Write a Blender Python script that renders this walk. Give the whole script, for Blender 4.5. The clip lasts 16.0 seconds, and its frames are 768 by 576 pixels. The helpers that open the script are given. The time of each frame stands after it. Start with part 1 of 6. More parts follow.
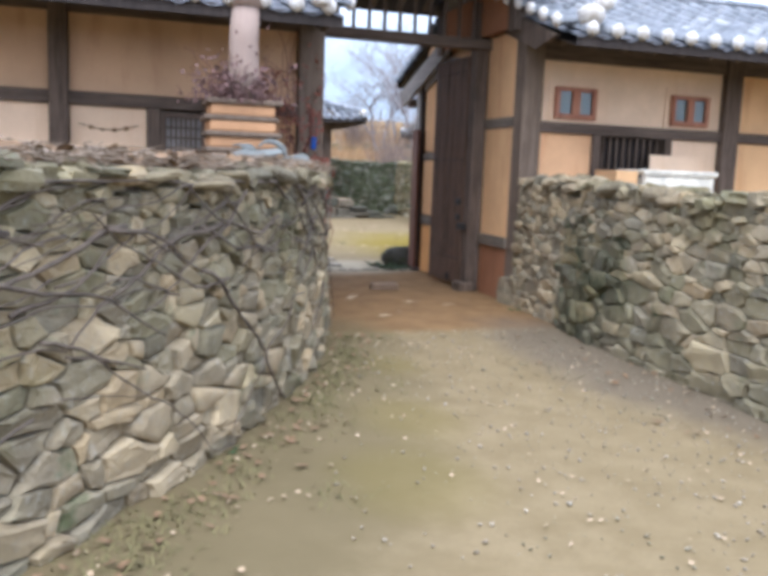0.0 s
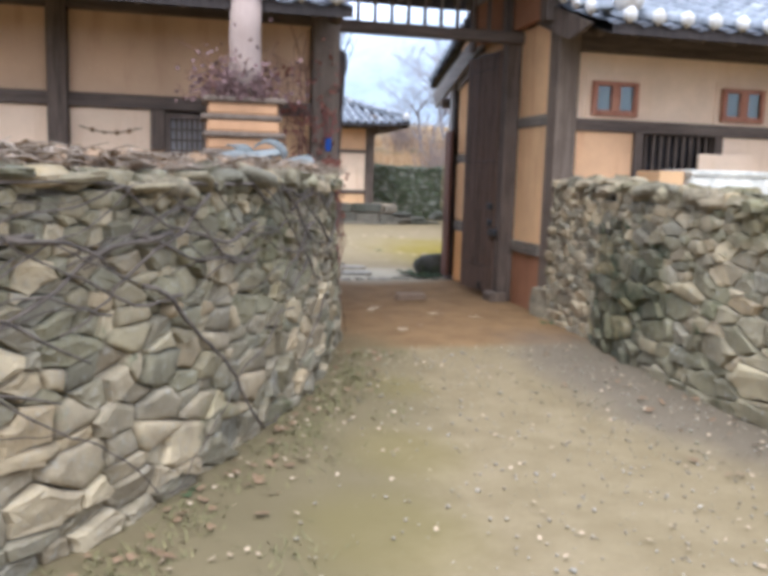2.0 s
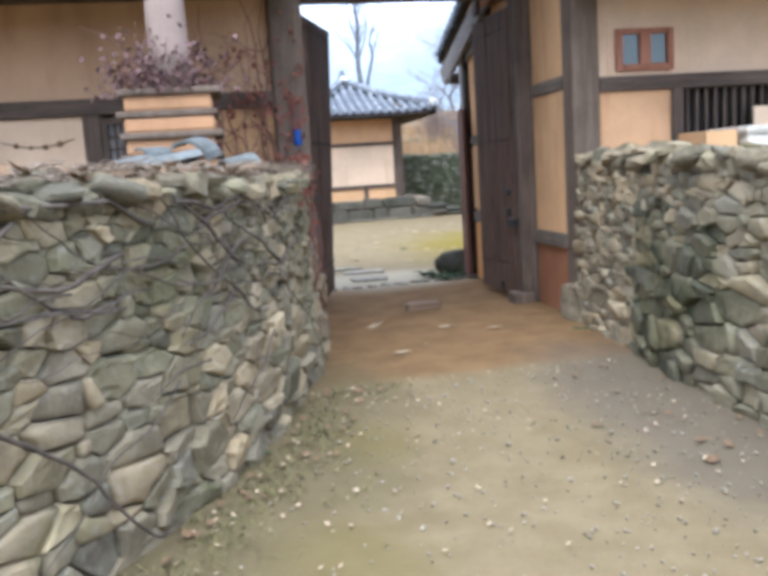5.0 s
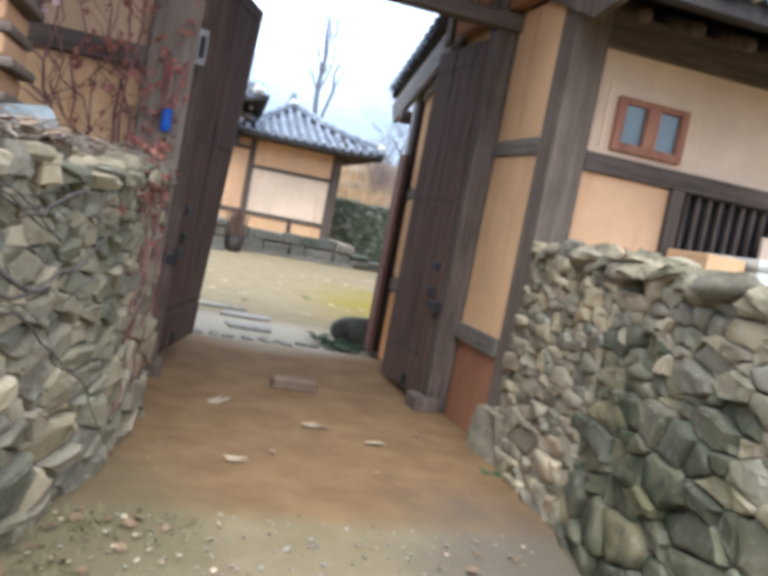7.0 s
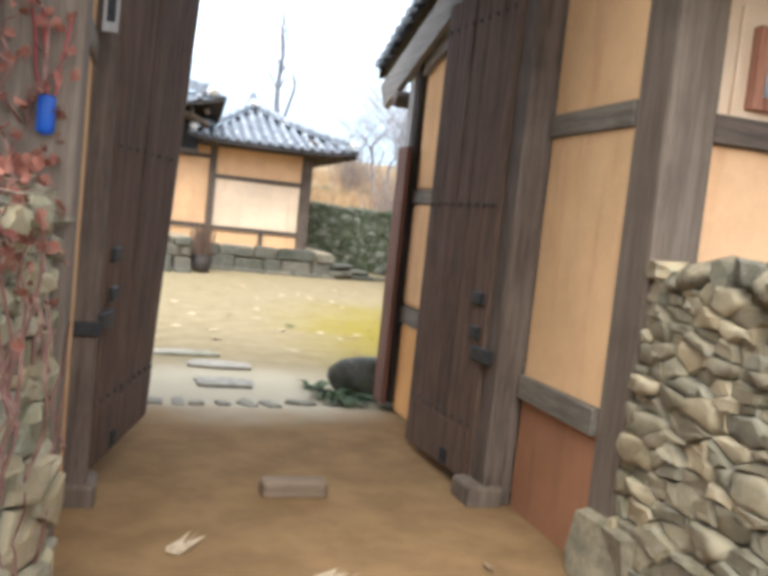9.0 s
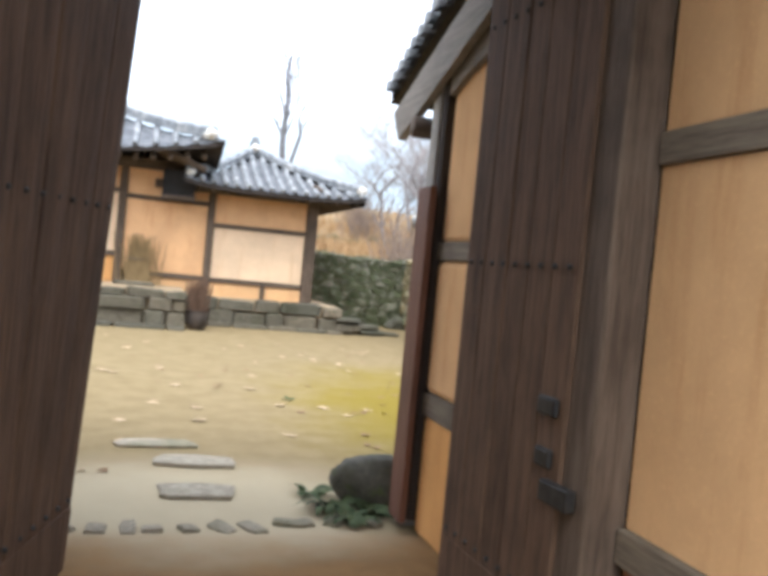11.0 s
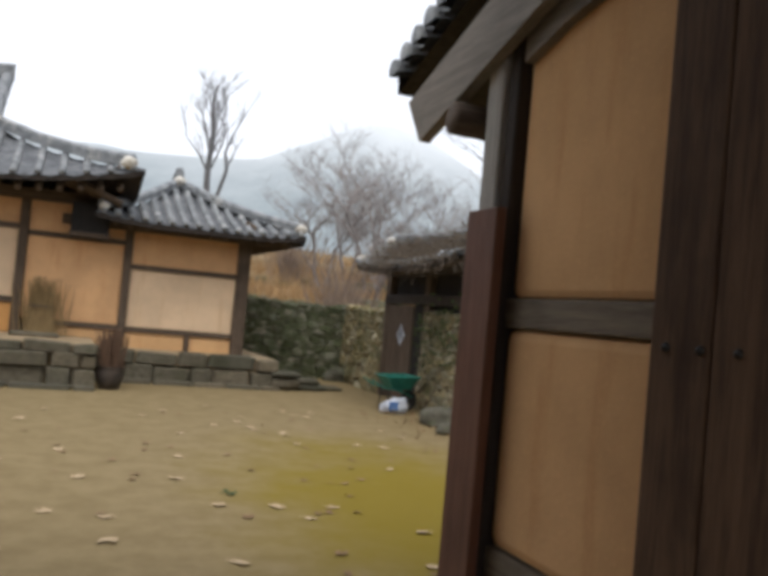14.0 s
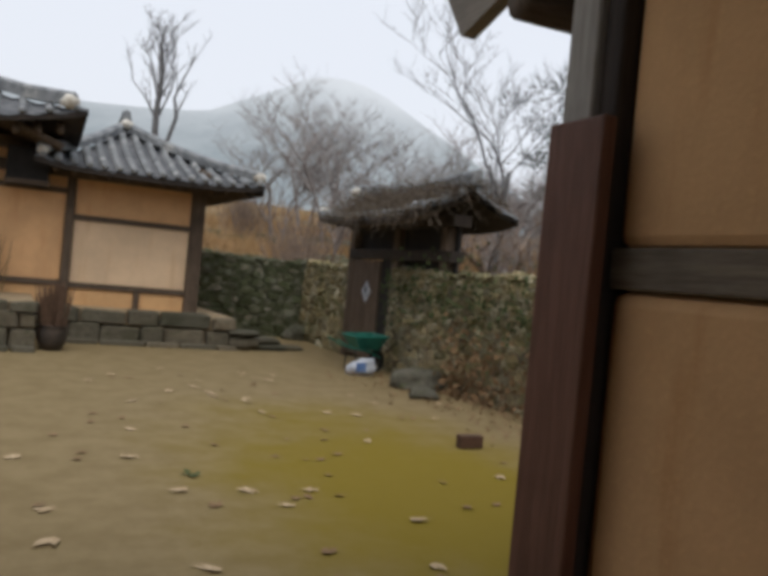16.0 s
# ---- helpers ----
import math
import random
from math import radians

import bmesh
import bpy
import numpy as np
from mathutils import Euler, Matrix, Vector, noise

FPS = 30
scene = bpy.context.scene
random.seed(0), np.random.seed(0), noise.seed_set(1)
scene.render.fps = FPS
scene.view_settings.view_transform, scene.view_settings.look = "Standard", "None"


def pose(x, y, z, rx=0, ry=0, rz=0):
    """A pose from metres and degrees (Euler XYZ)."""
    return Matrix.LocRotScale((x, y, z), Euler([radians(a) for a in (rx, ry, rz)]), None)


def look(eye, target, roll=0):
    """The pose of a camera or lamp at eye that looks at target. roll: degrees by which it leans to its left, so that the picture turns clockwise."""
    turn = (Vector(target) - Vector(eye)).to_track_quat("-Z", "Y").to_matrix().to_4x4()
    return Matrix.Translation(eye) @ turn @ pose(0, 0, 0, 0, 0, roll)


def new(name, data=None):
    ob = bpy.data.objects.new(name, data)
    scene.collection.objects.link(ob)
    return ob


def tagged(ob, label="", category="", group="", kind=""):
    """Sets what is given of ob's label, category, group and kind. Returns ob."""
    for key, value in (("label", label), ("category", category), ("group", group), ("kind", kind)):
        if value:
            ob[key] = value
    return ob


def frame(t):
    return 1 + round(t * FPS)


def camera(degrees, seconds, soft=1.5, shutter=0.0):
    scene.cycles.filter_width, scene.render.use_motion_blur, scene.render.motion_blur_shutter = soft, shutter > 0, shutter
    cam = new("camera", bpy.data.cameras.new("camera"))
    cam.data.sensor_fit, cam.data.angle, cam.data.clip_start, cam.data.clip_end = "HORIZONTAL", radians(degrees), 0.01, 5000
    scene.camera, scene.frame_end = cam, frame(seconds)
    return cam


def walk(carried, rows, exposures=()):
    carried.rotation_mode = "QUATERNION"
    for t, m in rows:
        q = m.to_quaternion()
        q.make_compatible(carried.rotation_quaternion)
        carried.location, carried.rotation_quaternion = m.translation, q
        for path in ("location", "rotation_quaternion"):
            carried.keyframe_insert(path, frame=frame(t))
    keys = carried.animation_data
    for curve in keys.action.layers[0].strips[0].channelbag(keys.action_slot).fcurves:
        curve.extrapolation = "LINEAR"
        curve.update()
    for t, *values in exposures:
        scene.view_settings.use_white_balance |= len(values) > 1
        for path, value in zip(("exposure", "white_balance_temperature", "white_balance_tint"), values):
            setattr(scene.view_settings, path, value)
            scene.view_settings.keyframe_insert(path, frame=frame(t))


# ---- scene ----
cam = camera(50.3, 16.0, soft=4.7)

PATH = [
    (0, (0.242, -1.105, 1.346), (0.841, 0.783, 1.069), 2.2),
    (0.5, (0.441, -1.055, 1.347), (0.948, 0.86, 1.074), 2.7),
    (1, (0.586, -1.007, 1.345), (1.033, 0.915, 1.023), 1.1),
    (1.5, (0.617, -0.812, 1.358), (1.105, 1.112, 1.108), 1.7),
    (2, (0.713, -0.658, 1.328), (1.183, 1.268, 1.061), 1.7),
    (2.5, (0.881, -0.52, 1.33), (1.164, 1.441, 1.058), 1.6),
    (3, (0.974, -0.38, 1.312), (1.152, 1.587, 0.993), 1.4),
    (3.5, (0.982, -0.231, 1.324), (1.125, 1.742, 1.031), 0.1),
    (4, (1.123, -0.106, 1.3), (1.167, 1.865, 0.966), -1.5),
    (4.5, (1.295, 0.12, 1.298), (1.491, 2.079, 0.945), 1.8),
    (5, (1.475, 0.459, 1.325), (1.807, 2.411, 1.041), -3.6),
    (5.2, (1.562, 0.563, 1.32), (1.968, 2.502, 1.044), -3.8),
    (7.3, (2.059, 2.467, 1.297), (2.585, 4.391, 1.144), 11.4),
    (7.5, (2.035, 2.641, 1.311), (2.555, 4.565, 1.136), 10.5),
    (8, (2.124, 3.102, 1.3), (2.731, 4.996, 1.087), 7.8),
    (8.5, (2.197, 3.532, 1.349), (2.801, 5.419, 1.08), 5.4),
    (9, (2.247, 3.972, 1.386), (2.834, 5.877, 1.23), 6.0),
    (9.2, (2.302, 4.123, 1.377), (2.899, 6.024, 1.205), 6.3),
    (11.3, (2.62, 5.566, 1.477), (3.167, 7.489, 1.44), 5.6),
    (11.5, (2.63, 5.724, 1.469), (3.169, 7.649, 1.417), 6.2),
    (12, (2.644, 6.108, 1.452), (3.217, 8.024, 1.474), 6.4),
    (12.5, (2.646, 6.347, 1.503), (3.27, 8.246, 1.555), 6.2),
    (13, (2.684, 6.639, 1.528), (3.278, 8.548, 1.587), 6.1),
    (13.5, (2.717, 6.969, 1.523), (3.337, 8.87, 1.574), 6.0),
    (14, (2.723, 7.226, 1.549), (3.451, 9.087, 1.621), 5.2),
    (14.5, (2.787, 7.464, 1.534), (3.566, 9.306, 1.557), 4.7),
    (15, (2.824, 7.674, 1.56), (3.548, 9.538, 1.595), 4.7),
    (15.5, (2.78, 7.93, 1.55), (3.55, 9.776, 1.56), 4.5),
    (16, (2.816, 8.137, 1.528), (3.664, 9.949, 1.503), 5.4),
]
EXPOSURES = [
    (0, 1.38, 5300, 15), (5.2, 1.5, 5150, 12), (7.5, 1.62, 5150, 10), (9, 1.9, 5650, 8), (11.5, 1.46, 5950, 10),
    (12.5, 1.08, 6200, 10), (14.5, 0.2, 6400, 10), (16, -0.02, 6400, 10),
]
walk(cam, [(t, look(eye, target, roll)) for t, eye, target, roll in PATH], EXPOSURES)

# ---- sky, sun ----
world = bpy.data.worlds.new("overcast_sky")
scene.world = world
world.use_nodes = True
wn, wl = world.node_tree.nodes, world.node_tree.links
wn.clear()
sky = wn.new("ShaderNodeTexSky")
sky.sky_type, sky.sun_disc = "NISHITA", False
sky.sun_elevation, sky.sun_rotation = radians(59), radians(200)
sky.air_density, sky.dust_density, sky.ozone_density = 1.5, 6.0, 1.0
sky_gain = wn.new("ShaderNodeVectorMath")
sky_gain.operation = "SCALE"
sky_gain.inputs["Scale"].default_value = 0.10
cloud = wn.new("ShaderNodeMix")
cloud.data_type = "RGBA"
cloud.inputs[0].default_value = 0.86
cloud.inputs[7].default_value = (0.93, 0.96, 1.03, 1)
back = wn.new("ShaderNodeBackground")
back.inputs["Strength"].default_value = 1.0
wout = wn.new("ShaderNodeOutputWorld")
wl.new(sky.outputs[0], sky_gain.inputs[0])
wl.new(sky_gain.outputs[0], cloud.inputs[6])
wl.new(cloud.outputs[2], back.inputs["Color"])
wl.new(back.outputs[0], wout.inputs["Surface"])

sun = new("sun", bpy.data.lights.new("sun", "SUN"))
sun.data.energy, sun.data.angle, sun.data.color = 1.5, radians(50), (1.0, 0.95, 0.86)
sun.matrix_world = look((0, 0, 30), (6, 17, 0))


# ---- materials ----
def ramp_mix(nt, fac, a, b):
    m = nt.nodes.new("ShaderNodeMix")
    m.data_type = "RGBA"
    if fac is not None:
        nt.links.new(fac, m.inputs[0])
    for sock, v in ((m.inputs[6], a), (m.inputs[7], b)):
        if isinstance(v, tuple):
            sock.default_value = (*v, 1)
        else:
            nt.links.new(v, sock)
    return m.outputs[2]


def step_range(nt, value, lo, hi):
    m = nt.nodes.new("ShaderNodeMapRange")
    m.interpolation_type = "SMOOTHSTEP"
    nt.links.new(value, m.inputs[0])
    m.inputs[1].default_value, m.inputs[2].default_value = lo, hi
    return m.outputs[0]


def noise_of(nt, vec, scale, detail=4.0, rough=0.55, w=None):
    n = nt.nodes.new("ShaderNodeTexNoise")
    n.inputs["Scale"].default_value, n.inputs["Detail"].default_value, n.inputs["Roughness"].default_value = scale, detail, rough
    if w is not None:
        n.noise_dimensions = "4D"
        nt.links.new(w, n.inputs["W"])
    nt.links.new(vec, n.inputs["Vector"])
    return n.outputs["Fac"]


def math_of(nt, op, a, b=None):
    m = nt.nodes.new("ShaderNodeMath")
    m.operation = op
    for sock, v in ((m.inputs[0], a), (m.inputs[1], b)):
        if v is None:
            continue
        if isinstance(v, (int, float)):
            sock.default_value = v
        else:
            nt.links.new(v, sock)
    return m.outputs[0]


def base_mat(name, rough, metal=0.0, spec=0.3):
    m = bpy.data.materials.new(name)
    m.use_nodes = True
    nt = m.node_tree
    bsdf = nt.nodes["Principled BSDF"]
    bsdf.inputs["Roughness"].default_value, bsdf.inputs["Metallic"].default_value = rough, metal
    bsdf.inputs["Specular IOR Level"].default_value = spec
    co = nt.nodes.new("ShaderNodeTexCoord").outputs["Object"]
    return m, nt, bsdf, co


def stretch(nt, co, sx, sy, sz):
    m = nt.nodes.new("ShaderNodeMapping")
    m.inputs["Scale"].default_value = (sx, sy, sz)
    nt.links.new(co, m.inputs["Vector"])
    return m.outputs[0]


def bump_in(nt, bsdf, height, strength, dist):
    b = nt.nodes.new("ShaderNodeBump")
    b.inputs["Strength"].default_value, b.inputs["Distance"].default_value = strength, dist
    nt.links.new(height, b.inputs["Height"])
    nt.links.new(b.outputs[0], bsdf.inputs["Normal"])


def piece_random(nt):
    a = nt.nodes.new("ShaderNodeObjectInfo").outputs["Random"]
    b = nt.nodes.new("ShaderNodeNewGeometry").outputs["Random Per Island"]
    return math_of(nt, "FRACT", math_of(nt, "ADD", a, math_of(nt, "MULTIPLY", b, 7.31)))


def rough_mat(name, colours, scale=3.0, fine=40.0, rough=0.9, bump=0.3, dist=0.01, vary=False, squash=(1, 1, 1), fine_amount=0.35):
    """Two or three colours mixed by a broad and a fine noise."""
    m, nt, bsdf, co = base_mat(name, rough)
    w = math_of(nt, "MULTIPLY", piece_random(nt), 50.0) if vary else None
    v = stretch(nt, co, *squash)
    broad, small = noise_of(nt, v, scale, 5, 0.6, w), noise_of(nt, v, fine, 3, 0.6, w)
    fac = step_range(nt, math_of(nt, "ADD", broad, math_of(nt, "MULTIPLY", math_of(nt, "SUBTRACT", small, 0.5), fine_amount)), 0.34, 0.66)
    col = ramp_mix(nt, fac, colours[0], colours[1])
    if len(colours) > 2:
        third = step_range(nt, noise_of(nt, v, scale * 0.45, 4, 0.65, w), 0.52, 0.68)
        col = ramp_mix(nt, third, col, colours[2])
    nt.links.new(col, bsdf.inputs["Base Color"])
    bump_in(nt, bsdf, math_of(nt, "ADD", broad, small), bump, dist)
    return m


def stone_mat(name, palette, moss=(0.10, 0.11, 0.05), moss_amount=0.70):
    m, nt, bsdf, co = base_mat(name, 0.92)
    r = piece_random(nt)
    ramp = nt.nodes.new("ShaderNodeValToRGB")
    ramp.color_ramp.interpolation = "LINEAR"
    while len(ramp.color_ramp.elements) < len(palette):
        ramp.color_ramp.elements.new(0.5)
    for i, (e, c) in enumerate(zip(ramp.color_ramp.elements, palette)):
        e.position, e.color = i / (len(palette) - 1), (*c, 1)
    nt.links.new(r, ramp.inputs[0])
    w = math_of(nt, "MULTIPLY", r, 60.0)
    broad, small = noise_of(nt, co, 4.0, 4, 0.6, w), noise_of(nt, co, 30.0, 4, 0.65, w)
    dark = ramp_mix(nt, step_range(nt, broad, 0.3, 0.7), (0.66, 0.64, 0.61), (1.18, 1.16, 1.1))
    mul = nt.nodes.new("ShaderNodeMix")
    mul.data_type, mul.blend_type = "RGBA", "MULTIPLY"
    mul.inputs[0].default_value = 1.0
    nt.links.new(ramp.outputs[0], mul.inputs[6])
    nt.links.new(dark, mul.inputs[7])
    speck = ramp_mix(nt, step_range(nt, small, 0.5, 0.85), mul.outputs[2], (0.34, 0.32, 0.26))
    mossy = step_range(nt, math_of(nt, "ADD", noise_of(nt, co, 3.0, 4, 0.6, w), math_of(nt, "MULTIPLY", small, 0.25)), moss_amount, moss_amount + 0.16)
    place = nt.nodes.new("ShaderNodeNewGeometry").outputs["Position"]
    damp = step_range(nt, noise_of(nt, place, 1.1, 4, 0.6), 0.50, 0.66)
    wet = nt.nodes.new("ShaderNodeMix")
    wet.data_type, wet.blend_type = "RGBA", "MULTIPLY"
    nt.links.new(math_of(nt, "MULTIPLY", damp, 0.8), wet.inputs[0])
    nt.links.new(ramp_mix(nt, mossy, speck, moss), wet.inputs[6])
    wet.inputs[7].default_value = (0.60, 0.64, 0.52, 1)
    nt.links.new(wet.outputs[2], bsdf.inputs["Base Color"])
    bump_in(nt, bsdf, math_of(nt, "ADD", broad, math_of(nt, "MULTIPLY", small, 0.7)), 0.7, 0.02)
    return m


def wood_mat(name, dark, light, along="z", rough=0.8, vary=True):
    m, nt, bsdf, co = base_mat(name, rough)
    squash = {"x": (0.6, 9, 9), "y": (9, 0.6, 9), "z": (9, 9, 0.6)}[along]
    w = math_of(nt, "MULTIPLY", piece_random(nt), 40.0) if vary else None
    v = stretch(nt, co, *squash)
    grain = noise_of(nt, v, 3.0, 6, 0.7, w)
    fine = noise_of(nt, v, 14.0, 4, 0.7, w)
    stain = noise_of(nt, co, 2.2, 4, 0.6, w)
    fac = step_range(nt, math_of(nt, "ADD", math_of(nt, "MULTIPLY", grain, 0.7), math_of(nt, "MULTIPLY", fine, 0.3)), 0.36, 0.64)
    col = ramp_mix(nt, fac, dark, light)
    col = ramp_mix(nt, math_of(nt, "MULTIPLY", step_range(nt, stain, 0.45, 0.75), 0.6), col, tuple(c * 0.55 for c in dark))
    nt.links.new(col, bsdf.inputs["Base Color"])
    bump_in(nt, bsdf, math_of(nt, "ADD", grain, fine), 0.5, 0.006)
    return m


def plaster_mat(name, tint, stain):
    m, nt, bsdf, co = base_mat(name, 0.95, spec=0.1)
    broad = noise_of(nt, co, 1.6, 5, 0.6)
    streak = noise_of(nt, stretch(nt, co, 5, 5, 0.7), 1.3, 5, 0.65)
    fine = noise_of(nt, co, 55.0, 3, 0.6)
    col = ramp_mix(nt, step_range(nt, broad, 0.35, 0.7), tint, tuple(c * 0.82 for c in tint))
    col = ramp_mix(nt, math_of(nt, "MULTIPLY", step_range(nt, streak, 0.5, 0.72), 0.6), col, stain)
    col = ramp_mix(nt, math_of(nt, "MULTIPLY", step_range(nt, fine, 0.5, 0.8), 0.25), col, tuple(min(1, c * 1.25) for c in tint))
    nt.links.new(col, bsdf.inputs["Base Color"])
    bump_in(nt, bsdf, math_of(nt, "ADD", broad, math_of(nt, "MULTIPLY", fine, 0.4)), 0.35, 0.012)
    return m


def plain_mat(name, colour, rough=0.8, metal=0.0):
    return rough_mat(name, (colour, tuple(c * 0.7 for c in colour)), 6.0, 60.0, rough, 0.15, 0.004)


STONE = stone_mat("field_stone", [(0.20, 0.175, 0.115), (0.29, 0.23, 0.14), (0.22, 0.19, 0.125), (0.38, 0.29, 0.165), (0.27, 0.22, 0.14), (0.19, 0.17, 0.12), (0.33, 0.265, 0.165), (0.45, 0.36, 0.22), (0.24, 0.20, 0.13)])
STONE_GREEN = stone_mat("weathered_grey_green_stone", [(0.165, 0.145, 0.088), (0.255, 0.215, 0.13), (0.19, 0.17, 0.10), (0.33, 0.265, 0.155), (0.21, 0.182, 0.11), (0.152, 0.135, 0.088), (0.41, 0.335, 0.20)], (0.105, 0.10, 0.045), 0.70)
STONE_DAMP = stone_mat("damp_dark_stone", [(0.105, 0.096, 0.06), (0.17, 0.145, 0.086), (0.12, 0.11, 0.07), (0.26, 0.21, 0.11), (0.13, 0.118, 0.075)], (0.055, 0.062, 0.03), 0.62)
STONE_FAR = stone_mat("mossy_field_stone", [(0.12, 0.12, 0.10), (0.20, 0.19, 0.15), (0.15, 0.16, 0.13), (0.28, 0.26, 0.21)], (0.07, 0.08, 0.04), 0.5)
STONE_GOLD = stone_mat("vine_covered_stone", [(0.20, 0.165, 0.095), (0.34, 0.28, 0.16), (0.16, 0.15, 0.10), (0.44, 0.40, 0.29)], (0.13, 0.12, 0.05), 0.6)
PODIUM = stone_mat("cut_podium_stone", [(0.085, 0.077, 0.058), (0.145, 0.122, 0.088), (0.068, 0.066, 0.05), (0.115, 0.103, 0.077), (0.18, 0.15, 0.107)], (0.066, 0.064, 0.036), 0.66)
ROCK = stone_mat("dark_boulder", [(0.075, 0.072, 0.058), (0.115, 0.11, 0.09)], (0.07, 0.085, 0.03), 0.66)
EARTH = rough_mat("wall_earth_core", ((0.09, 0.072, 0.05), (0.15, 0.12, 0.08)), 6, 50)
PLASTER = plaster_mat("ochre_clay_plaster", (0.66, 0.41, 0.20), (0.46, 0.25, 0.105))
CHIMNEY_CLAY = plaster_mat("smoked_orange_clay", (0.46, 0.26, 0.13), (0.30, 0.165, 0.085))
PLASTER_AMBER = plaster_mat("amber_clay_plaster", (0.66, 0.405, 0.20), (0.50, 0.27, 0.115))
PLASTER_DULL = plaster_mat("dull_brown_plaster", (0.55, 0.36, 0.21), (0.38, 0.23, 0.13))
PLASTER_PALE = plaster_mat("pale_clay_plaster", (0.72, 0.53, 0.35), (0.58, 0.39, 0.23))
PLASTER_ORANGE = plaster_mat("orange_clay_plaster", (0.66, 0.35, 0.13), (0.50, 0.24, 0.08))
PLASTER_PEACH = plaster_mat("peach_clay_plaster", (0.70, 0.42, 0.215), (0.56, 0.30, 0.14))
PLASTER_GREY = plaster_mat("smoke_grey_clay", (0.33, 0.25, 0.20), (0.21, 0.145, 0.11))
PLASTER_DARK = plaster_mat("red_brown_clay_base", (0.30, 0.14, 0.07), (0.20, 0.10, 0.05))
WOOD = wood_mat("dark_weathered_timber", (0.062, 0.042, 0.028), (0.14, 0.102, 0.072))
WOOD_X = wood_mat("dark_weathered_rail", (0.060, 0.041, 0.029), (0.135, 0.10, 0.072), "x")
WOOD_Y = wood_mat("grey_brown_rail", (0.10, 0.08, 0.058), (0.22, 0.18, 0.13), "y")
PLANK = wood_mat("weathered_door_plank", (0.054, 0.030, 0.018), (0.14, 0.083, 0.049))
POST = wood_mat("grey_post_timber", (0.10, 0.07, 0.046), (0.165, 0.122, 0.084))
# own colour of the back posts; on soffits and gate beams painted eave shade
WOOD_BLACK = wood_mat("black_post_and_eave_shade_timber", (0.022, 0.017, 0.014), (0.055, 0.042, 0.034))
WOOD_GABLE = wood_mat("silvered_gable_timber", (0.17, 0.15, 0.125), (0.27, 0.24, 0.205), "y")
BLOCK_WOOD = wood_mat("worn_earthy_block", (0.13, 0.085, 0.05), (0.21, 0.145, 0.09), "x")
WOOD_GREY = wood_mat("bleached_post_top", (0.27, 0.25, 0.225), (0.44, 0.42, 0.38))
WOOD_RED = wood_mat("red_brown_painted_board", (0.10, 0.043, 0.026), (0.165, 0.077, 0.050), rough=0.6)
WINDOW_RED = wood_mat("russet_window_timber", (0.26, 0.10, 0.055), (0.40, 0.19, 0.11))
TILE = rough_mat("grey_clay_tile", ((0.13, 0.14, 0.15), (0.26, 0.27, 0.28), (0.36, 0.36, 0.35)), 5, 50, 0.75, 0.3, 0.006, vary=True)
TILE_OLD = rough_mat("old_dull_tile", ((0.095, 0.10, 0.088), (0.18, 0.185, 0.165)), 6, 50, 0.95, 0.3, 0.006)
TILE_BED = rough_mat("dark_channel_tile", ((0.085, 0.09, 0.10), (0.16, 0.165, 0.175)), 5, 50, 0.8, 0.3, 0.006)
LIME = rough_mat("lime_mortar", ((0.62, 0.60, 0.55), (0.42, 0.38, 0.32)), 9, 60, 0.95, 0.3, 0.008, vary=True)
IRON = rough_mat("black_wrought_iron", ((0.012, 0.012, 0.012), (0.03, 0.027, 0.024)), 20, 90, 0.55, 0.3, 0.003)
PAPER = plain_mat("lattice_paper", (0.50, 0.48, 0.44))
# near-black: painted shade in recesses and openings, also ink and loft timber
DARK_IN = plain_mat("recess_shade_ink_and_dark_timber", (0.02, 0.018, 0.017))
TWIG = rough_mat("bare_vine_bark", ((0.062, 0.048, 0.036), (0.125, 0.097, 0.07)), 15, 70)
LITTER = rough_mat("pale_dry_twig", ((0.17, 0.125, 0.085), (0.30, 0.235, 0.165)), 15, 70, vary=True)
BARK = rough_mat("grey_tree_bark", ((0.14, 0.135, 0.135), (0.21, 0.20, 0.195)), 8, 60)
# distance haze put into the bark colour of the slope trees
MIST_BARK = rough_mat("bark_paled_for_haze", ((0.21, 0.185, 0.175), (0.29, 0.26, 0.25)), 4, 40)
BARK_DARK = rough_mat("wet_tree_bark", ((0.10, 0.10, 0.105), (0.16, 0.155, 0.155)), 8, 60)
BRUSH = rough_mat("dry_twig_brush", ((0.15, 0.11, 0.085), (0.24, 0.18, 0.14)), 2, 30)
LEAF_RED = rough_mat("dead_red_leaf", ((0.16, 0.052, 0.034), (0.27, 0.105, 0.065)), 5, 40, vary=True)
VINE_RED = rough_mat("red_brown_vine_bark", ((0.13, 0.062, 0.045), (0.22, 0.11, 0.08)), 15, 70)
LEAF_PURPLE = rough_mat("withered_purple_leaf", ((0.085, 0.048, 0.042), (0.17, 0.10, 0.085)), 5, 40, vary=True)
LEAF_PALE = rough_mat("dry_pale_leaf", ((0.32, 0.23, 0.13), (0.48, 0.37, 0.235)), 20, 90, vary=True)
LEAF_BROWN = rough_mat("dry_brown_leaf", ((0.14, 0.085, 0.04), (0.24, 0.15, 0.08)), 20, 90, vary=True)
GREEN = rough_mat("low_green_weed", ((0.035, 0.052, 0.02), (0.075, 0.095, 0.035)), 8, 40, vary=True)
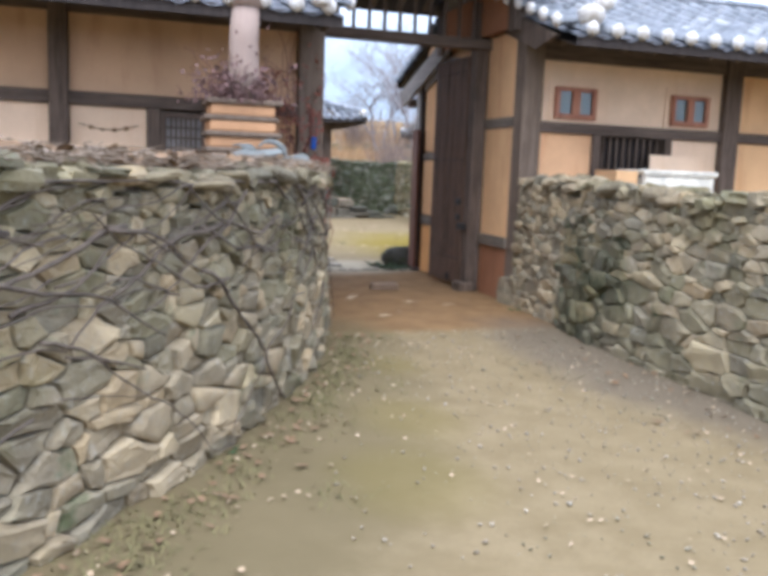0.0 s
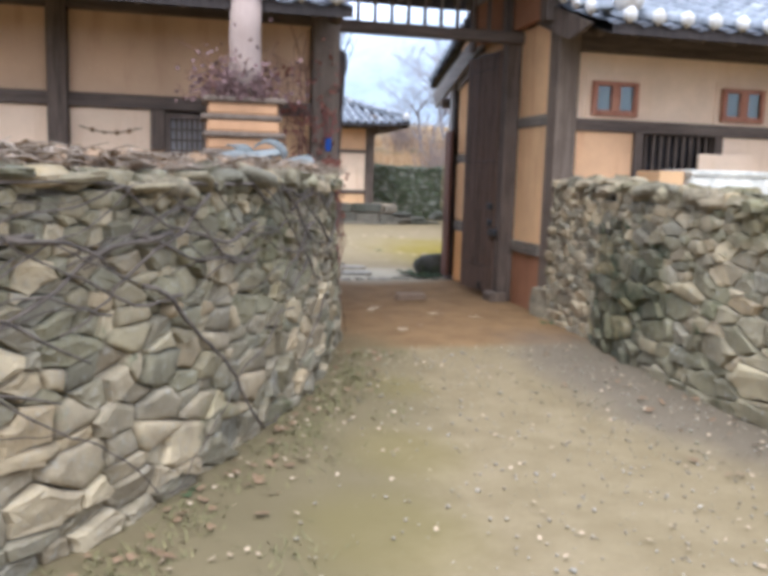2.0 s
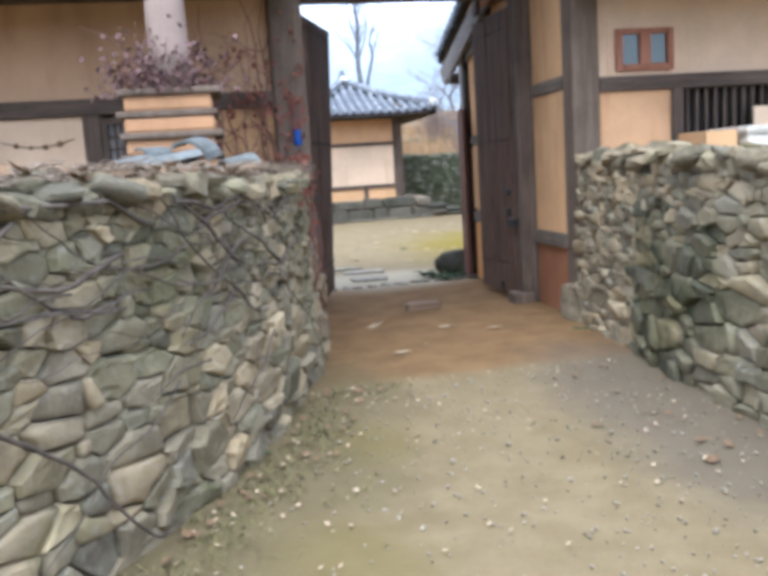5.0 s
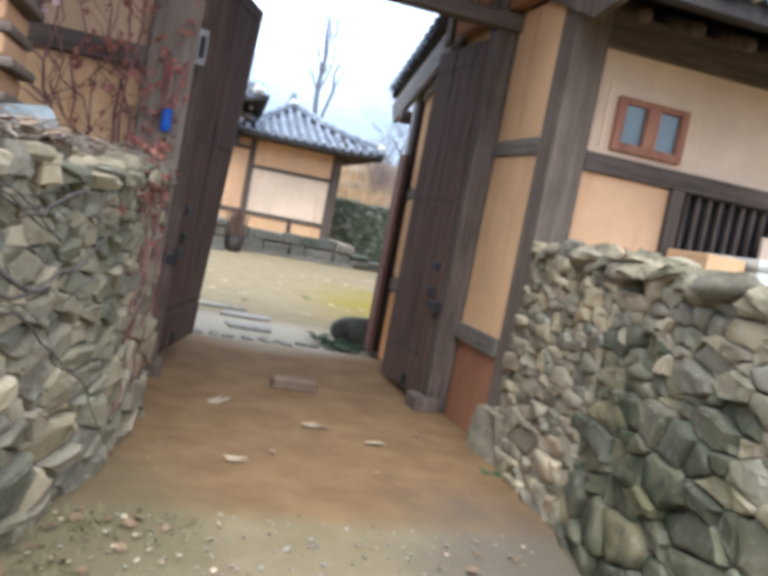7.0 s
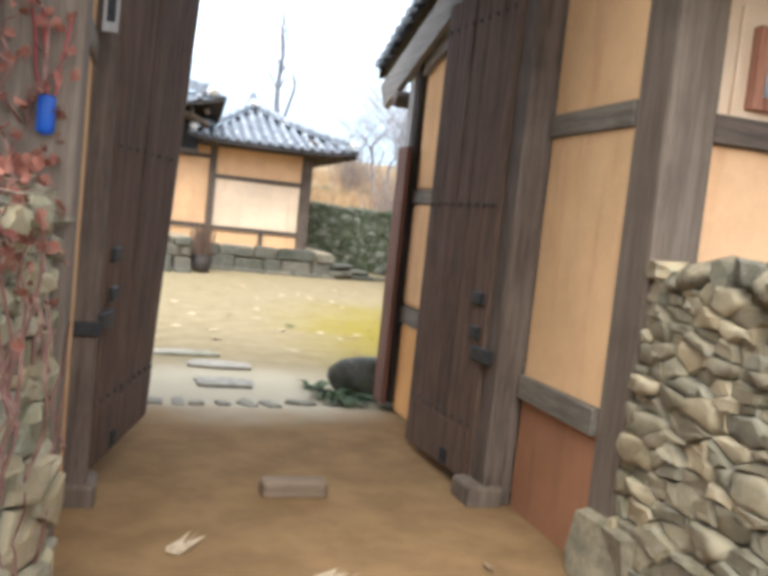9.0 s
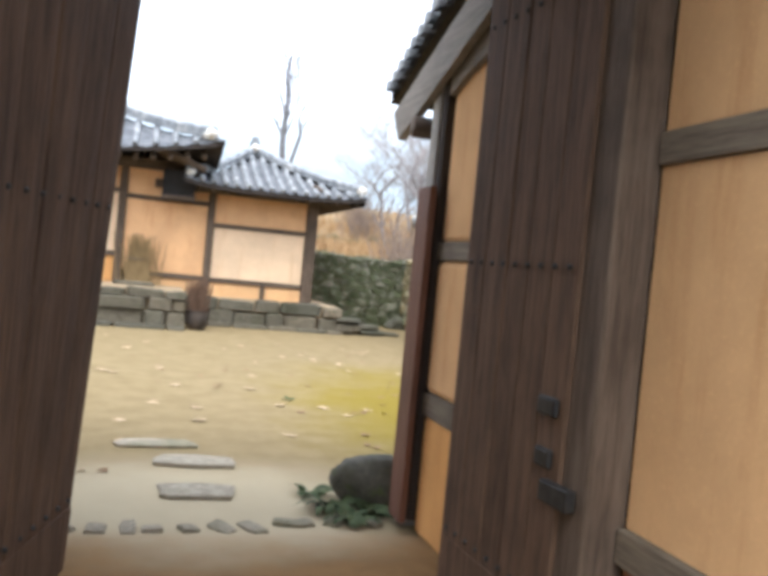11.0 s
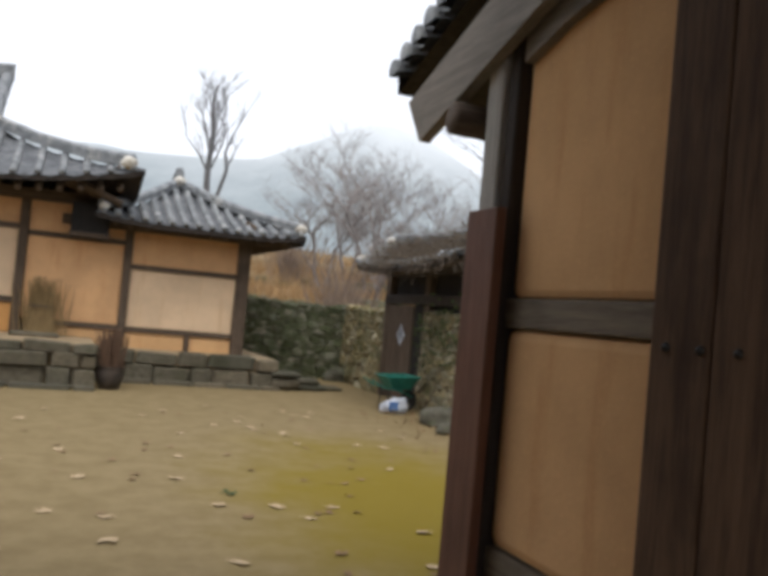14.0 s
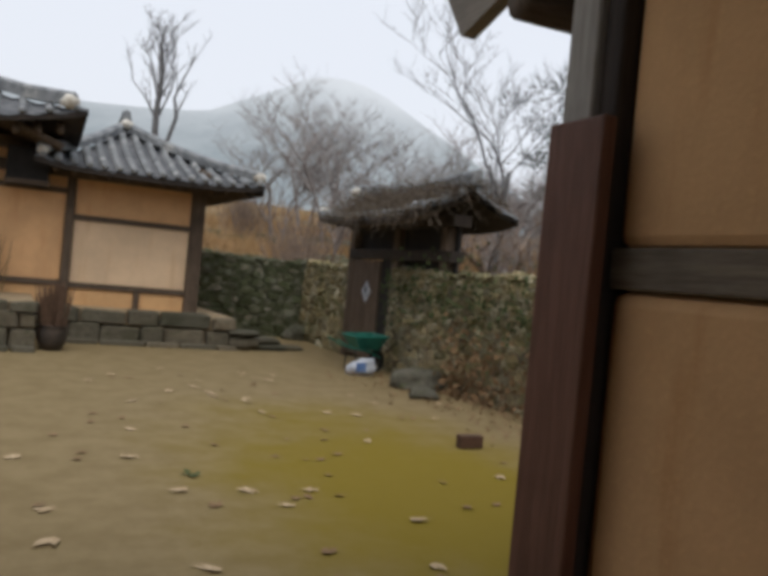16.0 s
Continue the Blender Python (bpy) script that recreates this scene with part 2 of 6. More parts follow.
GRASS_OLIVE = rough_mat("olive_winter_grass", ((0.13, 0.115, 0.048), (0.19, 0.16, 0.065)), 4, 30, vary=True)
PINE = rough_mat("pine_needles", ((0.03, 0.045, 0.03), (0.06, 0.08, 0.05)), 3, 30)
GRASS_DRY = rough_mat("dry_hill_grass", ((0.27, 0.165, 0.08), (0.42, 0.27, 0.13)), 2, 20, vary=True)
WHITE_BOX = plain_mat("cream_board", (0.74, 0.69, 0.56))
BARROW_GREEN = rough_mat("green_painted_steel", ((0.012, 0.11, 0.085), (0.02, 0.16, 0.12)), 6, 50, 0.45, 0.1, 0.003)
RUBBER = plain_mat("black_rubber", (0.02, 0.02, 0.02))
SACK_WHITE = plain_mat("white_woven_sack", (0.48, 0.51, 0.57))
SACK_BLUE = plain_mat("blue_print", (0.10, 0.19, 0.42))
BLUE_TAG = plain_mat("blue_plastic", (0.015, 0.075, 0.33), 0.4)
RED_STRING = plain_mat("red_string", (0.34, 0.05, 0.05))
STALK = rough_mat("dark_dry_stalk", ((0.09, 0.055, 0.035), (0.165, 0.10, 0.065)), 15, 70)
STRAW = rough_mat("khaki_straw", ((0.17, 0.115, 0.05), (0.27, 0.185, 0.09)), 4, 60, 0.95, 0.5, 0.01, squash=(8, 8, 0.6))
POT = rough_mat("dark_glazed_pot", ((0.035, 0.03, 0.027), (0.07, 0.055, 0.045)), 5, 40, 0.4, 0.2, 0.005)
SLAB = stone_mat("pale_slab_stone", [(0.29, 0.255, 0.195), (0.36, 0.32, 0.255)], (0.26, 0.23, 0.15), 0.72)
CLAY_TOP = rough_mat("trodden_clay_podium_top", ((0.25, 0.185, 0.11), (0.34, 0.26, 0.165)), 3, 40)
PEBBLE = stone_mat("pale_gravel", [(0.24, 0.20, 0.135), (0.34, 0.29, 0.21), (0.28, 0.235, 0.16), (0.44, 0.39, 0.30)], (0.3, 0.27, 0.2), 0.8)
BRICK = plain_mat("brown_brick", (0.085, 0.046, 0.03))
GLASS, gnt, gb, _ = base_mat("window_glass", 0.08)
gb.inputs["Base Color"].default_value = (0.30, 0.37, 0.35, 1)
gb.inputs["Transmission Weight"].default_value = 0.6


def ground_mat():
    m, nt, bsdf, co = base_mat("packed_sandy_earth", 0.97, spec=0.1)
    sep = nt.nodes.new("ShaderNodeSeparateXYZ")
    nt.links.new(co, sep.inputs[0])
    x, y = sep.outputs[0], sep.outputs[1]
    broad, mid, fine = noise_of(nt, co, 0.7, 5, 0.6), noise_of(nt, co, 3.5, 5, 0.65), noise_of(nt, co, 60.0, 4, 0.7)
    wob = math_of(nt, "MULTIPLY", math_of(nt, "SUBTRACT", broad, 0.5), 1.6)
    wob2 = math_of(nt, "ADD", wob, math_of(nt, "MULTIPLY", math_of(nt, "SUBTRACT", mid, 0.5), 0.9))
    sand = ramp_mix(nt, step_range(nt, mid, 0.3, 0.7), (0.182, 0.136, 0.068), (0.228, 0.173, 0.092))
    sand = ramp_mix(nt, math_of(nt, "MULTIPLY", step_range(nt, fine, 0.45, 0.75), 0.5), sand, (0.165, 0.128, 0.070))
    # trodden orange earth under the gate roof
    ys = math_of(nt, "ADD", y, math_of(nt, "MULTIPLY", wob2, 0.12))
    across = math_of(nt, "MULTIPLY", step_range(nt, x, 1.2, 1.6), math_of(nt, "SUBTRACT", 1.0, step_range(nt, x, 4.4, 4.8)))
    inside = math_of(nt, "MULTIPLY", math_of(nt, "MULTIPLY", across, step_range(nt, ys, 5.35, 5.55)), math_of(nt, "SUBTRACT", 1.0, step_range(nt, ys, 9.57, 9.83)))
    orange = ramp_mix(nt, step_range(nt, mid, 0.3, 0.7), (0.150, 0.089, 0.038), (0.206, 0.124, 0.054))
    col = ramp_mix(nt, inside, sand, orange)

    def patch(cx, cy, rx, ry, lo, hi):
        dx = math_of(nt, "MULTIPLY", math_of(nt, "SUBTRACT", x, cx), 1 / rx)
        dy = math_of(nt, "MULTIPLY", math_of(nt, "SUBTRACT", y, cy), 1 / ry)
        d = math_of(nt, "SQRT", math_of(nt, "ADD", math_of(nt, "MULTIPLY", dx, dx), math_of(nt, "MULTIPLY", dy, dy)))
        return math_of(nt, "SUBTRACT", 1.0, step_range(nt, math_of(nt, "ADD", d, math_of(nt, "MULTIPLY", wob2, 0.5)), lo, hi))

    mossy = math_of(nt, "MULTIPLY", patch(5.9, 13.3, 2.1, 4.2, 0.3, 1.15), 0.9)
    col = ramp_mix(nt, mossy, col, (0.17, 0.125, 0.012))
    pale = math_of(nt, "MULTIPLY", patch(3.1, 10.2, 1.4, 1.1, 0.4, 1.2), 0.6)
    col = ramp_mix(nt, pale, col, (0.50, 0.43, 0.30))
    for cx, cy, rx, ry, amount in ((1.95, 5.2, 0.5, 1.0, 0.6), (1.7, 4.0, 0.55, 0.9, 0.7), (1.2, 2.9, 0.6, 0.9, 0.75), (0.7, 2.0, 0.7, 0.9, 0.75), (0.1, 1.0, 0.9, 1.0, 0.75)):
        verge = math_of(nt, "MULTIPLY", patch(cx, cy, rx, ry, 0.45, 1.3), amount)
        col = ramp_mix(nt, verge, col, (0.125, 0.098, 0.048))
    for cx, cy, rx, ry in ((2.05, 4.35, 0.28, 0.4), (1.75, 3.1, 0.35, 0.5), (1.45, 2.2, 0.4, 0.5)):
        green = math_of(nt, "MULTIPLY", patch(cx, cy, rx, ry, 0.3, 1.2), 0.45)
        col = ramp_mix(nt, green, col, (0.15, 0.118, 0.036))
    litter = math_of(nt, "MULTIPLY", patch(3.7, 3.9, 0.6, 2.0, 0.5, 1.3), 0.7)
    col = ramp_mix(nt, litter, col, (0.12, 0.097, 0.07))
    hill = step_range(nt, math_of(nt, "ADD", y, wob), 26.0, 27.5)
    dry = ramp_mix(nt, step_range(nt, mid, 0.35, 0.65), (0.28, 0.19, 0.10), (0.17, 0.135, 0.085))
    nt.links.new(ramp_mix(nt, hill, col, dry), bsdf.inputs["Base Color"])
    bump_in(nt, bsdf, math_of(nt, "ADD", math_of(nt, "MULTIPLY", mid, 0.7), math_of(nt, "MULTIPLY", fine, 0.8)), 0.4, 0.012)
    return m


GROUND = ground_mat()

# ---- builders ----
PLACE = {}


def thing(name, at, label, category, group="", kind=""):
    ob = new(name)
    ob.location = at
    ob.empty_display_size = 0.2
    PLACE[ob.name] = Matrix.Translation(at)
    return tagged(ob, label, category, group, kind)


def mesh_of(bm, name, material, smooth=False):
    me = bpy.data.meshes.new(name)
    bmesh.ops.recalc_face_normals(bm, faces=bm.faces)
    bm.to_mesh(me)
    bm.free()
    me.materials.append(material)
    if smooth:
        me.shade_smooth()
    return me


def under(ob, parent, basis=None):
    ob.parent = parent
    ob.matrix_parent_inverse = PLACE.get(parent.name, Matrix.Identity(4)).inverted()
    if basis is not None:
        ob.matrix_basis = basis
        PLACE[ob.name] = basis
    return ob


def part(name, bm, material, parent, label="", smooth=False, kind=""):
    ob = new(name, mesh_of(bm, name, material, smooth))
    under(ob, parent)
    return tagged(ob, label, kind=kind)


def piece(name, me, basis, parent):
    ob = new(name, me)
    ob.parent = parent
    ob.matrix_parent_inverse = PLACE.get(parent.name, Matrix.Identity(4)).inverted()
    ob.matrix_basis = basis
    return ob


def block(bm, x0, x1, y0, y1, z0, z1, bevel=0.0, m=None):
    made = bmesh.ops.create_cube(bm, size=1.0)["verts"]
    for v in made:
        v.co = Vector(((x0 + x1) / 2 + v.co.x * (x1 - x0), (y0 + y1) / 2 + v.co.y * (y1 - y0), (z0 + z1) / 2 + v.co.z * (z1 - z0)))
    if m is not None:
        bmesh.ops.transform(bm, matrix=m, verts=made)
    if bevel > 0:
        edges = {e for v in made for e in v.link_edges}
        bmesh.ops.bevel(bm, geom=list(edges), offset=bevel, segments=2, affect="EDGES", profile=0.5)
    return bm


def boxed(name, parent, material, x0, x1, y0, y1, z0, z1, bevel=0.008, label="", m=None):
    return part(name, block(bmesh.new(), x0, x1, y0, y1, z0, z1, bevel, m), material, parent, label)


def tube(bm, pts, r0, r1, sides=5):
    pts = [Vector(p) for p in pts]
    rings = []
    for i, p in enumerate(pts):
        d = (pts[min(i + 1, len(pts) - 1)] - pts[max(i - 1, 0)])
        d = d.normalized() if d.length > 1e-6 else Vector((0, 0, 1))
        a = d.cross(Vector((0.31, 0.17, 0.93))).normalized()
        b = d.cross(a)
        r = r0 + (r1 - r0) * i / max(1, len(pts) - 1)
        rings.append([bm.verts.new(p + (a * math.cos(k * 2 * math.pi / sides) + b * math.sin(k * 2 * math.pi / sides)) * r) for k in range(sides)])
    for s, t in zip(rings, rings[1:]):
        for k in range(sides):
            bm.faces.new((s[k], s[(k + 1) % sides], t[(k + 1) % sides], t[k]))
    bm.faces.new(rings[0])
    bm.faces.new(rings[-1][::-1])
    return bm


def wobble(a, b, n, amount, rng):
    a, b = Vector(a), Vector(b)
    out, off = [], Vector((0, 0, 0))
    for i in range(n + 1):
        f = i / n
        out.append(a.lerp(b, f) + off)
        off = off * 0.7 + Vector((rng.uniform(-1, 1), rng.uniform(-1, 1), rng.uniform(-1, 1))) * amount
    return out


def stone_mesh(name, rng, material):
    """A rounded, lumpy stone of about unit size, 48 triangles."""
    bm = bmesh.new()
    bmesh.ops.create_cube(bm, size=2.0)
    bmesh.ops.subdivide_edges(bm, edges=bm.edges[:], cuts=1, use_grid_fill=True)
    k = rng.uniform(0.12, 0.45)
    for v in bm.verts:
        c = v.co.copy()
        v.co = c.lerp(c.normalized() * 1.25, k) * rng.uniform(0.80, 1.10)
        v.co.x *= rng.uniform(0.85, 1.1)
        v.co.z *= rng.uniform(0.85, 1.1)
    return mesh_of(bm, name, material, rng.random() < 0.55)


def boulder_mesh(name, rng, material):
    """A rounded natural boulder."""
    bm = bmesh.new()
    bmesh.ops.create_icosphere(bm, subdivisions=3, radius=1.0)
    o = Vector((rng.uniform(0, 9), rng.uniform(0, 9), 0))
    for v in bm.verts:
        v.co *= 1 + 0.5 * noise.noise(v.co * 1.2 + o) + 0.14 * noise.noise(v.co * 3.2 + o)
    return mesh_of(bm, name, material, True)


def squared_mesh(name, rng, material):
    """A roughly squared building stone with worn edges."""
    bm = bmesh.new()
    bmesh.ops.create_cube(bm, size=1.8)
    for v in bm.verts:
        v.co = Vector([c * rng.uniform(0.9, 1.06) for c in v.co])
    bmesh.ops.bevel(bm, geom=bm.edges[:], offset=0.16, segments=1, affect="EDGES")
    return mesh_of(bm, name, material, False)


def join_copies(name, jobs, material, parent, label="", smooth=True):
    """One mesh from (mesh, matrix) pairs: many alike small pieces."""
    verts, faces, base = [], [], 0
    for me, m in jobs:
        co = np.empty(len(me.vertices) * 3)
        me.vertices.foreach_get("co", co)
        a = np.array(m)
        verts.append(co.reshape(-1, 3) @ a[:3, :3].T + a[:3, 3])
        faces += [[i + base for i in p.vertices] for p in me.polygons]
        base += len(me.vertices)
    me = bpy.data.meshes.new(name)
    me.from_pydata(np.concatenate(verts).tolist(), [], faces)
    me.materials.append(material)
    if smooth:
        me.shade_smooth()
    ob = new(name, me)
    if parent is not None:
        under(ob, parent)
    return tagged(ob, label, kind="stuff")


def frame_matrix(p, x_axis, z_hint, scale=(1, 1, 1)):
    x = Vector(x_axis).normalized()
    y = Vector(z_hint).cross(x).normalized()
    z = x.cross(y)
    m = Matrix((x * scale[0], y * scale[1], z * scale[2])).transposed().to_4x4()
    m.translation = p
    return m


# ---- roofs ----
def half_tile(name, r, length, material):
    """A convex roof tile along +x (downslope end at 0), closed at its lower end."""
    bm = bmesh.new()
    rings = []
    for s, rr in ((0.0, r), (length, r * 0.86)):
        rings.append([bm.verts.new((s, rr * math.cos(a), rr * 0.92 * math.sin(a))) for a in np.linspace(-0.15, math.pi + 0.15, 7)])
    for k in range(6):
        bm.faces.new((rings[0][k], rings[0][k + 1], rings[1][k + 1], rings[1][k]))
    bm.faces.new(rings[0][::-1])
    return mesh_of(bm, name, material, True)


def plug_mesh(name, r, material):
    bm = bmesh.new()
    bmesh.ops.create_icosphere(bm, subdivisions=1, radius=r)
    for v in bm.verts:
        v.co.x *= 0.7
    return mesh_of(bm, name, material, True)


TILE_ME = half_tile("roof_tile", 0.066, 0.33, TILE)
PLUG_ME = plug_mesh("eave_plug", 0.075, LIME)
PLUG_GREY_ME = plug_mesh("eave_plug", 0.062, TILE)


def slope_point(a, b, up, tan, dmax, sag, lift, u, d):
    length = (b - a).length
    f = u / length
    p = a.lerp(b, f) + up * d
    p.z += tan * d - sag * math.sin(math.pi * min(1, d / dmax)) + lift * abs(2 * f - 1) ** 4 * (1 - min(1, d / dmax))
    return p


def tile_slope(roof, a, b, up, tan, dmax, reach, spacing=0.27, sag=0.08, lift=0.0, separate=True, plug=None, bed=True):
    """One slope: a bed of channel tiles and rows of convex tiles that run from the eave a-b upslope. reach(u): how far each row goes."""
    a, b, up = Vector(a), Vector(b), Vector(up)
    length = (b - a).length
    n = int(length / spacing)
    at = lambda u, d: slope_point(a, b, up, tan, dmax, sag, lift, u, d)  # noqa: E731
    jobs, plugs = [], []
    for i in range(n + 1):
        u = (i + 0.5) * length / (n + 1)
        d, top = 0.0, reach(u)
        while d < top - 0.06:
            p, q = at(u, d), at(u, d + 0.28)
            m = frame_matrix(p + Vector((0, 0, 0.03)), q - p, (0, 0, 1))
            if separate:
                piece("roof_tile", TILE_ME, m, roof)
            else:
                jobs.append((TILE_ME, m))
            if d == 0.0 and plug is not None:
                piece("eave_plug", plug, frame_matrix(p + Vector((0, 0, 0.05)), q - p, (0, 0, 1)), roof)
            d += 0.28
    if jobs:
        join_copies("roof_tiles", jobs, TILE, roof)
    # channel tiles: hollows between the rows, stepped along the slope
    bm, grid = bmesh.new(), {}
    cols, rows = (n + 1) * 4, max(2, int(dmax / 0.14))
    for i in range(cols + 1):
        u = length * i / cols
        top = reach(u)
        for j in range(rows + 1):
            d = top * j / rows
            p = at(u, d)
            p.z += -0.035 * (0.5 + 0.5 * math.cos(2 * math.pi * i / 4 + math.pi * 0)) + 0.02 * (j % 2)
            grid[i, j] = bm.verts.new(p)
    for i in range(cols):
        for j in range(rows):
            bm.faces.new((grid[i, j], grid[i + 1, j], grid[i + 1, j + 1], grid[i, j + 1]))
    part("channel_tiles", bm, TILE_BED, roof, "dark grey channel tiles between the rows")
    # boards under the tiles, their black colour painting the shade below the eave
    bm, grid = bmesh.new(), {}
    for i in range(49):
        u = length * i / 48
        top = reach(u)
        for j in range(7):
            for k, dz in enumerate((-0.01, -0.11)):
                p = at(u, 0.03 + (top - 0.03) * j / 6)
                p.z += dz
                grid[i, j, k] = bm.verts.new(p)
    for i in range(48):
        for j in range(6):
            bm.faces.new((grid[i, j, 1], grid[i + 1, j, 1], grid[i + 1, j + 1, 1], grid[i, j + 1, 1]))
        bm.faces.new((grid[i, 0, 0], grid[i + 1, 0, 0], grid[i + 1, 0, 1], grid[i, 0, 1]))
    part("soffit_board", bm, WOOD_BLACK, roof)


def rafters(roof, a, b, up, tan, lift, length, spacing=0.36, r=0.045, drop=0.19, start=0.22):
    a, b, up = Vector(a), Vector(b), Vector(up)
    span = (b - a).length
    bm = tube(bmesh.new(), [(0, 0, 0), up * length + Vector((0, 0, tan * length))], r, r, 8)
    me = mesh_of(bm, "rafter", WOOD, True)
    n = int(span / spacing)
    for i in range(n + 1):
        f = (i + 0.5) / (n + 1)
        p = a.lerp(b, f) + up * start
        p.z += tan * start - drop + lift * abs(2 * f - 1) ** 4
        piece("rafter", me, Matrix.Translation(p), roof)


def ridge(roof, pts, name="ridge", w=0.2, layers=3, up_end=0.0, label=""):
    """Stacked ridge tiles: thin courses and a round cap, along a line of points."""
    bm = bmesh.new()
    pts = [Vector(p) for p in pts]
    dense = []
    for p, q in zip(pts, pts[1:]):
        n = max(2, int((q - p).length / 0.25))
        dense += [p.lerp(q, i / n) for i in range(n)]
    dense.append(pts[-1])
    profile = []
    for k in range(layers):
        ww = w * (0.5 - 0.05 * k)
        profile += [(ww, 0.05 * k), (ww, 0.05 * k + 0.035), (ww - 0.025, 0.05 * k + 0.036), (ww - 0.025, 0.05 * k + 0.05)]
    h = 0.05 * layers
    profile += [(0.085 * math.cos(t), h + 0.075 * math.sin(t)) for t in np.linspace(0, math.pi / 2, 4)]
    full = profile + [(-x, z) for x, z in profile[::-1][1:]]
    rings = []
    for i, p in enumerate(dense):
        d = dense[min(i + 1, len(dense) - 1)] - dense[max(i - 1, 0)]
        side = Vector((d.y, -d.x, 0)).normalized()
        s = 1.0 + 0.06 * (i % 2)
        rings.append([bm.verts.new(p + side * x * s + Vector((0, 0, z))) for x, z in full])
    for s, t in zip(rings, rings[1:]):
        for k in range(len(full) - 1):
            bm.faces.new((s[k], s[k + 1], t[k + 1], t[k]))
    bm.faces.new(rings[0])
    bm.faces.new(rings[-1][::-1])
    return part(name, bm, TILE, roof, label)


def lime_lump(roof, p, r, seed, label="white lime mortar at the ridge end"):
    rng = random.Random(seed)
    bm = bmesh.new()
    bmesh.ops.create_icosphere(bm, subdivisions=2, radius=r)
    for v in bm.verts:
        v.co = v.co * rng.uniform(0.85, 1.12)
        v.co.z *= 0.8
        v.co += Vector(p)
    return part("lime_end", bm, LIME, roof, label, True)


# ---- ground ----
def hill_height(x, y):
    z = 0.0
    if y > 26.2:
        t = y - 26.2
        z = 1.0 * min(1, t / 1.2) + 0.11 * t + 0.35 * math.floor(t / 4.0) * min(1, (t % 4.0) / 0.8 + 0.2)
        z = min(z, 4.6) * (1 if t < 22 else max(0, 1 - (t - 22) / 40))
    if x > 10.2:
        t = x - 10.2
        z = max(z, min(0.5, t * 0.5) + 0.10 * max(0, t - 2)) if y > 6 else z
        z = min(z, 4.2) * (1 if t < 25 else max(0, 1 - (t - 25) / 40))
    return z + 0.10 * noise.noise((x * 0.5, y * 0.5, 0)) * min(1, max(0, z))


def soil(x, y):
    """Height of the trodden earth; a little higher under the gate roof."""
    z = hill_height(x, y) + 0.008 * noise.noise((x * 0.9, y * 0.9, 3)) + 0.0012 * noise.noise((x * 4, y * 4, 7))
    return z - 0.006 + (0.025 if 5.42 < y < 9.6 and 1.6 < x < 4.4 else 0.0)


def build_ground():
    fine = lambda lo, hi, s: list(np.arange(lo, hi, s))  # noqa: E731
    xs = [-900, -500, -250, -120, -60, -30, -16] + fine(-10, -2, 0.8) + fine(-2, 10, 0.16) + fine(10, 40, 0.8) + [46, 60, 90, 150, 260, 500, 900]
    ys = [-600, -300, -120, -60, -30, -16] + fine(-10, -2, 0.8) + fine(-2, 16, 0.16) + fine(16, 60, 0.6) + [66, 80, 110, 160, 260, 500, 900]
    verts, faces = [], []
    for y in ys:
        for x in xs:
            verts.append((x, y, soil(x, y)))
    w = len(xs)
    for j in range(len(ys) - 1):
        for i in range(w - 1):
            faces.append((j * w + i, j * w + i + 1, (j + 1) * w + i + 1, (j + 1) * w + i))
    me = bpy.data.meshes.new("ground")
    me.from_pydata(verts, [], faces)
    me.materials.append(GROUND)
    me.shade_smooth()
    tagged(new("ground", me), "beige trodden earth with mossy and orange patches", "ground", kind="structure")


build_ground()


# ---- stone walls ----
def wall_line(pts, s):
    for p, q in zip(pts, pts[1:]):
        seg = (Vector(q) - Vector(p))
        if s <= seg.length or q == pts[-1]:
            d = seg.normalized()
            return Vector(p) + d * s, d
        s -= seg.length
    return Vector(pts[-1]), d


def clip_cell(poly, nx, ny, c):
    """The part of a convex polygon with nx * x + ny * y <= c."""
    out = []
    for (ax, ay), (bx, by) in zip(poly, poly[1:] + poly[:1]):
        da, db = nx * ax + ny * ay - c, nx * bx + ny * by - c
        if da <= 0:
            out.append((ax, ay))
        if da * db < 0:
            t = da / (da - db)
            out.append((ax + (bx - ax) * t, ay + (by - ay) * t))
    return out


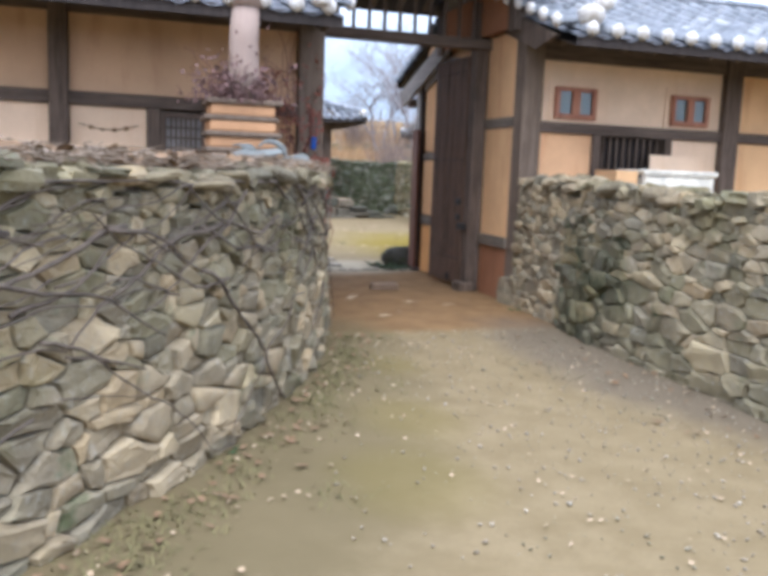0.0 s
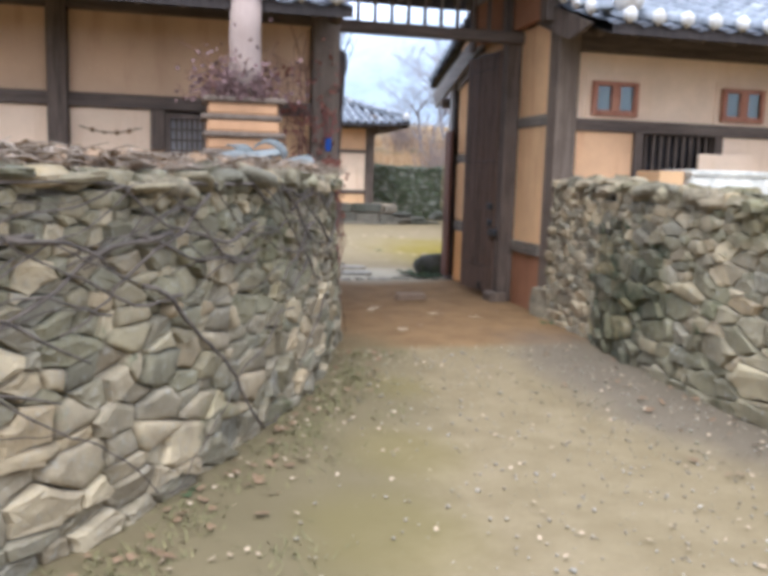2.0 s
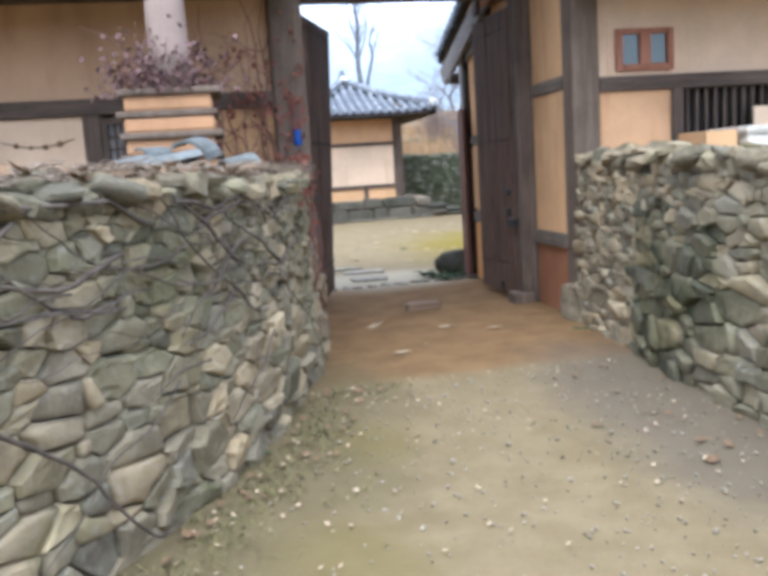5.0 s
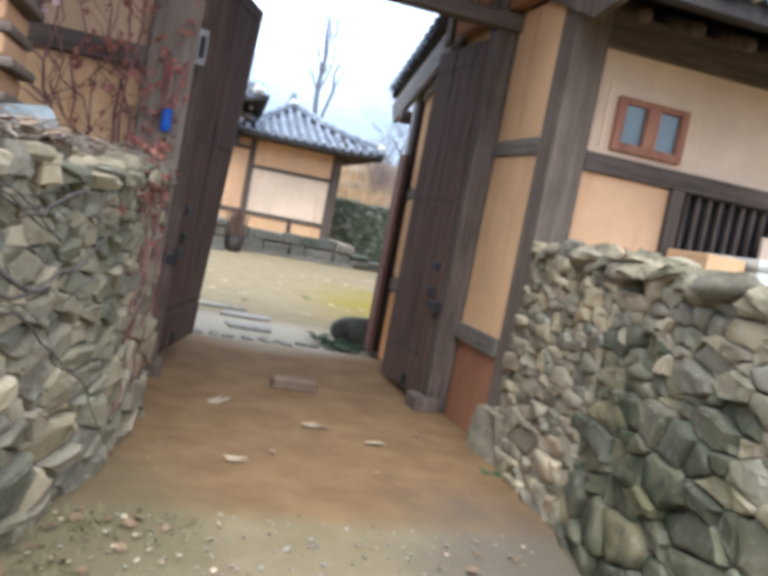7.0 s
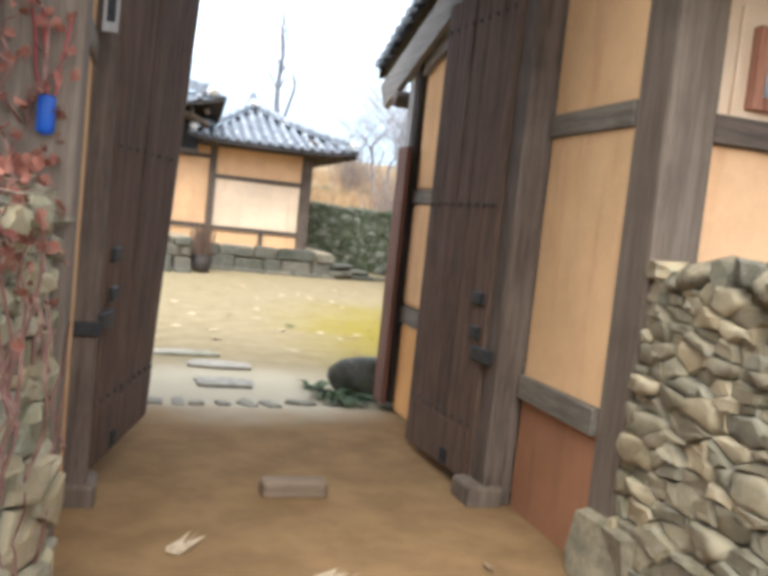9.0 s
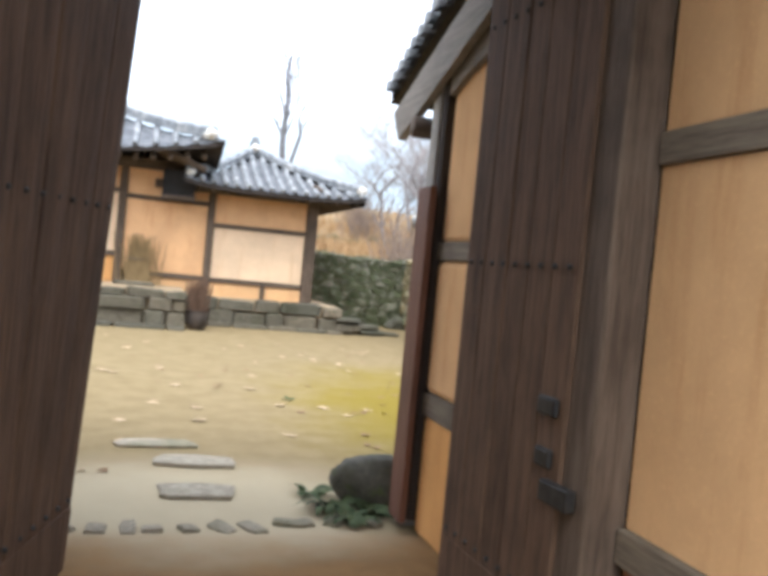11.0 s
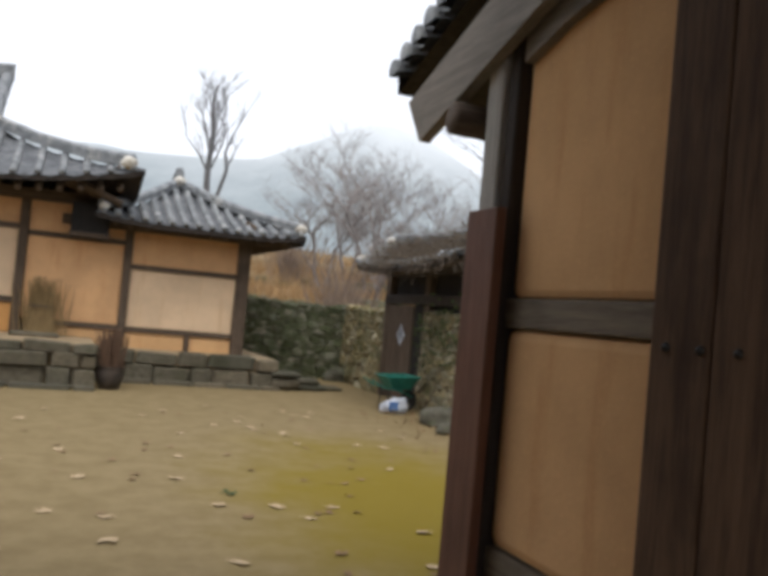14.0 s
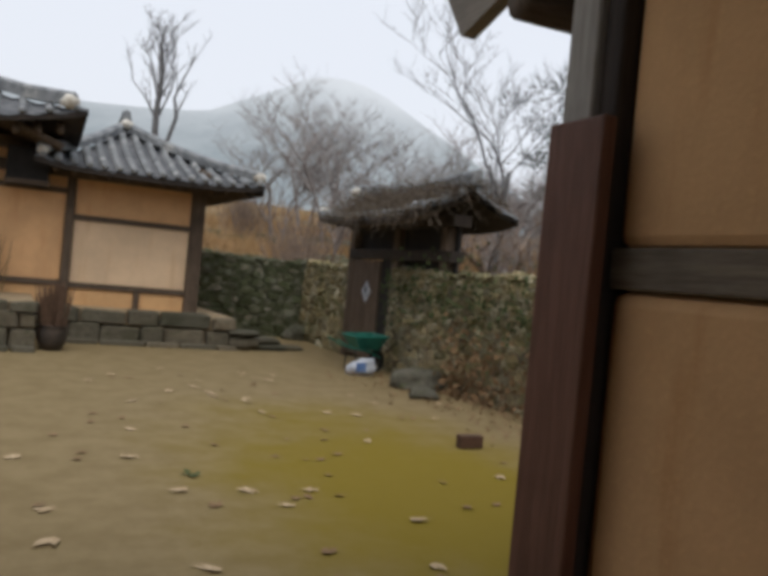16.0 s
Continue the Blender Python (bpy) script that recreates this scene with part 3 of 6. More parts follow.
def fitted_cells(length, height, grain, rng):
    """Outlines of stones that fit together over a wall's face: larger at the foot, flat ones towards the top."""
    flat = 2.0
    pts, z = [], 0.0
    while z < height * flat:
        g = grain * (1.75 - 0.95 * z / (height * flat))
        s = rng.uniform(-g, 0)
        while s < length + g:
            if rng.random() > 0.13:
                pts.append((s + rng.uniform(-0.4, 0.4) * g, z + rng.uniform(-0.27, 0.27) * g, (g * rng.choice((0.05, 0.2, 0.35, 0.55, 0.85))) ** 2))
            s += g
        z += g * 0.95
    buckets, size = {}, grain * 2.5
    for n, (s, q, w) in enumerate(pts):
        buckets.setdefault((int(s // size), int(q // size)), []).append(n)
    for n, (s, q, w) in enumerate(pts):
        a, b = int(s // size), int(q // size)
        poly = [(s - size, q - size), (s + size, q - size), (s + size, q + size), (s - size, q + size)]
        for i in range(a - 2, a + 3):
            for j in range(b - 2, b + 3):
                for k in buckets.get((i, j), ()):
                    if k != n and poly:
                        x, y, v = pts[k]
                        nx, ny = x - s, y - q
                        poly = clip_cell(poly, nx, ny, (x * x + y * y - s * s - q * q + w - v) / 2)
        for nx, ny, c in ((-1, 0, 0.05), (1, 0, length + 0.05), (0, -1, 0.03), (0, 1, (height + rng.uniform(-0.07, 0.05)) * flat)):
            poly = clip_cell(poly, nx, ny, c) if poly else poly
        if len(poly) < 3:
            continue
        cs, cz = sum(p[0] for p in poly) / len(poly), sum(p[1] for p in poly) / len(poly)
        wide = max(p[0] for p in poly) - min(p[0] for p in poly)
        if wide < 0.02:
            continue
        yield cs, cz / flat, [(p[0] - cs, (p[1] - cz) / flat) for p in poly]


def fitted_stone(poly, rng, material):
    """One stone from its outline: proud face, worn edges, body running back into the wall. Its face looks along -y."""
    bm = bmesh.new()
    proud, tx, tz = rng.uniform(0.0, 0.045), rng.uniform(-0.16, 0.16), rng.uniform(-0.2, 0.12)
    keep = []
    for p, q in zip(poly, poly[1:] + poly[:1]):
        if not keep or math.hypot(p[0] - keep[-1][0], p[1] - keep[-1][1]) > 0.02:
            keep.append(p)
        if math.hypot(p[0] - q[0], p[1] - q[1]) > 0.06:
            f, g = rng.uniform(0.35, 0.65), rng.uniform(0.86, 1.0)
            keep.append(((p[0] + (q[0] - p[0]) * f) * g, (p[1] + (q[1] - p[1]) * f) * g))
    if len(keep) < 3:
        keep = poly
    rings = []
    jog = [(rng.uniform(-0.006, 0.006), rng.uniform(-0.006, 0.006)) for _ in keep]
    for shrink, depth in ((0.998, 0.09), (0.98, 0.006 - proud * 0.75), (0.91, -0.010 - proud), (0.66, -0.014 - proud)):
        rings.append([bm.verts.new((x * shrink + j, depth + (tx * x + tz * z + rng.uniform(-0.006, 0.006)) * (depth < 0.05), z * shrink + k * 0.7)) for (x, z), (j, k) in zip(keep, jog)])
    n = len(keep)
    for a, b in zip(rings, rings[1:]):
        for k in range(n):
            bm.faces.new((a[k], a[(k + 1) % n], b[(k + 1) % n], b[k]))
    bm.faces.new(rings[-1])
    return mesh_of(bm, "stone", material, rng.random() < 0.35)


def stone_wall(name, pts, thick, height, label, seed, material, near=None, most=300, coarse=1.0, lean=0.05, cap=True, back=True, upper=None, damp=None):
    """A dry-stone wall. pts: the line of its seen face on the ground, the body lies to the left of the way along it."""
    rng = random.Random(seed)
    pts = [Vector((*p, 0)) for p in pts]
    total = sum((q - p).length for p, q in zip(pts, pts[1:]))
    ob = thing(name, pts[0], label, "stone wall", kind="structure")
    bm, rings = bmesh.new(), []
    steps = max(2, int(total / 0.3))
    for i in range(steps + 1):
        p, d = wall_line(pts, total * i / steps)
        side = Vector((-d.y, d.x, 0))
        ring = [(0.028, -0.05), (0.028 + lean, height - 0.07), (thick - 0.09, height - 0.07), (thick - 0.05, -0.05)]
        rings.append([bm.verts.new(p + side * o + Vector((0, 0, z))) for o, z in ring])
    for s, t in zip(rings, rings[1:]):
        for k in range(4):
            bm.faces.new((s[k], s[(k + 1) % 4], t[(k + 1) % 4], t[k]))
    bm.faces.new(rings[0])
    bm.faces.new(rings[-1][::-1])
    part("earth_core", bm, EARTH, ob)
    kinds = [stone_mesh("stone", rng, upper or material) for _ in range(9)] + [stone_mesh("stone", rng, material) for _ in range(5)]
    jobs = []
    cell = 0.125 * coarse

    def face(offset, sign, grain):
        for s, z, poly in fitted_cells(total, height - 0.04, grain, rng):
            p, d = wall_line(pts, min(total, max(0, s)))
            side = Vector((-d.y, d.x, 0)) * sign
            o = sign * offset
            weathered = upper is not None and rng.random() < 0.15 + 0.65 * min(1, max(0, (z / height - 0.3 + 0.4 * noise.noise((s * 0.9, z * 1.6, seed))) * 2.5))
            wet = damp is not None and s < 1.15 + 0.3 * noise.noise((s * 2, z * 2.5, 9)) and z < 1.0 + 0.25 * noise.noise((s * 2.0, 4, 0))
            me = fitted_stone(poly, rng, damp if wet else upper if weathered else material)
            at = p + side * (o + lean * z / height) + Vector((0, 0, z))
            jobs.append((me, frame_matrix(at, d, (0, 0, 1)) if sign > 0 else frame_matrix(at, -d, (0, 0, 1))))

    face(0.0, 1, cell)
    if back:
        face(thick, -1, cell * 1.7)
    for end, sgn in ((0.0, 1), (total, -1)):
        p0, d = wall_line(pts, end)
        side = Vector((-d.y, d.x, 0))
        z = 0.0
        while z < height - 0.05:
            h, o = rng.uniform(0.07, 0.14) * coarse, 0.05
            while o < thick - 0.05:
                w = h * rng.uniform(1.0, 2.2)
                m = frame_matrix(p0 + d * sgn * rng.uniform(0.0, 0.05) + side * (o + w / 2) + Vector((0, 0, z + h / 2)), side, (0, 0, 1), (w * 0.54, 0.09, h * 0.56))
                jobs.append((rng.choice(kinds), m))
                o += w
            z += h * 0.95
    if cap:
        s = 0.0
        while s < total:
            o = rng.uniform(-0.04, 0.03)
            while o < thick - 0.04:
                w, l, h = rng.uniform(0.07, 0.16), rng.uniform(0.09, 0.22), rng.choice((0.025, 0.03, 0.04, 0.05, 0.06, 0.09))
                p, d = wall_line(pts, min(total, s + rng.uniform(0, 0.1)))
                side = Vector((-d.y, d.x, 0))
                m = frame_matrix(p + side * (o + w / 2) + Vector((0, 0, height - 0.06 + rng.uniform(0, 0.05) + 0.025 * math.sin(s * 2.3) + 0.015 * math.sin(s * 6.1))), d, (0, 0, 1), (l * 0.55, w * 0.55, h * 0.6))
                m = m @ Euler((rng.uniform(-0.25, 0.25), rng.uniform(-0.25, 0.25), rng.uniform(-0.6, 0.6))).to_matrix().to_4x4()
                jobs.append((rng.choice(kinds), m))
                o += w
            s += 0.15
    if near is not None:
        jobs.sort(key=lambda j: (j[1].translation - Vector(near)).length)
        for me, m in jobs[:most]:
            LATE.append((me, m, ob))
        jobs = jobs[most:]
    for mat in (material, upper, damp):
        alike = [j for j in jobs if j[0].materials[0] == mat]
        if alike:
            join_copies("small_stones", alike, mat, ob, "smaller stones of the wall", False)
    return ob


LATE = []  # the wall stones that stand as pieces of their own, made last

LEFT_LINE = [(-3.2, -0.35), (-0.95, 1.0), (-0.15, 1.62), (0.26, 2.16), (0.66, 2.74), (1.02, 3.42), (1.32, 4.05), (1.62, 4.8), (1.87, 5.7), (2.05, 6.68)]
stone_wall("wall_left_of_lane", LEFT_LINE, 0.46, 1.33, "chest-high dry-stone wall of grey and tan field stones with bare vines", 3, STONE, (0.9, 2.9, 0.8), 300, lean=0.09, upper=STONE_GREEN)
RIGHT_LINE = [(4.14, 6.68), (4.06, 5.6), (3.97, 5.0), (3.9, 4.0), (3.86, 2.6), (3.95, 0.0), (4.3, -3.0)]
stone_wall("wall_right_of_lane", RIGHT_LINE[1:], 0.55, 1.30, "chest-high dry-stone wall of damp grey-green field stones", 5, STONE_GREEN, (4.0, 4.9, 0.8), 290, coarse=1.15, lean=0.08, upper=STONE, damp=STONE_DAMP)
stone_wall("wall_end_at_house", RIGHT_LINE[:2], 0.5, 1.34, "dry-stone wall end of thin tan stones at the house corner", 6, STONE, (4.1, 6.1, 0.8), 290, coarse=0.85, lean=0.06)
stone_wall("wall_back_of_yard", [(5.9, 25.7), (9.1, 25.6)], 0.6, 1.72, "mossy dark dry-stone wall at the back of the yard", 8, STONE_FAR, (7.5, 25.7, 0.9), 150, 1.35)
stone_wall("wall_yard_north_end", [(8.95, 25.5), (8.85, 22.55)], 0.55, 1.7, "mossy dry-stone wall beside the small gate", 9, STONE_GOLD, (8.9, 24, 0.9), 100, 1.3)
stone_wall("wall_yard_side", [(8.75, 20.55), (8.75, 17.0), (8.9, 13.0)], 0.6, 1.70, "tan dry-stone yard wall half grown over with dead vines", 10, STONE_GOLD, (8.7, 18, 0.9), 280, 1.2)


# ---- the two gate-side houses ----
def lattice_window(parent, x0, x1, z0, z1, y, cols=6, rows=5):
    win = boxed("window", parent, PAPER, x0, x1, y + 0.03, y + 0.045, z0, z1, 0.0, "greyish paper behind a dark timber lattice")
    bm = bmesh.new()
    f = 0.045
    for a, b, c, d in ((x0 - f, x0, z0 - f, z1 + f), (x1, x1 + f, z0 - f, z1 + f), (x0, x1, z1, z1 + f), (x0, x1, z0 - f, z0)):
        block(bm, a, b, y - 0.02, y + 0.05, c, d)
    part("window_frame", bm, WOOD, win)
    me_v = mesh_of(block(bmesh.new(), -0.009, 0.009, y + 0.0, y + 0.028, z0, z1), "bar", WOOD)
    for i in range(1, cols):
        piece("bar", me_v, Matrix.Translation((x0 + (x1 - x0) * i / cols, 0, 0)), win)
    me_h = mesh_of(block(bmesh.new(), x0, x1, y + 0.002, y + 0.03, -0.008, 0.008), "bar", WOOD_X)
    for i in range(1, rows):
        piece("bar", me_h, Matrix.Translation((0, 0, z0 + (z1 - z0) * i / rows)), win)
    return win


def gable_board(roof, x, y_tip, z_tip, y_cut, z_cut, y_ridge, rise, material=WOOD_GABLE, thick=0.05):
    """The slanting board under a gable's verge, from its cut lower end to the ridge."""
    bm = bmesh.new()
    lo = [(y_tip, z_tip), (y_cut, z_cut), (y_ridge, z_cut + rise * abs(y_cut - y_ridge)), (y_ridge, z_tip + rise * abs(y_tip - y_ridge))]
    a = [bm.verts.new((x, y, z)) for y, z in lo]
    b = [bm.verts.new((x + thick, y, z)) for y, z in lo]
    bm.faces.new(a), bm.faces.new(b[::-1])
    for k in range(4):
        bm.faces.new((a[k], a[(k + 1) % 4], b[(k + 1) % 4], b[k]))
    part("gable_board", bm, material, roof, "grey weathered board under the roof's edge")


def verge(roof, x, sgn, y0, z0, y1, z1, n, plugs=True):
    """Short tiles laid across a gable's edge, with lime-plugged ends."""
    for i in range(n):
        f = (i + 0.5) / n
        p = Vector((x, y0 + (y1 - y0) * f, z0 + (z1 - z0) * f))
        piece("verge_tile", TILE_ME, frame_matrix(p, (-sgn, 0, 0.12), (0, 0, 1)), roof)
        if plugs:
            piece("eave_plug", PLUG_ME, frame_matrix(p + Vector((0, 0, 0.02)), (-sgn, 0, 0.1), (0, 0, 1)), roof)


FY = 6.74  # front of both houses
RIDGE_Y, BACK_Y = 8.3, 9.86


def right_house():
    h = thing("house_right_of_gate", (7, 8.3, 0), "low ochre-plastered timber house with a grey tiled roof", "house")
    x0, x1 = 4.15, 10.4
    # front
    for a, b, z0, z1, mt in ((4.38, 6.66, 1.95, 2.66, PLASTER_PALE), (4.38, 5.045, 0.0, 1.84, PLASTER_PEACH), (6.02, 6.66, 0.0, 1.84, PLASTER_PALE), (6.88, 9.0, 1.95, 2.66, PLASTER), (6.88, 9.0, 0.0, 1.84, PLASTER), (9.2, x1, 0.0, 2.66, PLASTER)):
        boxed("wall_panel", h, mt, a, b, FY + 0.05, FY + 0.2, z0, z1, 0.01)
    boxed("rail", h, WOOD_X, 4.39, x1, FY + 0.0, FY + 0.16, 1.84, 1.955)
    boxed("rail", h, WOOD_X, 4.39, x1, FY + 0.0, FY + 0.18, 2.585, 2.8)
    for x in (6.66, 9.0):
        boxed("post", h, WOOD, x, x + 0.22, FY - 0.03, FY + 0.22, 0.0, 2.78, 0.012)
    boxed("corner_post", h, POST, 4.155, 4.385, FY - 0.02, FY + 0.205, 0.12, 2.9, 0.02, "thick grey weathered corner post")
    base = stone_mesh("footing", random.Random(2), STONE)
    piece("footing", base, Matrix.Translation((4.24, FY - 0.02, 0.1)) @ Matrix.Diagonal((0.2, 0.22, 0.22, 1)), h)
    # slatted opening, a near-black sheet painting its unlit inside
    boxed("wall_panel", h, DARK_IN, 5.03, 6.02, FY + 0.16, FY + 0.2, 0.0, 1.84, 0.0, "near-black sheet for the unlit inside behind the slats")
    for x in (5.03, 5.93):
        boxed("post", h, WOOD, x, x + 0.09, FY + 0.0, FY + 0.16, 0.0, 1.84)
    slat = mesh_of(block(bmesh.new(), -0.014, 0.014, FY + 0.08, FY + 0.11, 1.25, 1.84), "slat", WOOD)
    for i in range(9):
        piece("slat", slat, Matrix.Translation((5.2 + 0.085 * i, 0, 0)), h)
    # the two small windows
    for wx in (4.54, 5.975):
        w = boxed("window", h, PLASTER_PALE, wx - 0.06, wx + 0.58, FY + 0.035, FY + 0.06, 1.955, 2.40, 0.004, "small two-leaf window with russet timber frames in a pale plaster surround")
        bm = bmesh.new()
        for a, b, c, d in ((wx, wx + 0.05, 1.99, 2.32), (wx + 0.44, wx + 0.49, 1.99, 2.32), (wx + 0.05, wx + 0.44, 1.99, 2.045), (wx + 0.05, wx + 0.44, 2.28, 2.32), (wx + 0.2, wx + 0.29, 2.045, 2.29)):
            block(bm, a, b, FY - 0.015, FY + 0.05, c, d, 0.006)
        part("window_frame", bm, WINDOW_RED, w)
        for a in (wx + 0.05, wx + 0.29):
            boxed("pane", w, GLASS, a, a + 0.15, FY + 0.02, FY + 0.028, 2.045, 2.29, 0.0)
            boxed("curtain", w, PAPER, a + 0.07, a + 0.15, FY + 0.029, FY + 0.034, 2.045, 2.29, 0.0)
    # side towards the gate, x = 4.15
    sx = x0 + 0.03
    boxed("wall_panel", h, PLASTER, x0 + 0.018, x0 + 0.05, 6.95, 7.66, 2.0, 2.9, 0.008)
    boxed("wall_panel", h, PLASTER, x0 + 0.018, x0 + 0.05, 6.95, 7.66, 0.70, 1.89, 0.008)
    boxed("wall_panel", h, PLASTER_DARK, x0 + 0.022, x0 + 0.05, 6.95, 7.66, 0.0, 0.59, 0.008, "red-brown clay base of the wall")
    boxed("rail", h, WOOD_Y, x0 + 0.0, x0 + 0.05, 6.95, 7.66, 1.89, 2.0)
    boxed("rail", h, WOOD_Y, x0 - 0.015, x0 + 0.05, 6.95, 7.66, 0.585, 0.705)
    boxed("wall_panel", h, PLASTER_AMBER, sx, sx + 0.14, 7.86, 9.728, 1.655, 3.2, 0.03)
    boxed("wall_panel", h, PLASTER_AMBER, sx - 0.012, sx + 0.14, 7.86, 9.728, 0.80, 1.553, 0.04, "bulging ochre clay panel")
    boxed("wall_panel", h, PLASTER_ORANGE, sx - 0.005, sx + 0.14, 7.86, 9.722, 0.0, 0.67, 0.03, "bright orange clay base of the wall")
    boxed("rail", h, WOOD_Y, x0 + 0.012, x0 + 0.16, 7.86, 9.728, 1.553, 1.655)
    boxed("rail", h, WOOD_Y, x0 + 0.012, x0 + 0.16, 7.86, 9.728, 0.67, 0.80)
    # slightly bowed beam under the gable
    bm, prev = bmesh.new(), None
    for i in range(9):
        f = i / 8
        y = 9.7 - 1.84 * f
        z = 2.62 - 0.16 * ((y - 8.9) / 0.85) ** 2
        ring = [bm.verts.new(c) for c in ((x0 - 0.01, y, z), (x0 - 0.01, y, z + 0.2), (x0 + 0.15, y, z + 0.2), (x0 + 0.15, y, z))]
        if prev:
            for k in range(4):
                bm.faces.new((prev[k], prev[(k + 1) % 4], ring[(k + 1) % 4], ring[k]))
        else:
            bm.faces.new(ring)
        prev = ring
    bm.faces.new(prev[::-1])
    part("gable_beam", bm, WOOD_GABLE, h)
    boxed("back_post", h, WOOD_BLACK, x0 - 0.01, x0 + 0.24, 9.732, 9.80, 0.05, 2.62, 0.012, "almost black back post")
    boxed("post_top", h, WOOD_GREY, x0 - 0.03, x0 + 0.2, 9.803, 9.92, 0.0, 2.66, 0.01, "bleached grey timber post")
    boxed("red_board", h, WOOD_RED, x0 - 0.075, x0 - 0.034, 9.69, 9.905, 0.05, 1.965, 0.006, "red-brown painted board fixed to the post")
    boxed("wall_panel", h, PLASTER, x0 + 0.25, x1, BACK_Y - 0.16, BACK_Y - 0.02, 0.0, 2.5, 0.0)
    boxed("wall_panel", h, PLASTER, x1 - 0.15, x1, FY + 0.22, BACK_Y - 0.17, 0.0, 2.9, 0.0)
    # roof
    roof = boxed("roof", h, WOOD, x0 + 0.02, x1, RIDGE_Y - 0.08, RIDGE_Y + 0.08, 3.2, 3.36, 0.01)
    ex0, ex1 = 4.12, 11.0
    tile_slope(roof, (ex1, 10.88, 2.72), (ex0, 10.88, 2.72), (0, -1, 0), 0.365, 2.58, lambda u: 2.58, separate=False, plug=None, sag=0.03)
    tile_slope(roof, (ex0, 5.62, 2.66), (ex1, 5.62, 2.66), (0, 1, 0), 0.37, 2.68, lambda u: 2.68, plug=PLUG_ME, sag=0.06)
    gable_board(roof, 4.07, 10.418, 2.31, 10.575, 2.51, RIDGE_Y, 0.33)
    gable_board(roof, 4.10, 6.42, 2.62, 6.0, 2.70, RIDGE_Y, 0.36, WOOD)
    verge(roof, 4.08, -1, 10.88, 2.69, 8.4, 3.60, 20, False)
    verge(roof, 4.03, -1, 5.75, 2.74, 8.2, 3.62, 9)
    rafters(roof, (11.0, 10.3, 2.74), (4.5, 10.3, 2.74), (0, -1, 0), 0.36, 0, 0.7, drop=0.1)
    part("purlin", tube(bmesh.new(), [(4.06, 10.08, 2.345), (10.4, 10.08, 2.345)], 0.065, 0.065, 12), WOOD_X, roof, "round purlin log under the eave", True)
    rafters(roof, (4.25, 5.85, 2.60), (11.0, 5.85, 2.60), (0, 1, 0), 0.36, 0, 0.6, drop=0.1, start=0.6)
    ridge(roof, [(4.0, RIDGE_Y, 3.62), (5.5, RIDGE_Y, 3.56), (11.0, RIDGE_Y, 3.58)])
    lime_lump(roof, (4.28, 5.72, 2.84), 0.13, 4)
    lime_lump(roof, (4.45, 5.8, 2.98), 0.10, 6)
    return h


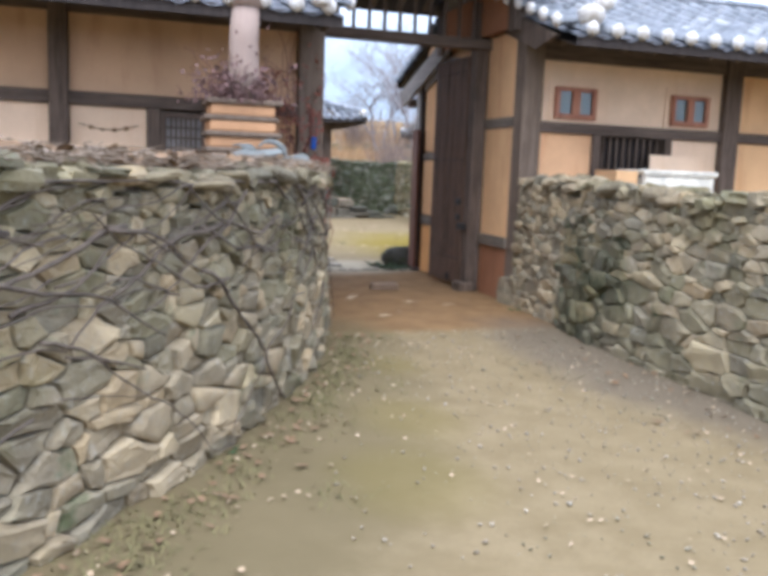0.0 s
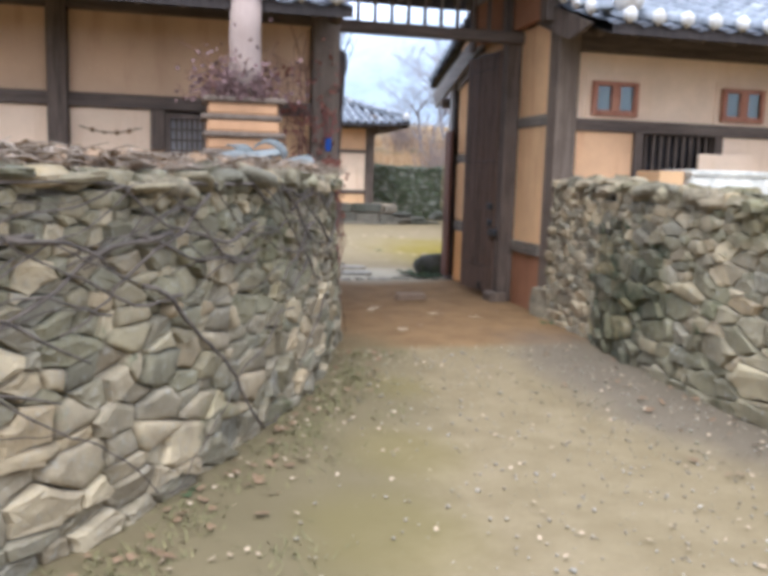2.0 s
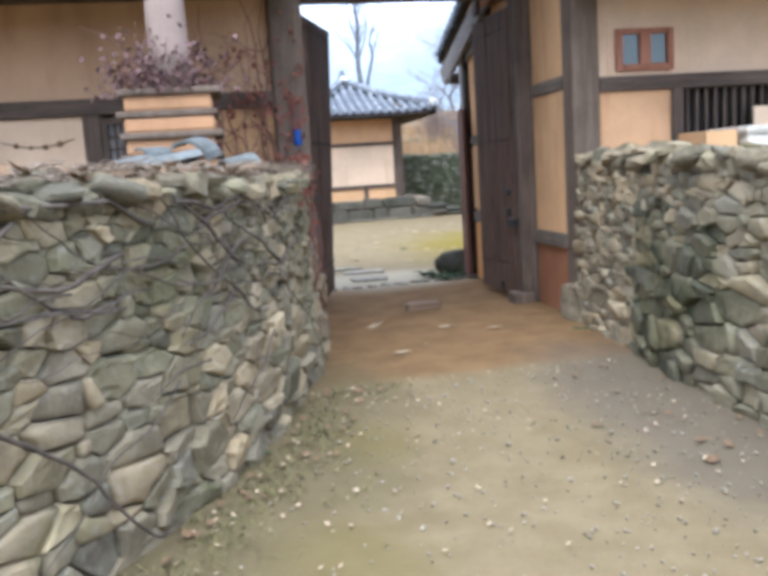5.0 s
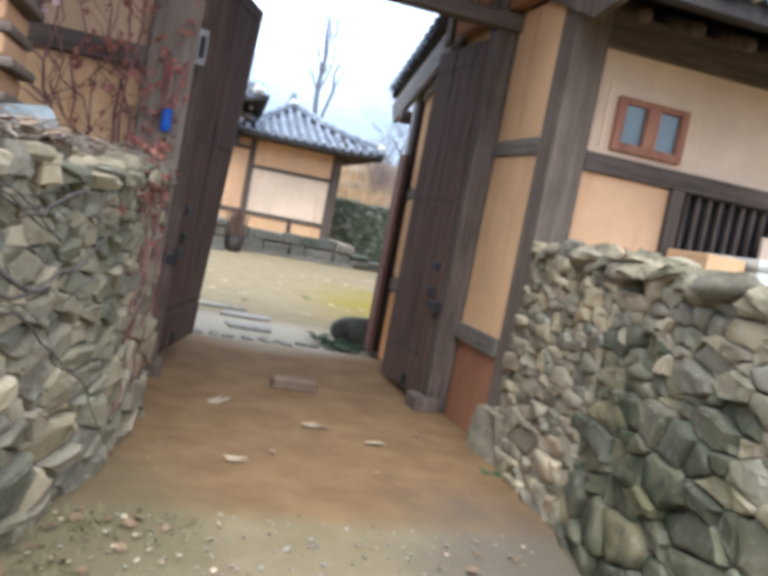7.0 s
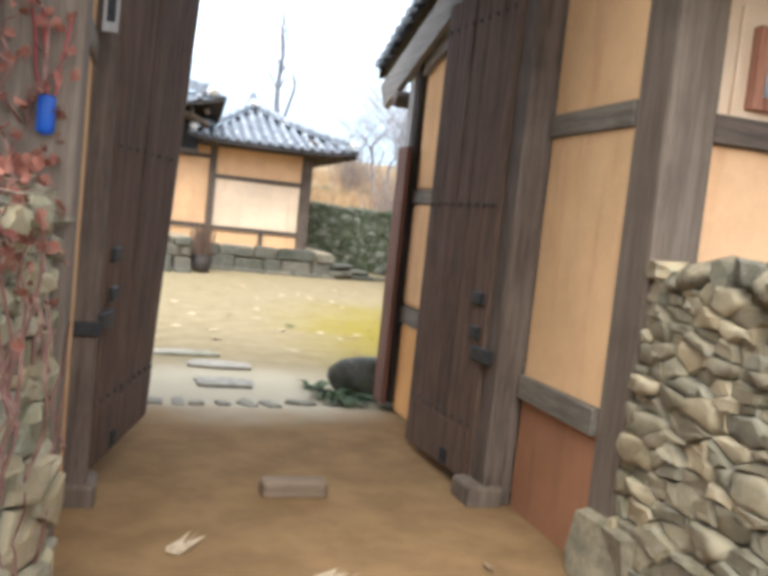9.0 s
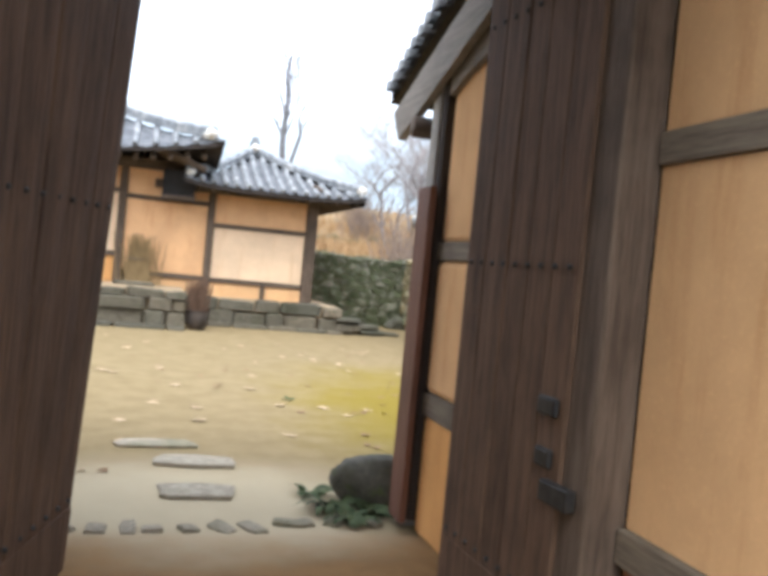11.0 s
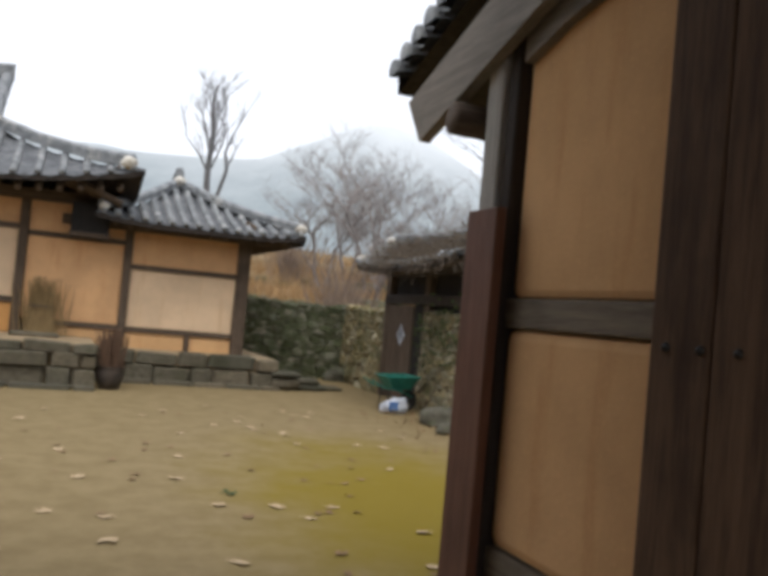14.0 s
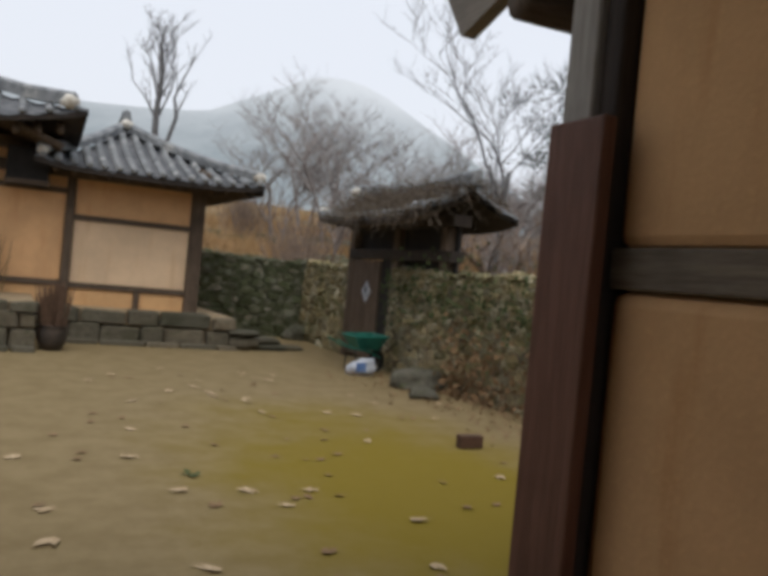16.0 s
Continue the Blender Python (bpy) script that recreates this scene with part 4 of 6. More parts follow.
def left_house():
    h = thing("house_left_of_gate", (-3, 8.3, 0), "long ochre-plastered timber house with dark posts and a tiled roof", "house")
    x0, x1 = -9.5, 2.05
    for a, b, z0, z1, mt in ((-9.4, -0.40, 1.96, 2.68, PLASTER_DULL), (-0.24, 1.8, 1.96, 2.68, PLASTER_DULL), (-1.12, -0.40, 0, 1.85, PLASTER_PALE), (-0.24, 0.42, 0, 1.85, PLASTER_PALE), (0.98, 1.8, 0, 1.85, PLASTER), (-9.4, -1.72, 0, 1.85, PLASTER)):
        boxed("wall_panel", h, mt, a, b, FY + 0.06, FY + 0.2, z0, z1, 0.012)
    for a, b in ((-1.72, -1.12), (0.42, 0.98)):
        # near-black sheet stands for the unlit space behind the lattice
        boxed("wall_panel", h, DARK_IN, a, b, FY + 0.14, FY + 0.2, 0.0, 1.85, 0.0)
        boxed("stud", h, WOOD, a, a + 0.12, FY + 0.0, FY + 0.13, 0.0, 1.85)
        boxed("stud", h, WOOD, b - 0.07, b, FY + 0.0, FY + 0.13, 0.0, 1.85)
    lattice_window(h, 0.59, 0.90, 1.15, 1.78, FY + 0.03, 7, 7)
    lattice_window(h, -1.58, -1.24, 1.15, 1.80, FY + 0.03, 8, 8)
    boxed("rail", h, WOOD_X, x0, 1.82, FY + 0.0, FY + 0.17, 1.85, 1.965)
    boxed("rail", h, WOOD_X, x0, 1.82, FY + 0.0, FY + 0.19, 2.64, 2.82)
    for x in (-5.8, -3.1, -0.405):
        boxed("post", h, WOOD, x, x + 0.16, FY - 0.03, FY + 0.2, 0.0, 2.78, 0.012)
    boxed("corner_post", h, POST, 1.80, 2.05, FY - 0.02, FY + 0.26, 0.0, 2.95, 0.02, "thick grey corner post hung with dead vines")
    # side towards the gate
    boxed("wall_panel", h, PLASTER, x1 - 0.17, x1 - 0.03, 7.0, 7.68, 0.0, 2.9, 0.008)
    boxed("wall_panel", h, PLASTER, x1 - 0.19, x1 - 0.05, 7.86, 9.7, 0.0, 3.2, 0.008)
    boxed("rail", h, WOOD_Y, x1 - 0.17, x1 - 0.01, 7.0, 7.66, 1.92, 2.02)
    boxed("rail", h, WOOD_Y, x1 - 0.17, x1 - 0.03, 7.86, 9.7, 1.553, 1.655)
    boxed("back_post", h, WOOD_BLACK, x1 - 0.22, x1 + 0.0, 9.71, 9.92, 0.0, 2.62, 0.012)
    boxed("wall_panel", h, PLASTER, x0, x1 - 0.23, BACK_Y - 0.16, BACK_Y - 0.02, 0.0, 2.5, 0.0)
    boxed("wall_panel", h, PLASTER, x0, x0 + 0.15, FY + 0.22, BACK_Y - 0.17, 0.0, 2.9, 0.0)
    roof = boxed("roof", h, WOOD, x0, x1 - 0.05, RIDGE_Y - 0.08, RIDGE_Y + 0.08, 3.2, 3.36, 0.01)
    ex0, ex1 = -10.0, 1.95
    tile_slope(roof, (ex1, 10.98, 2.66), (ex0, 10.98, 2.66), (0, -1, 0), 0.37, 2.68, lambda u: 2.68, separate=False, sag=0.06)
    tile_slope(roof, (ex0, 5.62, 2.62), (ex1, 5.62, 2.62), (0, 1, 0), 0.37, 2.68, lambda u: 2.68, separate=False, plug=PLUG_ME, sag=0.06)
    gable_board(roof, 1.98, 10.5, 2.33, 10.76, 2.60, RIDGE_Y, 0.36)
    gable_board(roof, 1.93, 6.42, 2.6, 6.0, 2.68, RIDGE_Y, 0.36, WOOD)
    verge(roof, 2.06, 1, 5.75, 2.70, 8.2, 3.60, 9)
    rafters(roof, (-9.5, 5.85, 2.58), (1.95, 5.85, 2.58), (0, 1, 0), 0.36, 0, 0.6, drop=0.1, start=0.6)
    ridge(roof, [(-10, RIDGE_Y, 3.58), (0.5, RIDGE_Y, 3.56), (2.1, RIDGE_Y, 3.62)])
    lime_lump(roof, (1.75, 5.6, 2.72), 0.09, 14)
    return h


def gate():
    """Posts, lintel with open bars above it, and a raised roof of its own."""
    g = thing("front_gate", (3.05, 7.45, 0), "tall timber gate with two open plank leaves under a tiled roof", "gate")
    for a, b in ((1.98, 2.12), (4.02, 4.18)):
        boxed("jamb", g, WOOD, a, b, 7.67, 7.85, 0.02, 3.3, 0.012)
    boxed("lintel", g, WOOD_X, 1.9, 4.25, 7.60, 7.75, 2.765, 2.88, 0.012)
    boxed("head_beam", g, WOOD_X, 1.9, 4.25, 7.58, 7.77, 3.38, 3.58, 0.015)
    bar = mesh_of(block(bmesh.new(), -0.016, 0.016, 7.645, 7.685, 2.88, 3.38, 0.004), "spike_bar", WOOD)
    for i in range(11):
        piece("spike_bar", bar, Matrix.Translation((2.22 + 0.174 * i, 0, 0)), g)
    for x in (1.95, 4.1):
        for y in (6.85, 8.9):
            boxed("post", g, WOOD, x - 0.07, x + 0.08, y - 0.08, y + 0.08, 2.85, 3.5, 0.01)
        boxed("side_beam", g, WOOD_Y, x - 0.07, x + 0.08, 6.6, 9.15, 3.36, 3.5, 0.01)
    # slatted screen that closes the side above the neighbouring roof
    boxed("wall_panel", g, PLASTER_DARK, 4.06, 4.14, 6.95, 8.8, 2.9, 3.36, 0.0)
    boxed("wall_panel", g, PLASTER_DARK, 1.94, 2.0, 6.95, 8.8, 2.9, 3.36, 0.0)
    roof = boxed("roof", g, WOOD_X, 1.7, 4.4, 7.8, 7.96, 4.2, 4.34, 0.01)
    tile_slope(roof, (1.55, 6.15, 3.55), (4.5, 6.15, 3.55), (0, 1, 0), 0.47, 1.73, lambda u: 1.73, separate=False, plug=PLUG_ME, sag=0.05)
    tile_slope(roof, (4.5, 9.6, 3.55), (1.55, 9.6, 3.55), (0, -1, 0), 0.47, 1.73, lambda u: 1.73, separate=False, plug=PLUG_GREY_ME, sag=0.05)
    rafters(roof, (1.6, 6.35, 3.5), (4.45, 6.35, 3.5), (0, 1, 0), 0.46, 0, 1.5, drop=0.16)
    rafters(roof, (4.45, 9.4, 3.5), (1.6, 9.4, 3.5), (0, -1, 0), 0.46, 0, 1.5, drop=0.16)
    ridge(roof, [(1.5, 7.88, 4.42), (3.0, 7.88, 4.36), (4.55, 7.88, 4.42)])
    # pivot blocks
    for x in (2.06, 4.02):
        boxed("pivot_block", g, POST, x - 0.09, x + 0.10, 7.64, 7.88, 0.0, 0.12, 0.02)
    boxed("iron_strap", g, IRON, 2.0, 2.135, 7.655, 7.668, 0.775, 0.835, 0.003, "black iron strap across the jamb")
    # leaves
    leaf_mesh(g, (4.03, 7.83), (3.972, 8.70), 0.07, 2.72, 0.0, 1)
    leaf_mesh(g, (2.10, 7.80), (2.345, 8.80), 0.14, 2.72, 0.13, -1)
    return g


def leaf_mesh(g, hinge, free, z0, z1, lean, side):
    a, b = Vector((*hinge, 0)), Vector((*free, 0))
    d = (b - a)
    length = d.length
    d.normalize()
    n = Vector((-d.y, d.x, 0)) * side  # towards the way through
    m = Matrix((d, n, Vector((0, 0, 1)))).transposed().to_4x4()
    m.translation = a + Vector((0, 0, z0))
    h = z1 - z0

    def put(p):
        q = m @ Vector(p)
        q.x += lean * (p[0] / length) * (p[2] / h)
        return q

    def slab(u0, u1, n0, n1, w0, w1, bev):
        bm = block(bmesh.new(), u0, u1, n0, n1, w0, w1, bev)
        for v in bm.verts:
            v.co = put(v.co)
        return bm

    leaf = part("door_leaf", slab(0.0, length, -0.05, -0.012, 0.25, 0.33, 0.0), WOOD, g, "weathered plank door leaf standing open")
    for w in (1.2, 2.2):
        part("ledge", slab(0.02, length - 0.02, -0.05, -0.012, w, w + 0.09, 0.005), WOOD, leaf)
    rng = random.Random(21 + side)
    edges = [0.0, 0.2, 0.4, 0.585, 0.8, 1.0]
    for e0, e1 in zip(edges, edges[1:]):
        part("plank", slab(e0 * length + 0.003, e1 * length - 0.003, -0.012 + rng.uniform(0, 0.006), 0.03 + rng.uniform(-0.004, 0.004), rng.uniform(0, 0.012), h, 0.005), PLANK, leaf)
    stud = bmesh.new()
    bmesh.ops.create_icosphere(stud, subdivisions=1, radius=0.012)
    stud = mesh_of(stud, "nail", IRON, True)
    for w in (0.31, 1.47, 2.48):
        for i in range(9):
            p = put((length * (0.06 + 0.11 * i), 0.034, w))
            piece("nail", stud, Matrix.Translation(p), leaf)
    for u, w, s in ((0.10, 0.98, 0.06), (0.10, 0.80, 0.05)):
        bm = slab(length * u - s, length * u + s, 0.03, 0.055, w - 0.035, w + 0.035, 0.012)
        part("iron_plate", bm, IRON, leaf, "black iron fitting")
    part("bolt", slab(-0.12, 0.06, 0.03, 0.07, 0.66, 0.735, 0.008), IRON, leaf, "black bolt socket")
    part("kick_board", slab(0.06, length - 0.01, 0.028, 0.036, 0.012, 0.27, 0.004), PLANK, leaf, "pale worn board along the foot")
    # near-black patch on the planks paints the dark of a hole
    part("hole", slab(0.26, 0.34, 0.038, 0.046, 0.03, 0.11, 0.003), DARK_IN, leaf)
    return leaf


right_house()
left_house()
gate()


# ---- main house and wing ----
WY = 23.24


def wing():
    h = thing("house_wing", (5, 24, 0.45), "small ochre-plastered wing with a hipped grey tile roof", "house")
    for a, b, z0, z1, mt in ((3.88, 5.87, 2.12, 2.75, PLASTER_PEACH), (3.88, 5.87, 0.945, 2.03, PLASTER_PALE), (3.88, 4.98, 0.46, 0.85, PLASTER_AMBER), (5.08, 5.87, 0.46, 0.85, PLASTER_AMBER), (2.06, 3.73, 0.96, 2.46, PLASTER_PEACH), (2.5, 3.73, 0.46, 0.86, PLASTER_AMBER)):
        boxed("wall_panel", h, mt, a, b, WY + 0.05, WY + 0.2, z0, z1, 0.01)
    for a, b, z0, z1 in ((3.88, 5.87, 2.03, 2.12), (3.88, 5.87, 0.85, 0.945), (2.6, 3.73, 0.865, 0.96)):
        boxed("rail", h, WOOD_X, a, b, WY, WY + 0.16, z0, z1)
    boxed("stub_post", h, WOOD, 4.98, 5.08, WY, WY + 0.16, 0.45, 0.85)
    boxed("corner_post", h, WOOD, 5.87, 6.12, WY - 0.03, WY + 0.22, 0.45, 2.85, 0.015)
    boxed("post", h, WOOD, 3.73, 3.88, WY - 0.03, WY + 0.2, 0.45, 2.85, 0.015)
    boxed("wall_panel", h, PLASTER, 5.9, 6.05, WY + 0.23, 29.4, 0.4, 2.75, 0.0)
    boxed("wall_panel", h, PLASTER, 3.7, 5.89, 29.25, 29.4, 0.4, 2.75, 0.0)
    boxed("eave_beam", h, WOOD_X, 2.6, 6.6, WY - 0.06, WY + 0.16, 2.74, 2.92, 0.015)
    roof = boxed("roof", h, WOOD_Y, 4.69, 4.83, 24.8, 29.3, 3.55, 3.68, 0.01)
    ax, bx, ey, ez = 3.15, 6.95, 22.3, 2.86
    ap = 4.76
    reach = lambda u: max(0.12, min((ax + u - ax) * 2.5 / (ap - ax), (bx - ax - u) * 2.5 / (bx - ap)))  # noqa: E731
    tile_slope(roof, (ax, ey, ez), (bx, ey, ez), (0, 1, 0), 0.40, 2.5, reach, 0.25, 0.07, 0.10, True, PLUG_GREY_ME)
    tile_slope(roof, (bx, ey, ez), (bx, 29.8, ez), (-1, 0, 0), 0.475, 2.1, lambda u: max(0.1, min(2.1, u * 0.84)), 0.27, 0.06, 0.0, False)
    rafters(roof, (ax + 0.2, ey + 0.15, ez), (bx - 0.2, ey + 0.15, ez), (0, 1, 0), 0.38, 0.08, 1.0, 0.3, 0.05, 0.15, 0.05)
    rafters(roof, (bx - 0.15, ey + 0.3, ez), (bx - 0.15, 29.6, ez), (-1, 0, 0), 0.42, 0.0, 0.9, 0.3, 0.05, 0.15, 0.05)
    hipline = lambda p, q: [Vector(p).lerp(Vector(q), t) + Vector((0, 0, -0.10 * math.sin(math.pi * t))) for t in (0, 0.2, 0.4, 0.6, 0.8, 1)]  # noqa: E731
    ridge(roof, hipline((bx - 0.08, ey + 0.08, ez + 0.16), (ap, ey + 2.5, ez + 1.06)), "hip_ridge", 0.17, 2)
    ridge(roof, hipline((ax + 0.08, ey + 0.08, ez + 0.16), (ap, ey + 2.5, ez + 1.06)), "hip_ridge", 0.17, 2)
    ridge(roof, [(ap, ey + 2.4, ez + 1.2), (ap, ey + 3.0, ez + 1.06), (ap, 29.6, ez + 1.02)], "ridge", 0.22, 3)
    lime_lump(roof, (ap + 0.02, ey + 2.35, ez + 1.13), 0.13, 30)
    lime_lump(roof, (bx - 0.1, ey + 0.08, ez + 0.22), 0.12, 31)
    lime_lump(roof, (ax + 0.12, ey + 0.05, ez + 0.2), 0.10, 32)
    return h


def main_house():
    h = thing("main_house", (-2, 24, 0.45), "large plastered timber house with an upswept grey tiled roof", "house")
    for a, b, z0, z1, mt in ((1.20, 1.90, 1.33, 2.55, PLASTER_PALE), (0.3, 1.90, 0.46, 1.22, PLASTER_ORANGE), (-9, 1.90, 2.65, 3.1, PLASTER_PEACH), (2.06, 3.73, 2.55, 3.1, PLASTER_PEACH), (-9.0, 0.25, 0.46, 2.55, PLASTER)):
        boxed("wall_panel", h, mt, a, b, WY + 0.06, WY + 0.2, z0, z1, 0.01)
    for a, b, z0, z1 in ((-9, 1.90, 2.55, 2.65), (0.25, 1.90, 1.22, 1.33), (2.06, 3.73, 2.46, 2.55)):
        boxed("rail", h, WOOD_X, a, b, WY, WY + 0.17, z0, z1)
    for x in (1.90, -2.6, -6.0):
        boxed("post", h, WOOD, x, x + 0.16, WY - 0.03, WY + 0.2, 0.45, 3.2, 0.015)
    boxed("stud", h, WOOD, 1.10, 1.20, WY, WY + 0.16, 1.33, 2.55)
    lattice_window(h, 0.45, 1.05, 1.40, 2.50, WY + 0.05, 8, 12)
    # closed loft box under the eave
    loft = boxed("loft_box", h, DARK_IN, 2.75, 3.4, WY - 0.5, WY + 0.05, 2.50, 3.1, 0.012, "dark timber loft box under the eave")
    boxed("batten", loft, WOOD_X, 2.73, 3.42, WY - 0.52, WY - 0.5, 2.5, 2.58, 0.004)
    boxed("eave_beam", h, WOOD_X, -9, 3.7, WY - 0.1, WY + 0.16, 3.1, 3.3, 0.015)
    boxed("wall_panel", h, PLASTER, -9.2, -9.0, WY, 29, 0.4, 3.2, 0.0)
    boxed("wall_panel", h, PLASTER, -9.0, 3.6, 28.85, 29, 0.4, 3.2, 0.0)
    roof = boxed("roof", h, WOOD_X, -8, 1.1, 26.1, 26.3, 5.1, 5.3, 0.01)
    # added dark filler that stops sky showing below the open roof
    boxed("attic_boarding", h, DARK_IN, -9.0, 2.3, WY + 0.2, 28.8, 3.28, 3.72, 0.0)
    ax, bx, ey, ez = -10.0, 3.85, 21.75, 3.22
    reach = lambda u: max(0.12, min(4.4, (bx - ax - u) * 0.83 if bx - ax - u < 2.65 else 4.4))  # noqa: E731
    tile_slope(roof, (ax, ey, ez), (bx, ey, ez), (0, 1, 0), 0.56, 4.4, reach, 0.38, 0.12, 0.48, False, PLUG_GREY_ME)
    tile_slope(roof, (bx, ey, ez), (bx, 30.6, ez), (-1, 0, 0), 0.43, 2.65, lambda u: max(0.12, min(2.65, u * 1.2)), 0.30, 0.06, 0.48, False)
    rafters(roof, (ax, ey + 0.25, ez), (bx - 0.2, ey + 0.25, ez), (0, 1, 0), 0.42, 0.3, 1.3, 0.33, 0.06, 0.17, 0.05)
    rafters(roof, (bx - 0.25, ey + 0.3, ez), (bx - 0.25, 30, ez), (-1, 0, 0), 0.40, 0.0, 1.1, 0.33, 0.06, 0.13, 0.05)
    hip = [(bx - 0.22, ey + 0.05, ez + 0.50), (bx - 0.9, ey + 0.7, ez + 0.62), (bx - 1.8, ey + 1.5, ez + 0.88), (bx - 2.6, ey + 2.2, ez + 1.22)]
    ridge(roof, hip, "hip_ridge", 0.24, 3)
    ridge(roof, [(bx - 2.6, ey + 2.1, ez + 1.25), (bx - 2.63, ey + 3.2, ez + 1.85), (bx - 2.63, ey + 4.4, ez + 2.6)], "gable_ridge", 0.24, 3)
    ridge(roof, [(bx - 2.5, ey + 4.35, ez + 2.62), (bx - 4, ey + 4.35, ez + 2.42), (-9.5, ey + 4.35, ez + 2.44)], "ridge", 0.3, 5)
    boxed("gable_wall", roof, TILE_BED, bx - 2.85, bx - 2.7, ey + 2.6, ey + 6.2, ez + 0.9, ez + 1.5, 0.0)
    lime_lump(roof, (bx - 0.28, ey + 0.04, ez + 0.56), 0.15, 41)
    lime_lump(roof, (bx - 2.58, ey + 2.0, ez + 1.32), 0.13, 42)
    return h


def podium():
    rng = random.Random(77)
    for name, x0, x1, y0, hh in (("podium_main", -9.5, 3.35, 20.98, 0.71), ("podium_wing", 3.4, 6.7, 22.5, 0.57)):
        ob = thing(name, ((x0 + x1) / 2, y0, 0), "low podium of roughly squared grey-brown stones", "podium", kind="structure")
        boxed("fill", ob, CLAY_TOP, x0 + 0.05, x1 - 0.05, y0 + 0.12, 29.5, -0.05, hh - 0.02, 0.0)
        kinds = [squared_mesh("podium_stone", rng, PODIUM) for _ in range(8)]
        z = 0.0
        for share in ((0.46, 0.32, 0.22) if hh > 0.6 else (0.58, 0.42)):
            x, h = x0, hh * share
            while x < x1:
                w = min(rng.uniform(0.25, 0.95) if share > 0.3 else rng.uniform(0.4, 1.1), max(0.12, x1 - x))
                tall = h * rng.uniform(0.86, 1.06)
                m = Matrix.Translation((x + w / 2, y0 + 0.12 + rng.uniform(-0.05, 0.05), z + tall / 2)) @ Euler((0, rng.uniform(-0.05, 0.05), rng.uniform(-0.07, 0.07))).to_matrix().to_4x4() @ Matrix.Diagonal((w * 0.53, rng.uniform(0.16, 0.22), tall * 0.57, 1))
                if x > -1.0:
                    LATE.append((rng.choice(kinds), m, ob))
                else:
                    piece("podium_stone", rng.choice(kinds), m, ob)
                x += w
            z += h
        # thin paving slabs at the foot
        x = max(x0, 0.0)
        while x < x1:
            w = min(rng.uniform(0.5, 1.0), max(0.2, x1 - x))
            piece("foot_slab", kinds[0], Matrix.Translation((x + w / 2, y0 - 0.17, 0.02)) @ Matrix.Diagonal((w * 0.52, 0.15, 0.05, 1)), ob)
            x += w
    tail = thing("loose_podium_stones", (7.3, 22.1, 0), "flat loose stones at the end of the podium", "stones")
    me = stone_mesh("slab", rng, PODIUM)
    for x, y, z, a, b, c in ((6.85, 22.5, 0.30, 0.3, 0.2, 0.05), (6.85, 22.55, 0.13, 0.28, 0.22, 0.13), (7.3, 22.75, 0.16, 0.3, 0.2, 0.06), (7.3, 22.75, 0.05, 0.45, 0.25, 0.06), (7.8, 22.95, 0.03, 0.35, 0.2, 0.04)):
        piece("slab", me, Matrix.Translation((x, y, z)) @ Matrix.Diagonal((a, b, c, 1)), tail)


wing()
main_house()
podium()


